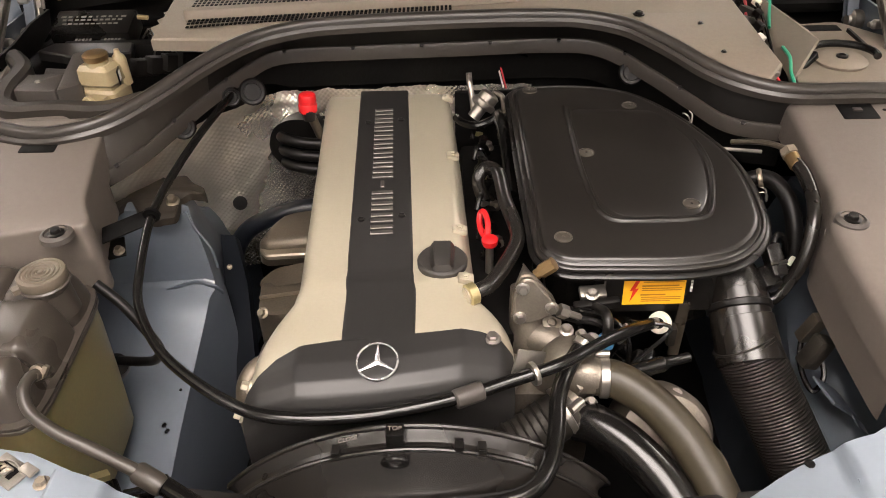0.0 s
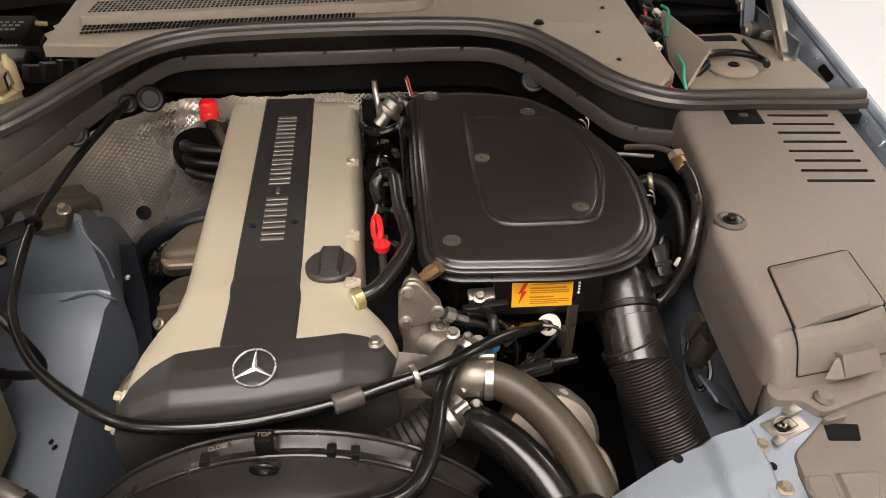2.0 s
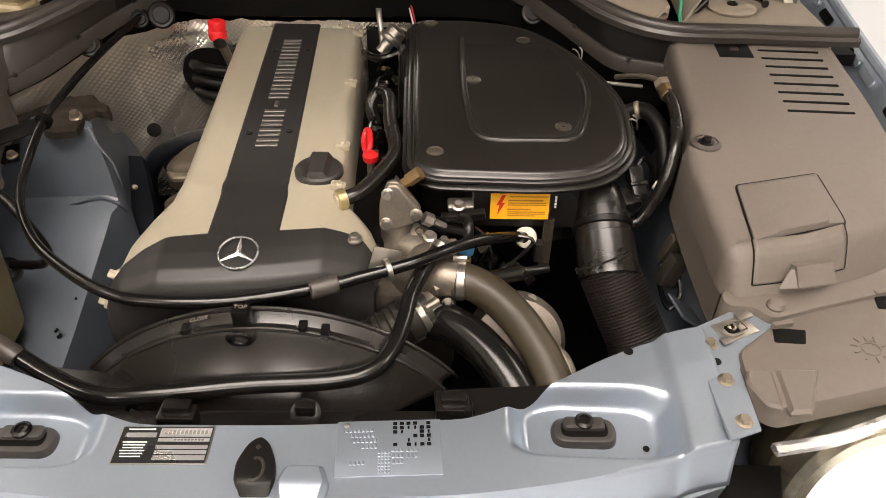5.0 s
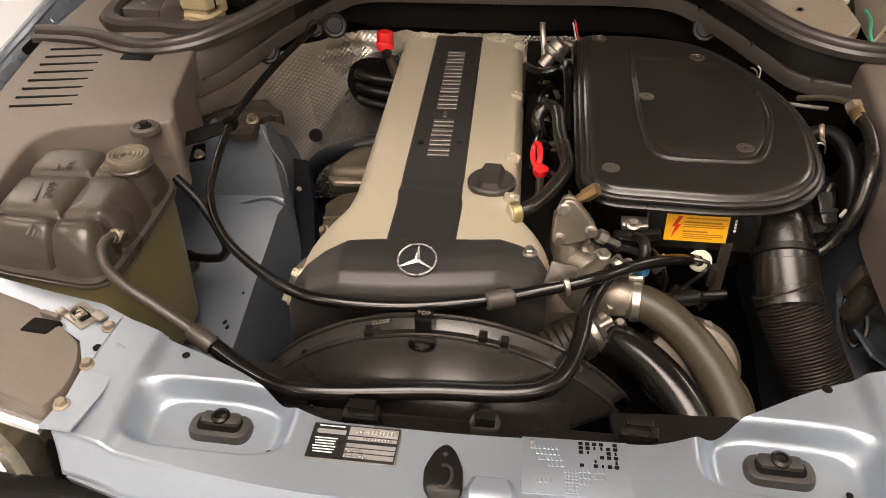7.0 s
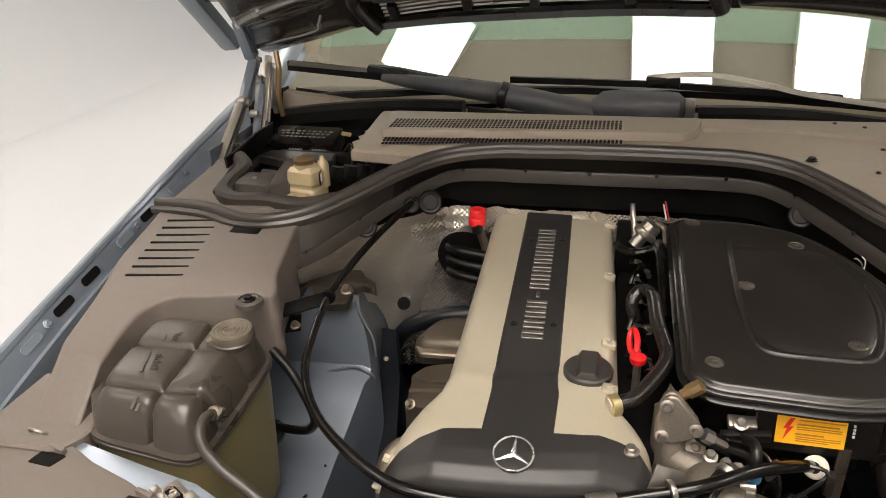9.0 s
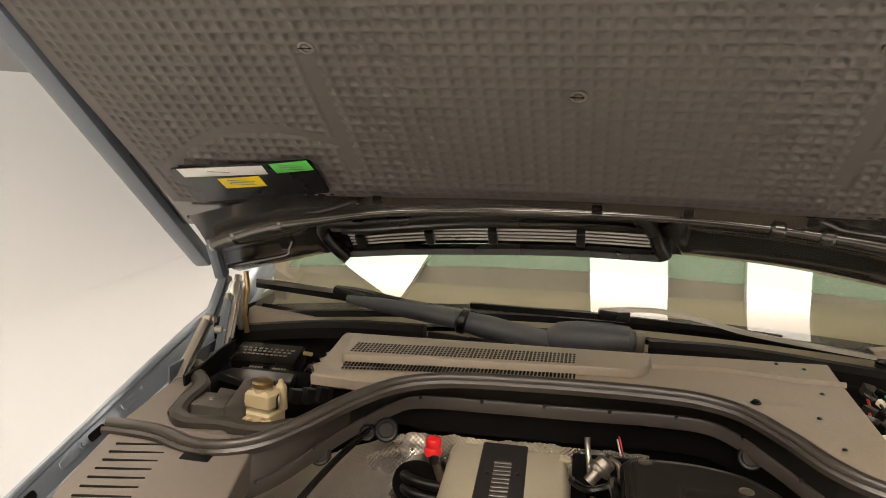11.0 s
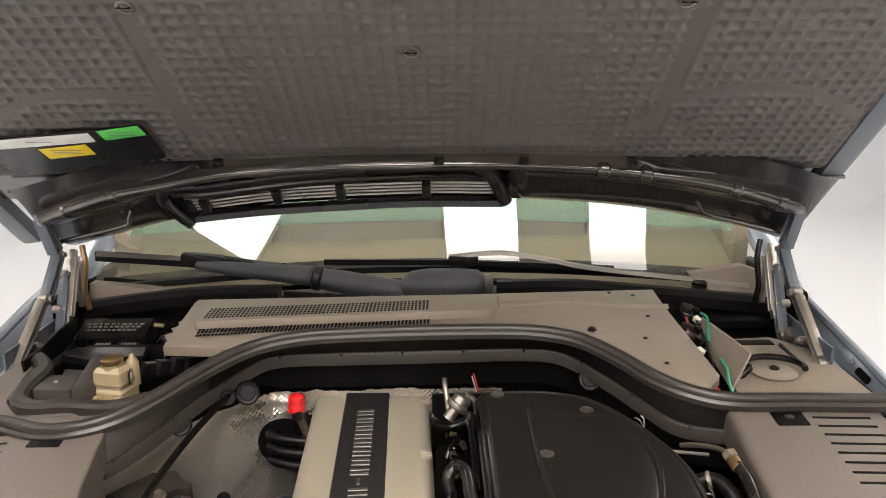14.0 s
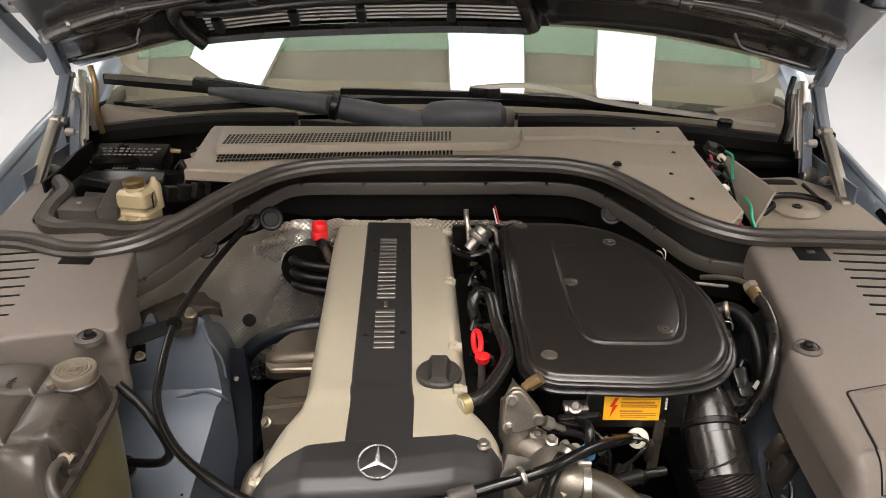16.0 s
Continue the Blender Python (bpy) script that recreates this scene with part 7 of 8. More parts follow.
def cowl():
    t = thing("air_intake_cowl", "beige-grey plastic cowl panel with an air intake grille", "cowl", at=(0, 1.45, 0.95))
    z = lambda x, y: 0.6556 + 0.24 * min(y, 1.335) + 0.025 * max(0, y - 1.335)  # noqa: E731
    front = [(p.x, p.y + 0.010) for p in resample([q for q in SEAL_LINE if -0.44 < q[0] < 0.50], 40)]
    out = [(-0.523, 1.290), (-0.376, 1.282)] + [q for q in front if q[0] > -0.34] + [(0.505, 1.135), (0.549, 1.188), (0.525, 1.464), (0.529, 1.575), (0.20, 1.560), (0.14, 1.555), (-0.53, 1.530), (-0.533, 1.515)]
    pn = part("panel", shelf(out, z, [(0.004, 0), (0.0, 0.003), (0.0, 0.022)]), COWL, t)
    # raised intake grille on one half
    def strip(y0, y1, slope, x0, x1, zoff, n):
        plate = bmesh.new()
        dark = bmesh.new()
        for k in range(n):
            u = (k + 0.5) / n
            x = x0 + (x1 - x0) * u
            for j in range(5 if y1 - y0 > 0.05 else 3):
                m = 5 if y1 - y0 > 0.05 else 3
                y = y0 + (y1 - y0) * (j + 0.5) / m + slope * (x - x0)
                box(((x1 - x0) / n * 0.62, (y1 - y0) / m * 0.60, 0.002), pose(x, y, z(x, y) + zoff), bm=dark)
        return dark
    part("grille_platform", shelf(rounded([(-0.480, 1.353), (0.126, 1.411), (0.150, 1.437), (0.162, 1.513), (-0.497, 1.490)], 0.012, 4), lambda x, y: z(x, y) + 0.0145, [(0.006, 0), (0.002, 0.0008), (0, 0.004), (-0.001, 0.018)]), COWL, t, "raised moulded platform with the grille")
    part("grille_hole", strip(1.370, 1.430, 0.090, -0.468, 0.005, 0.0143, 58), SHADE, t, "rows of small dark grille holes")["kind"] = "stuff"
    part("grille_hole", strip(1.314, 1.346, 0.096, -0.468, 0.008, 0.0012, 62), SHADE, t, "rows of small dark grille holes")["kind"] = "stuff"
    for k in range(3):
        part("edge_tooth", loft([[(-0.532, 1.335 + 0.04 * k, 0.955), (-0.518, 1.330 + 0.04 * k, 0.960), (-0.518, 1.350 + 0.04 * k, 0.966)], [(-0.548, 1.362 + 0.04 * k, 0.958), (-0.520, 1.355 + 0.04 * k, 0.960), (-0.520, 1.365 + 0.04 * k, 0.968)]]), COWL, t, "small moulded tooth on the edge")
    for x, y in ((-0.47, 1.524), (-0.36, 1.526), (-0.20, 1.530), (-0.10, 1.533), (0.03, 1.538), (0.10, 1.542), (0.338, 1.330), (0.44, 1.30), (0.46, 1.22), (0.36, 1.24), (0.47, 1.40), (0.42, 1.55), (0.47, 1.53)):
        big = abs(x - 0.338) < 0.01
        part("cowl_screw", bolt_bm((x, y, z(x, y) + (0.0005)), r=0.007 if big else 0.0035, h=0.006 if big else 0.003), DARK_PLASTIC, t)
    part("crease", sweep([(0.16, 1.47, z(0, 1.47)), (0.30, 1.485, z(0, 1.48)), (0.44, 1.46, z(0, 1.46)), (0.53, 1.46, z(0, 1.46))], [(-0.012, -0.003), (0.008, -0.003), (0.0, 0.006)], level=True), COWL, t)
    return t


cowl()


def left_bay():
    # both compartment floors carry their shade in the colour
    part("bay_floor", box((0.36, 0.48, 0.02), pose(-0.68, 1.36, 0.845)), SHADE, body, "floor of the side compartment in shade black")
    part("bay_floor", box((0.34, 0.46, 0.02), pose(0.70, 1.37, 0.868)), SHADE, body, "floor of the side compartment in shade black")
    lip = [(-0.50, 1.145, 0.925), (-0.56, 1.125, 0.918), (-0.64, 1.135, 0.917), (-0.70, 1.128, 0.918), (-0.735, 1.145, 0.922), (-0.745, 1.19, 0.928), (-0.75, 1.26, 0.932), (-0.79, 1.31, 0.936)]
    part("bay_rim", sweep(curve(lip, 6), [(-0.016, -0.03), (0.016, -0.03), (0.016, 0.0), (0.008, 0.006), (-0.008, 0.006), (-0.016, 0.0)], level=True), SEAL, body, "rounded dark rim round the side compartment")
    solo("bay_shoulder", shelf(rounded([(-0.60, 1.10), (-0.62, 1.125), (-0.72, 1.115), (-0.765, 1.16), (-0.785, 1.31), (-0.835, 1.31), (-0.84, 1.10)], 0.015, 3), lambda x, y: 0.905 + 0.10 * (y - 1.1), [(0.006, 0), (0, 0.006), (0, 0.03)]), PLASTIC, "grey-brown plastic shoulder beside the compartment", "cover")
    r = thing("brake_fluid_reservoir", "yellowed square brake fluid reservoir with a brown cap", "reservoir", at=(-0.59, 1.22, 0.86))
    base = [(-0.632, 1.205), (-0.570, 1.192), (-0.556, 1.245), (-0.615, 1.262)]
    def level(z, d):
        return [(q.x, q.y, z) for q in inset(rounded(base, 0.010, 3), d)]
    part("tank", loft([level(0.862, 0.006), level(0.866, 0.001), level(0.905, 0.0), level(0.910, 0.004), level(0.916, 0.004), level(0.920, 0.0), level(0.944, 0.002), level(0.952, 0.009)]), RESERVOIR, r, "amber translucent tank")
    part("rear_tower", lathe([(0.012, -0.05), (0.012, -0.006), (0.010, 0.0), (0.006, 0.004), (0.004, 0.012), (0.0, 0.013)], pose(-0.566, 1.242, 0.955), 18), RESERVOIR, r)
    part("neck", lathe([(0.019, -0.01), (0.019, 0.006)], pose(-0.595, 1.222, 0.955), 22), RESERVOIR, r)
    part("cap", lathe([(0.019, 0), (0.0205, 0.003), (0.0205, 0.010), (0.017, 0.013), (0.012, 0.0138), (0.0, 0.0138)], pose(-0.595, 1.222, 0.957), 26), BRASS, r, "brown screw cap")
    part("label", box((0.002, 0.030, 0.024), pose(-0.561, 1.216, 0.932, 0, 0, 15), 0.0005), LABEL_BLACK, r, "small black label")
    part("label_print", bar_text([(0.006 - 0.006 * k, 0, 0.003, 0.016) for k in range(3)], pose(-0.5598, 1.216, 0.932, 0, 0, 15) @ pose(0, 0, 0, 90, 0, 90), 0.0006), LABEL_WHITE, r, "white print as plain bars")
    for x, y in ((-0.618, 1.198), (-0.583, 1.191)):
        part("outlet", lathe([(0.0085, 0), (0.0085, 0.012), (0.0065, 0.013), (0.0065, 0.018)], toward((x, y + 0.006, 0.893), (-0.1, -1, 0.1)), 12), RESERVOIR, r)
    solo("thin_hose", tube([(-0.622, 1.18, 0.893), (-0.64, 1.165, 0.895), (-0.665, 1.145, 0.90), (-0.69, 1.13, 0.905)], 0.0035, 8), HOSE_GREY, "thin grey hose from the reservoir", "hose")
    f = thing("fuse_box", "black plastic module with pale printed lines on a dark box", "control unit", at=(-0.70, 1.49, 0.88))
    part("module", box((0.16, 0.075, 0.045), pose(-0.715, 1.50, 0.905, 18, 0, 0), 0.006), DARK_PLASTIC, f)
    part("connector", box((0.11, 0.03, 0.03), pose(-0.70, 1.455, 0.885, 10, 0, 0), 0.004), DARK_PLASTIC, f)
    part("print", bar_text([(-0.062 + 0.0135 * k, 0.014, 0.010 - 0.003 * (k % 3), 0.005) for k in range(10)] + [(-0.058 + 0.0125 * k, 0.004, 0.007 + 0.002 * (k % 2), 0.005) for k in range(10)] + [(-0.055 + 0.0115 * k, -0.008, 0.008, 0.004) for k in range(10)], pose(-0.715, 1.50, 0.905, 18, 0, 0) @ pose(0, 0, 0.0230)), PRINT_GREY, f, "pale marks as plain bars")
    for x0 in (-0.042, 0.016):
        part("teeth", bar_text([(x0 + 0.007 * k, 0.004, 0.004, 0.012) for k in range(5)], pose(-0.70, 1.455, 0.885, 10, 0, 0) @ pose(0, 0, 0.0152), 0.003), PRINT_GREY, f, "row of pale contact teeth")
    part("yellow_plug", box((0.022, 0.01, 0.008), pose(-0.615, 1.50, 0.93, 0, 10, 10), 0.002), GOLD, f)
    d = solo("diagonal_cover", shelf(rounded([(-0.775, 1.364), (-0.718, 1.344), (-0.695, 1.331), (-0.591, 1.349), (-0.603, 1.400), (-0.757, 1.403)], 0.005, 3), lambda x, y: 0.918, [(0.003, 0), (0, 0.003), (0, 0.018)]), DARK_PLASTIC, "flat black plastic lid in the compartment", "lid")
    b = thing("battery_cover", "dark grey stepped plastic box cover", "box", at=(-0.68, 1.25, 0.86))
    def slab(outline, z, drop, r=0.006):
        return shelf(rounded(outline, r, 3), (lambda x, y: z) if not callable(z) else z, [(0.004, 0), (0.001, 0.001), (0, 0.004), (-0.002, drop)])
    part("box", slab([(-0.738, 1.177), (-0.655, 1.173), (-0.667, 1.243), (-0.753, 1.243)], 0.925, 0.06), BOX_GREY, b)
    part("wing", slab([(-0.655, 1.173), (-0.624, 1.196), (-0.632, 1.262), (-0.648, 1.318), (-0.676, 1.304), (-0.667, 1.243)], lambda x, y: 0.925 + 0.10 * max(0, y - 1.19), 0.06), BOX_GREY, b)
    part("step", slab([(-0.720, 1.248), (-0.672, 1.248), (-0.684, 1.308), (-0.742, 1.318)], 0.905, 0.05), BOX_GREY, b)
    part("latch", lathe([(0.005, 0), (0.004, 0.003), (0, 0.003)], pose(-0.700, 1.208, 0.925), 12), STEEL, b)
    part("front_wall", box((0.15, 0.012, 0.05), pose(-0.70, 1.160, 0.885, 0, 0, -1), 0.004), SHADE, b)
    k = thing("relay_stack", "black relays and connectors with small wires", "relays", at=(-0.52, 1.33, 0.87))
    for q in range(4):
        part("relay", box((0.022, 0.05, 0.03), pose(-0.555 + 0.025 * q, 1.31 + 0.01 * q, 0.905, -18, 0, -35), 0.003), DARK_PLASTIC, k)
    part("round_plug", lathe([(0.026, 0), (0.028, 0.006), (0.028, 0.02), (0.02, 0.024), (0, 0.024)], pose(-0.50, 1.375, 0.915), 24), DARK_PLASTIC, k)
    part("wire", tube([(-0.60, 1.44, 0.91), (-0.575, 1.42, 0.935), (-0.555, 1.38, 0.92), (-0.55, 1.34, 0.90)], 0.0018, 8), HOSE_GREY, k)
    part("wire", tube([(-0.605, 1.46, 0.90), (-0.585, 1.43, 0.92), (-0.565, 1.40, 0.915), (-0.555, 1.36, 0.90)], 0.0035, 8), HOSE, k)
    # right compartment
    s = thing("strut_tower", "grey-brown cover over the strut top with a round centre nut", "strut top", at=(0.70, 1.27, 0.87))
    part("deck", shelf(rounded([(0.575, 1.15), (0.83, 1.14), (0.835, 1.36), (0.76, 1.46), (0.62, 1.44), (0.61, 1.30)], 0.02, 3), lambda x, y: 0.908, [(0.006, 0), (0, 0.004), (0, 0.03)]), COWL, s)
    part("disc", lathe([(0.042, 0), (0.044, 0.006), (0.038, 0.010), (0.012, 0.011), (0.0, 0.011)], pose(0.684, 1.262, 0.907), 32), COWL, s)
    part("centre_nut", lathe([(0.010, 0), (0.010, 0.003), (0.006, 0.004), (0.0055, 0.001), (0, 0.001)], pose(0.684, 1.262, 0.918), 20), DARK_PLASTIC, s)
    part("cable_loop", tube([(0.684 + 0.056 * math.cos(a), 1.262 + 0.045 * math.sin(a), 0.924) for a in [math.radians(-20 + 12 * k) for k in range(19)]] + [(0.60, 1.24, 0.90)], 0.0065, 10, 2), HOSE, s, "black cable looped round the disc")
    part("ramp", loft([[(0.604, 1.454, 0.90), (0.604, 1.454, 0.955), (0.640, 1.275, 0.945), (0.580, 1.205, 0.90)], [(0.608, 1.456, 0.90), (0.608, 1.456, 0.955), (0.645, 1.276, 0.945), (0.585, 1.203, 0.90)]]), COWL, s, "thin upright plastic plate")
    l = thing("wiring_loom", "bundle of connectors with green and red wires", "wiring", at=(0.58, 1.35, 0.90))
    for q in range(7):
        y = 1.53 - 0.05 * q
        x = 0.598 - 0.014 * q
        part("connector", box((0.026, 0.030, 0.022), pose(x, y, 0.945 - 0.004 * q, 10, 15, 20 * (q % 3)), 0.003), DARK_PLASTIC if q % 2 else HOUSING, l)
        part("sleeve", box((0.012, 0.016, 0.012), pose(x + 0.012, y - 0.022, 0.952 - 0.004 * q, 20, 0, 30), 0.002), WHITE if q in (1, 4) else DARK_PLASTIC, l)
    for path, m in (([(0.615, 1.49, 0.952), (0.615, 1.45, 0.955), (0.60, 1.40, 0.945), (0.588, 1.36, 0.935)], WIRE_GREEN), ([(0.585, 1.28, 0.93), (0.583, 1.24, 0.928), (0.572, 1.20, 0.92), (0.57, 1.17, 0.91)], WIRE_GREEN), ([(0.58, 1.49, 0.95), (0.57, 1.44, 0.945), (0.558, 1.40, 0.935)], WIRE_RED), ([(0.535, 1.22, 0.925), (0.54, 1.19, 0.92), (0.548, 1.165, 0.91)], WIRE_RED), ([(0.60, 1.52, 0.95), (0.59, 1.42, 0.945), (0.57, 1.30, 0.93), (0.55, 1.2, 0.91)], HOSE)):
        part("wire", tube(path, 0.0030, 8), m, l)
    solo("steel_tag", box((0.05, 0.008, 0.006), pose(0.515, 1.172, 0.93, 0, 0, -3), 0.001), STEEL, "small bright steel edge strip by the wiring", "bracket")


left_bay()


# ---- windshield, wipers, pillars ----
def windshield():
    t = thing("windshield", "wide tinted windshield with black lower edge", "windshield", at=(0, 1.75, 0.97))
    def sheet(dz):
        def place(u, v):
            x = (u - 0.5) * 2 * (0.855 - 0.10 * v)
            bow = (1 - (2 * u - 1) ** 2)
            y = 1.66 + 0.11 * bow + 0.62 * v
            return (x, y, 0.965 + 0.02 * bow * (1 - v) + 0.40 * v + dz)
        return place
    g = part("pane", grid_sheet(24, 10, sheet(0)), GLASS, t, "tinted glass pane", 80)
    g.visible_shadow = False
    def band(v0, v1, lift):
        base = sheet(lift)
        return lambda u, v: base(u, v0 + (v1 - v0) * v)
    shade_band = part("sun_band", grid_sheet(24, 4, band(0.24, 1.0, 0.003)), GLASS_GREEN, t, "green tinted band along the top", 80)
    shade_band.visible_shadow = False
    part("frit_border", grid_sheet(24, 2, band(-0.02, 0.05, -0.003)), LABEL_BLACK, t, "black border along the lower edge", 80)
    edge = [Vector(sheet(0.004)(k / 24, -0.01)) for k in range(25)]
    part("lower_trim", sweep(edge, [(-0.012, -0.008), (0.012, -0.008), (0.010, 0.006), (-0.010, 0.006)], level=True), RUBBER, t, "black rubber trim")
    # the well sheets have the shade under the wipers in their colour
    part("cowl_well", box((1.74, 0.30, 0.02), pose(0, 1.69, 0.905), 0.004), SHADE, body, "well below the wipers in shade black")
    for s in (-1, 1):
        part("well_side", box((0.03, 0.32, 0.12), pose(s * 0.855, 1.68, 0.93), 0.01), SHADE, body, "end of the wiper well in shade black")
    def dash(u, v):
        x, y, z = sheet(-0.05)(u, v * 0.9)
        return (x, y, z - 0.02 - 0.20 * v * v)
    d = thing("dashboard", "beige dashboard top below the windshield", "dashboard", at=(0, 1.9, 0.9))
    part("dash_top", grid_sheet(20, 12, dash), INSIDE, d)
    part("dash_edge", sweep(curve([(-0.80, 1.655, 0.935), (-0.4, 1.735, 0.945), (0, 1.765, 0.95), (0.4, 1.735, 0.945), (0.80, 1.655, 0.935)], 8), [(-0.012, -0.008), (0.012, -0.008), (0.012, 0.004), (-0.012, 0.004)], level=True), LABEL_BLACK, d)
    part("roof", box((1.36, 1.2, 0.03), pose(0, 2.9, 1.40), 0.01), BLUE, body)
    part("bulkhead_rear", box((1.5, 0.03, 1.0), pose(0, 3.4, 0.85), 0.01), INSIDE, body)
    part("cabin_floor", box((1.6, 1.7, 0.04), pose(0, 2.6, 0.45)), INSIDE, body)
    for s in (-1, 1):
        part("pillar", sweep([(s * 0.885, 1.62, 0.94), (s * 0.864, 1.80, 1.06), (s * 0.775, 2.32, 1.40)], [(-0.030, -0.015), (0.030, -0.015), (0.030, 0.010), (0.022, 0.015), (-0.022, 0.015), (-0.030, 0.010)]), BLUE, body, "blue windshield pillar")
        part("cabin_side", box((0.04, 1.6, 0.75), pose(s * 0.82, 2.6, 0.82), 0.01), INSIDE, body)
        shape = [(0.638, 0.996), (0.768, 1.014), (0.800, 1.004), (0.800, 0.950), (0.66, 0.958)] if s > 0 else [(-0.835, 0.986), (-0.712, 0.975), (-0.59, 0.961), (-0.59, 0.942), (-0.735, 0.930), (-0.835, 0.925)]
        part("corner_trim", bevel(loft([[(x, 1.63 + 0.4 * (z - 0.95), z) for x, z in shape], [(x, 1.66 + 0.4 * (z - 0.95), z) for x, z in shape]]), 0.004, 2), COWL, body, "pale corner panel by the windshield")


windshield()


def wipers():
    w = thing("wiper", "black wiper arm with its blade on the windshield", "wiper", "wipers", (-0.3, 1.7, 1.0))
    part("arm", sweep(curve([(-0.10, 1.655, 0.965), (-0.25, 1.675, 1.003), (-0.42, 1.69, 1.018), (-0.545, 1.70, 1.035), (-0.60, 1.70, 1.040)], 6), [(-0.014, -0.010), (0.014, -0.010), (0.010, 0.006), (-0.010, 0.006)]), DARK_PLASTIC, w)
    part("joint", box((0.09, 0.03, 0.028), pose(-0.578, 1.697, 1.028, 0, 10, -3), 0.008), DARK_PLASTIC, w)
    part("blade", sweep([(-0.835, 1.695, 1.045), (-0.60, 1.70, 1.025), (-0.45, 1.71, 1.005), (-0.25, 1.715, 0.99)], [(-0.007, -0.014), (0.007, -0.014), (0.007, 0.010), (-0.007, 0.010)]), RUBBER, w)
    part("spoiler", sweep([(-0.83, 1.688, 1.049), (-0.61, 1.692, 1.034)], [(-0.006, -0.004), (0.006, -0.004), (0, 0.005)]), STEEL, w)
    m = thing("wiper_linkage", "two black barrel shaped wiper linkage housings", "wiper linkage", at=(0, 1.65, 0.97))
    def barrel(a, b, prof):
        a, b = Vector(a), Vector(b)
        return lathe([(r, s * (b - a).length) for r, s in prof], toward(a, b - a), 28)
    part("tube_housing", barrel((-0.272, 1.655, 0.992), (-0.062, 1.64, 0.958), [(0.016, 0), (0.026, 0.02), (0.029, 0.3), (0.029, 0.96), (0.024, 1.0)]), WIPER, m)
    part("joint_ring", barrel((-0.285, 1.655, 0.995), (-0.262, 1.653, 0.990), [(0.025, 0), (0.032, 0.2), (0.032, 0.8), (0.025, 1)]), DARK_PLASTIC, m)
    part("barrel_housing", barrel((-0.068, 1.638, 0.975), (0.135, 1.645, 0.978), [(0.018, 0), (0.036, 0.12), (0.041, 0.32), (0.040, 0.70), (0.034, 0.93), (0.02, 1.0)]), WIPER, m)
    part("end_bracket", box((0.022, 0.03, 0.05), pose(0.145, 1.64, 0.975), 0.005), STEEL, m)
    part("outer_arm", barrel((-0.58, 1.68, 1.020), (-0.285, 1.655, 0.996), [(0.010, 0), (0.018, 0.3), (0.024, 0.98), (0.02, 1.0)]), WIPER, m)
    part("side_plate", box((0.22, 0.01, 0.03), pose(-0.24, 1.60, 0.955, 0, 4, 0), 0.003), DARK_PLASTIC, m)
    q = thing("wiper", "black wiper arm with a bright steel edge", "wiper", "wipers", (0.3, 1.68, 1.0))
    part("arm", sweep(curve([(0.05, 1.685, 1.036), (0.13, 1.68, 1.045), (0.20, 1.675, 1.046), (0.30, 1.67, 1.030), (0.40, 1.665, 1.010), (0.66, 1.65, 0.982), (0.78, 1.64, 0.97)], 5), [(-0.008, -0.005), (0.008, -0.005), (0.006, 0.004), (-0.006, 0.004)]), STEEL, q)
    part("joint", box((0.075, 0.03, 0.026), pose(0.085, 1.688, 1.026, 0, 0, 2), 0.007), DARK_PLASTIC, q)
    part("blade", sweep([(-0.27, 1.735, 1.012), (0.05, 1.70, 1.018), (0.30, 1.69, 1.010), (0.46, 1.69, 1.0)], [(-0.006, -0.008), (0.006, -0.008), (0.006, 0.006), (-0.006, 0.006)]), RUBBER, q)
    part("pivot", lathe([(0.018, 0), (0.018, 0.014), (0.012, 0.018), (0, 0.018)], pose(0.66, 1.64, 0.965), 18), DARK_PLASTIC, q)
    for a in ([(-0.86, 1.60, 0.935), (-0.70, 1.605, 0.955), (-0.55, 1.61, 0.968), (-0.36, 1.61, 0.972)], [(0.165, 1.645, 0.968), (0.35, 1.63, 0.973), (0.60, 1.615, 0.955), (0.84, 1.60, 0.935)]):
        solo("cowl_rubber", sweep(curve(a, 6), [(-0.022, -0.022), (0.022, -0.022), (0.022, 0.004), (0.010, 0.016), (-0.010, 0.016), (-0.022, 0.004)], level=True), RUBBER, "black rubber strip along the windshield base", "rubber strip", "cowl rubbers")


wipers()


# ---- bonnet ----
def hood_z(y):
    return 2.446 - 0.80 * y


HN = Vector((0, -0.625, -0.781)).normalized()  # the way its inner face looks


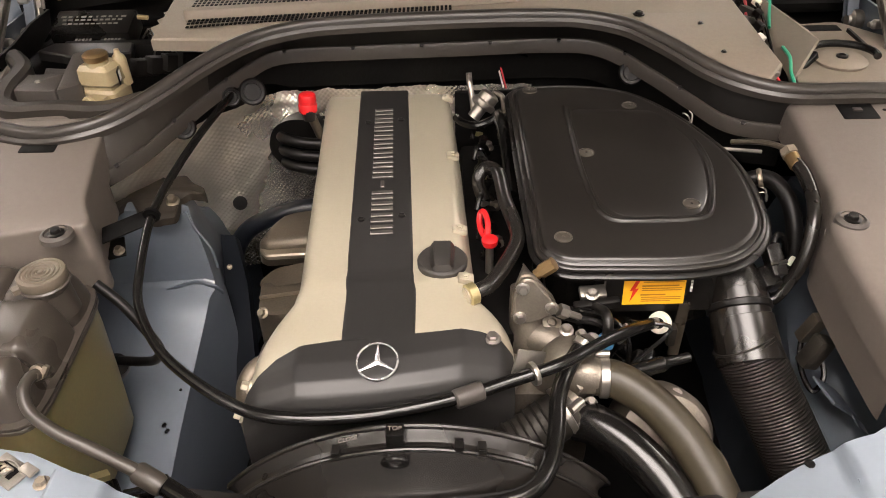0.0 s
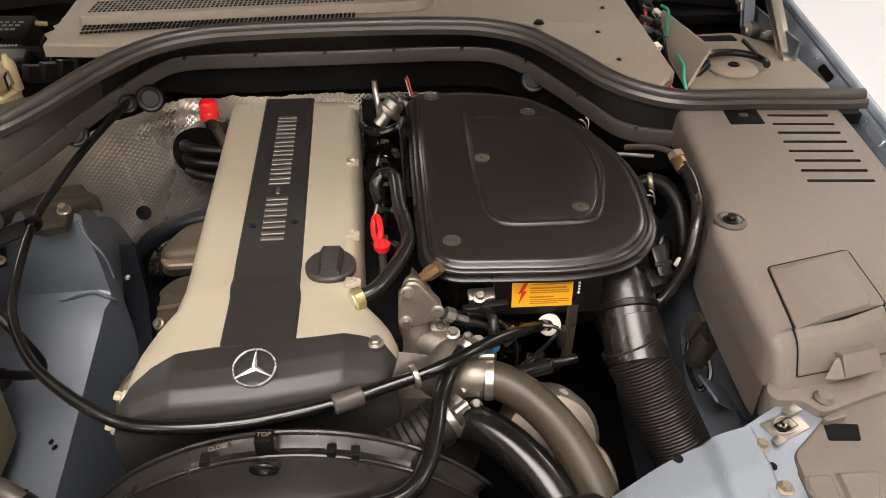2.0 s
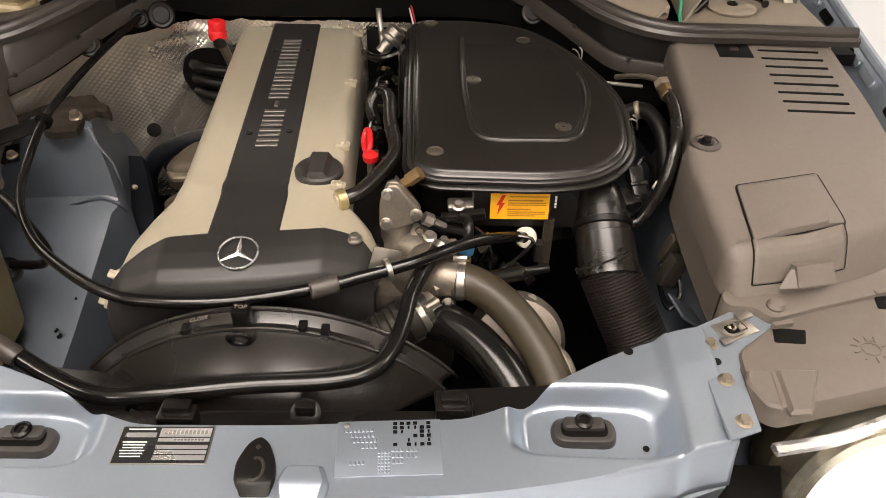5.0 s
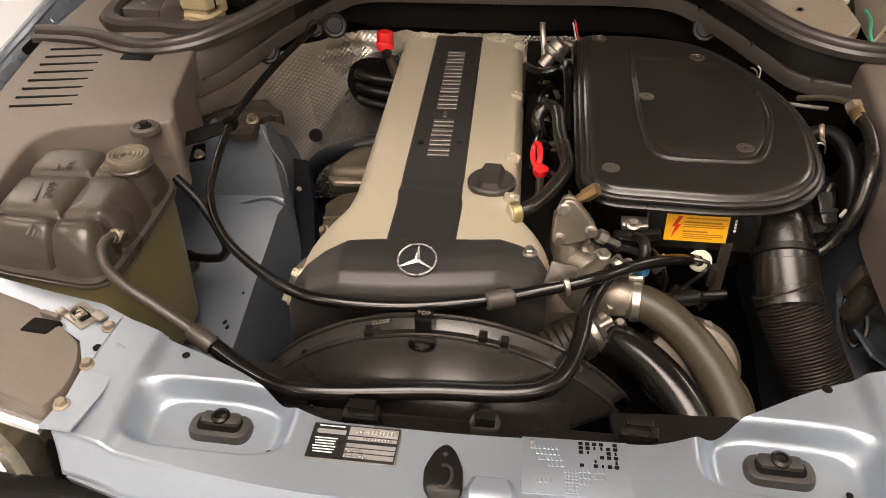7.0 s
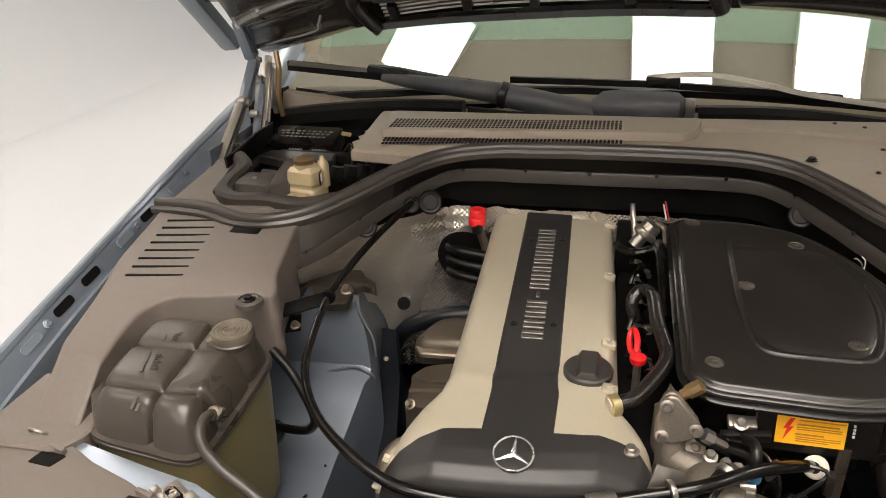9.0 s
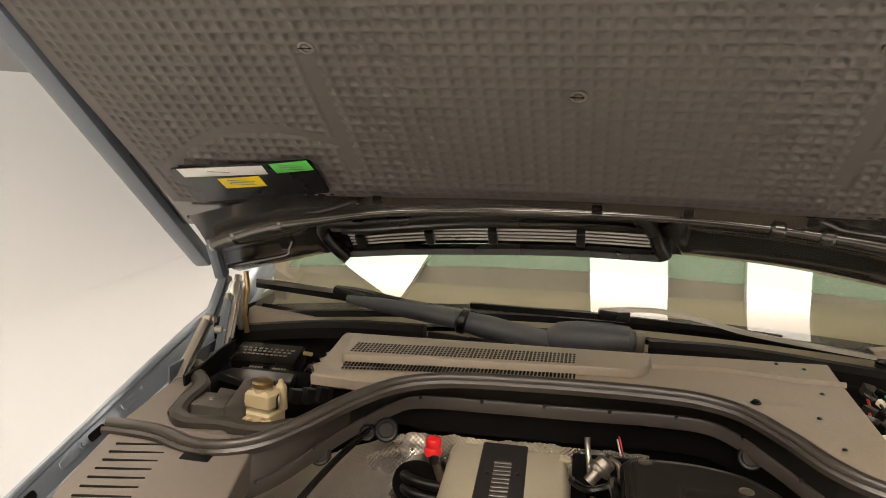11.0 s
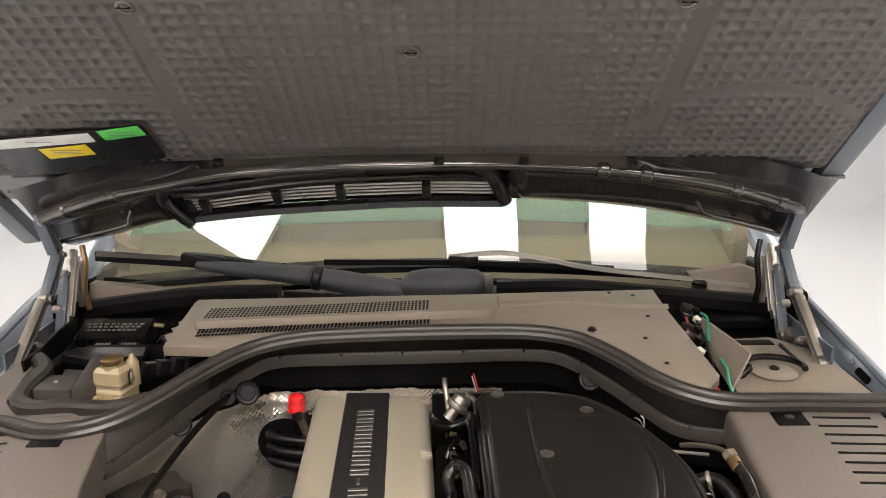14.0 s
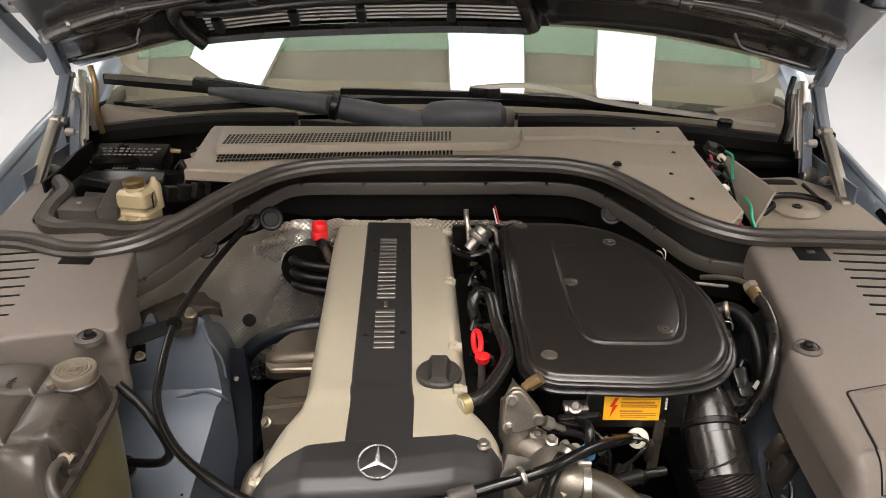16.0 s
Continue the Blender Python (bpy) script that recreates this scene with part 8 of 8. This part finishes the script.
def bonnet():
    t = thing("bonnet", "open light blue bonnet with black quilted insulation below", "bonnet", at=(0, 1.55, 1.17))
    part("outer_skin", grid_sheet(20, 20, lambda u, v: (lambda x, y: (x, y - 0.045 * HN.y, hood_z(y) + 0.05 + 0.015 * (1 - (2 * u - 1) ** 2)))((u - 0.5) * 2 * (0.95 - 0.10 * (1 - v)) - 0.06, 0.56 + 1.04 * v)), BLUE, t, "light blue outer skin", 80)
    for s in (-1, 1):
        rows = []
        for k in range(11):
            v = k / 10
            y = 0.56 + 1.14 * v
            x = s * (0.962 - 0.10 * (1 - v)) - 0.060
            c = Vector((x, y, hood_z(y)))
            rows.append([c + Vector((a * s, 0, 0)) - HN * b for a, b in ((-0.055, 0.0), (-0.05, -0.008), (-0.015, -0.012), (0.0, -0.004), (0.004, 0.05), (-0.012, 0.052), (-0.02, 0.012), (-0.055, 0.02))])
        # the darker blue puts the shade of the down-facing edge into the paint
        part("edge_flange", bevel(loft(rows), 0.002, 2, 30), BLUE_IN, t, "folded edge in shaded blue paint")

    def pad(u, v):
        x = -0.915 + 1.765 * u
        yr = 1.398 + 0.055 * min(1, (x / 0.80) ** 2)
        y = min(0.58 + 0.88 * v, yr)
        q = Vector((x, y, hood_z(y)))
        cu, cv = (x + 0.875) / 1.75 * 72, (y - 0.58) / 0.88 * 46
        fu, fv = abs(cu - round(cu)) * 2, abs(cv - round(cv)) * 2
        d = (fu ** 4 + fv ** 4) ** 0.25
        dimple = min(1, max(0, (0.86 - d) / 0.46))
        dimple = dimple * dimple * (3 - 2 * dimple)
        smooth = 1.0 - 0.35 * min(1, max(0, (1.0 - y) / 0.2)) - 0.55 * min(1, max(0, (0.46 - abs(x)) / 0.22)) * min(1, max(0, (y - 0.95) / 0.15))
        # pressed channels: a straight one from each screw and an arc beside it
        strip = max(abs(abs(x) - 0.428) - 0.018, 1.065 - y, y - 1.32)
        arc = max(abs(y - (1.220 + 1.6 * (abs(x) - 0.58) ** 2)) - 0.014, 0.44 - abs(x))
        flat = min(1, max(0, -min(strip, arc) / 0.004))
        edge = min(u, 1 - u, v, (yr - y) / 0.88)
        rise = 0.016 * min(1, edge / 0.05)
        rise -= (0.0046 * dimple * smooth * (1 - flat) + 0.0035 * flat) * (1 if edge > 0.02 else 0)
        rise += 0.0012 * noise.noise((x * 3, y * 3, 1.0))
        return tuple(q + HN * rise)
    part("insulation_pad", grid_sheet(576, 368, pad), PAD, t, "black quilted foam insulation pad", 80)
    # stay bars with screws
    for (x, y) in ((-0.420, 1.056), (0.397, 1.056), (-0.008, 1.139)):
        c = Vector((x, y, hood_z(y))) + HN * 0.0165
        part("pad_clip", lathe([(0.014, -0.006), (0.0135, 0.0005), (0.010, 0.001), (0.009, -0.001), (0.0065, -0.001), (0.006, 0.0012), (0, 0.0014)], toward(c, HN), 24), STEEL, t, "round steel pad screw")
        if x:
            s = 1 if x > 0 else -1
            part("clip_slot", box((0.022, 0.003, 0.0012), Matrix.Translation(c + HN * 0.0012) @ pose(0.002 * s, 0, 0, 38.7, 0, 0), 0.0004), SHADE, t, "dark screw slot")
    # label plate
    def on_hood(x, y, lift):
        return Vector((x, y, hood_z(y))) + HN * lift
    c = on_hood(-0.665, 1.352, 0.026)
    right = Vector((1, 0, 0))
    up = Vector((0, -0.781, 0.625))
    m = Matrix(((right.x, up.x, -HN.x, c.x), (right.y, up.y, -HN.y, c.y), (right.z, up.z, -HN.z, c.z), (0, 0, 0, 1)))
    m = Matrix.Translation(c) @ Matrix(((1, 0, 0), (0, 0.781 * -1, HN.y), (0, 0.625, HN.z))).to_4x4()
    lab = thing("label_plate", "glossy black label plate with white, yellow and green stickers", "label", at=c)
    pts = [(-0.160, 0.047), (0.161, 0.096), (0.168, -0.018), (-0.157, -0.080)]
    o = rounded(pts[::-1], 0.012, 4)
    bm = bmesh.new()
    for zz in (0.0, 0.003):
        bm.faces.new([bm.verts.new(m @ Vector((q.x, q.y, zz))) for q in o])
    bm.verts.ensure_lookup_table()
    n = len(o)
    for k in range(n):
        bm.faces.new((bm.verts[k], bm.verts[(k + 1) % n], bm.verts[n + (k + 1) % n], bm.verts[n + k]))
    part("plate", bm, LABEL_BLACK, lab, "glossy black plate")
    part("white_sticker", box((0.196, 0.029, 0.001), m @ pose(-0.042, 0.046, 0.0036, 0, 0, 6.8), 0.0003), LABEL_WHITE, lab, "white paper sticker")
    part("yellow_sticker", box((0.098, 0.035, 0.001), m @ pose(-0.0135, 0.009, 0.0036, 0, 0, 9.5), 0.0003), LABEL_YELLOW, lab, "yellow sticker")
    part("green_sticker", box((0.084, 0.031, 0.001), m @ pose(0.115, 0.071, 0.0036, 0, 0, 11.5), 0.0003), LABEL_GREEN, lab, "bright green sticker")
    for spots in ([(-0.0135, 0.015 - 0.006 * k, 0.06 - 0.01 * (k % 2), 0.0016) for k in range(3)], [(0.115, 0.076 - 0.006 * k, 0.05, 0.0014) for k in range(3)], [(-0.05, 0.045, 0.05, 0.0018)]):
        for spot in spots:
            part("print_line", bar_text([spot], m @ pose(0, 0, 0.0043)), PRINT_GREY, lab, "fine print as a plain bar")
    # rear cross frame below the insulation, with air grille
    rear = [(-0.86, 1.545, 1.145), (-0.72, 1.53, 1.182), (-0.55, 1.505, 1.225), (-0.35, 1.485, 1.255), (-0.10, 1.478, 1.268), (0.15, 1.48, 1.265), (0.40, 1.49, 1.248), (0.60, 1.51, 1.215), (0.75, 1.53, 1.18), (0.84, 1.545, 1.15)]
    line = curve(rear, 8)
    def recess(x):
        return min(1, max(0, (x + 0.62) / 0.05)) * min(1, max(0, (0.215 - x) / 0.05))
    part("rear_frame", loft([[p + Vector((0, a, b + (0.05 * recess(p.x) if -0.05 < a < 0.08 else 0))) for a, b in ((-0.125, 0.112), (-0.080, 0.068), (-0.050, 0.034), (-0.030, 0.014), (-0.012, 0.012), (0.0, 0.004), (0.03, -0.022), (0.065, -0.050), (0.10, -0.062), (0.13, -0.055), (0.13, -0.03), (0.03, 0.0))] for p in line]), GLOSS_BLACK, t, "dark painted rear frame", 40)
    beam = [p + Vector((0, -0.018, 0.002)) for p in curve([(-0.835, 1.486, 1.172), (-0.80, 1.482, 1.196), (-0.67, 1.469, 1.237), (-0.555, 1.460, 1.258), (-0.40, 1.452, 1.283), (-0.19, 1.447, 1.296), (0.0, 1.450, 1.299), (0.19, 1.455, 1.297), (0.355, 1.461, 1.286), (0.46, 1.466, 1.274), (0.615, 1.474, 1.249), (0.755, 1.483, 1.208), (0.81, 1.489, 1.188)], 8)]
    part("frame_ridge", tube(beam, lambda k: (0.011 + 0.006 * min(1, max(0, (abs(k - 0.49) - 0.20) / 0.12))) * min(1, 0.4 + min(k, 1 - k) * 16), 16, 1), GLOSS_BLACK, t, "rounded pressed ridge")
    for x0 in (-0.78, -0.66, 0.37, 0.46, 0.66, 0.76):
        k = min(range(1, len(beam) - 1), key=lambda i: abs(beam[i].x - x0))
        part("ridge_collar", lathe([(0.016, -0.014), (0.021, -0.009), (0.021, 0.006), (0.0165, 0.012)], toward(beam[k], beam[k + 1] - beam[k - 1]), 16), GLOSS_BLACK, t, "pressed step in the ridge")
    for s, lip in ((-1, [(-0.90, 1.484), (-0.75, 1.475), (-0.606, 1.447), (-0.556, 1.438), (-0.505, 1.419), (-0.469, 1.404), (-0.458, 1.408)]), (1, [(0.420, 1.402), (0.430, 1.399), (0.450, 1.407), (0.485, 1.422), (0.60, 1.439), (0.69, 1.449), (0.82, 1.456), (0.88, 1.458)])):
        part("pad_lip", tube([(x, y, hood_z(y) - 0.016) for x, y in lip], 0.0048, 8), GLOSS_BLACK, t, "rolled edge below the pad")
        rib = [(-0.662, 1.535, 1.192), (-0.672, 1.54, 1.172), (-0.685, 1.545, 1.154), (-0.78, 1.55, 1.130), (-0.862, 1.55, 1.110)] if s < 0 else [(0.600, 1.535, 1.206), (0.612, 1.54, 1.186), (0.632, 1.545, 1.168), (0.70, 1.55, 1.150), (0.80, 1.55, 1.125)]
        part("pan_rib", tube(rib, 0.0055, 8), GLOSS_BLACK, t, "raised pressed rib")
        part("pan_bolt", bolt_bm((s * 0.69, 1.548, 1.172), (0, -0.6, -0.8), 0.007, 0.008), GLOSS_BLACK, t)
        pan = [[(s * x, y, hood_z(y) + d) for x, d in ((0.50, 0.010), (0.91 - 0.05 * s, 0.010), (0.91 - 0.05 * s, 0.018), (0.50, 0.018))] for y in (1.33, 1.40, 1.47, 1.55)]
        part("corner_pan", loft(pan), GLOSS_BLACK, t, "black inner panel at the bonnet's corner")
    gr = thing("bonnet_air_grille", "wide silver slatted air grille in the bonnet's rear frame", "grille", at=(-0.19, 1.54, 1.2))
    gl = [p for p in curve([(-0.525, 1.548, 1.208), (-0.36, 1.535, 1.230), (-0.19, 1.530, 1.241), (0.0, 1.530, 1.246), (0.15, 1.535, 1.243)], 6)]
    for k in range(4):
        part("slat", sweep([p + Vector((0, 0.010 * k - 0.012, 0.004 - 0.009 * k)) for p in gl], [(-0.0022, -0.002), (0.0022, -0.002), (0.0022, 0.002), (-0.0022, 0.002)]), STEEL, gr, "bright metal slat")
    for x in (-0.50, -0.345, -0.175, 0.0):
        p = min(gl, key=lambda q: abs(q.x - x))
        part("divider", box((0.020, 0.045, 0.024), pose(p.x, p.y, p.z - 0.010, -45, 0, 0), 0.004), BLACK_PAINT, gr)
    part("grille_back", loft([[p + Vector((0, a, b)) for a, b in ((-0.020, 0.016), (0.028, -0.024), (0.030, -0.018), (-0.016, 0.022))] for p in gl]), LETTER, gr, "pale mesh behind the slats")
    loop = [(-0.532, 1.547, 1.156), (-0.560, 1.53, 1.188), (-0.578, 1.515, 1.222), (-0.562, 1.498, 1.246), (-0.525, 1.490, 1.250), (-0.461, 1.488, 1.254), (-0.308, 1.482, 1.273), (-0.134, 1.480, 1.288), (0.05, 1.484, 1.294), (0.120, 1.495, 1.286), (0.148, 1.525, 1.255), (0.162, 1.54, 1.228), (0.178, 1.552, 1.198)]
    part("grille_seal", tube(loop, 0.0155, 14), MOULDED, gr, "black rubber seal round the grille")
    part("seal_fold", tube([(x, y + 0.006, z - 0.021) for x, y, z in loop[4:10]], 0.009, 10), MOULDED, gr, "lower fold of the seal")
    lip = [(-0.546, 1.562, 1.166), (-0.389, 1.566, 1.181), (-0.216, 1.568, 1.191), (-0.019, 1.568, 1.199), (0.171, 1.564, 1.198)]
    part("grille_lip", sweep(curve(lip, 6), [(-0.020, -0.010), (0.020, -0.010), (0.020, 0.004), (0.0, 0.012), (-0.020, 0.006)], level=True), MOULDED, gr, "rubber lip below the grille")
    for x, y in ((-0.412, 1.392), (0.03, 1.392), (0.20, 1.394), (0.42, 1.402)):
        part("pad_hook", box((0.02, 0.018, 0.012), pose(x, y, hood_z(y) - 0.018, -40, 0, 0), 0.003), DARK_PLASTIC, t)
    return t


hood = bonnet()


def hinge(side):
    X = side
    h = part("hinge", box((0.006, 0.24, 0.07), pose(X * 0.852, 1.42, 0.910), 0.003), BLUE_IN, hood, "multi-link hinge with shaded blue and steel arms")

    def arm(a, b, w, mat, th=0.013, name="link_arm"):
        a, b = Vector((X * a[0], a[1], a[2])), Vector((X * b[0], b[1], b[2]))
        d = b - a
        y = d.normalized()
        x = Vector((1, 0, 0)) - y * y.x
        x.normalize()
        m = Matrix.Translation((a + b) / 2) @ Matrix((x, y, x.cross(y))).transposed().to_4x4()
        bm = box((th, d.length + w * 0.6, w), m, 0.003)
        box((th * 1.7, d.length * 0.86, w * 0.22), m @ pose(0, 0, w * 0.38), 0.002, bm=bm)
        box((th * 1.7, d.length * 0.86, w * 0.22), m @ pose(0, 0, -w * 0.38), 0.002, bm=bm)
        return part(name, bm, mat, h)
    arm((0.848, 1.315, 0.895), (0.840, 1.452, 1.012), 0.020, STEEL)
    arm((0.830, 1.470, 0.900), (0.832, 1.540, 1.040), 0.020, BLUE_IN)
    arm((0.838, 1.455, 1.010), (0.836, 1.530, 1.095), 0.022, BLUE_IN)
    arm((0.822, 1.500, 0.940), (0.826, 1.575, 1.085), 0.018, STEEL)
    arm((0.842, 1.530, 1.09), (0.850, 1.500, 1.19), 0.030, BLUE_IN, 0.014, "bonnet_arm")
    arm((0.815, 1.56, 0.960), (0.822, 1.575, 1.07), 0.014, STEEL)
    for y, z, r in ((1.318, 0.898, 0.020), (1.452, 1.010, 0.013), (1.470, 0.905, 0.020), (1.54, 1.04, 0.012), (1.53, 1.09, 0.012), (1.50, 0.97, 0.010), (1.39, 0.925, 0.009)):
        part("pivot", lathe([(r * 0.9, -0.016), (r, -0.004), (r, 0.004), (r * 0.6, 0.008), (r * 0.55, 0.013)], toward((X * 0.835, y, z), (-X, 0, 0)), 18), STEEL, h, "round steel pivot")
    if side > 0:
        flap = [(1.285, 0.900), (1.29, 0.912), (1.40, 0.915), (1.40, 0.900)]
    else:
        flap = [(1.265, 0.905), (1.262, 0.945), (1.33, 0.945), (1.405, 0.955), (1.487, 0.955), (1.47, 0.92), (1.405, 0.905)]
    bm = loft([[(X * x, y, z) for y, z in flap] for x in (0.790, 0.795)])
    part("guard_flap", bm, RUBBER, h, "dark rubber guard flap")
    part("cable", tube([(X * 0.805, 1.575, 1.10), (X * 0.795, 1.56, 1.06), (X * 0.802, 1.555, 1.0), (X * 0.800, 1.56, 0.95)], 0.0065, 8), BRASS if side < 0 else HOSE, h, "thin hinge cable")
    if side > 0:
        h.location.x -= 0.036


for s in (-1, 1):
    hinge(s)
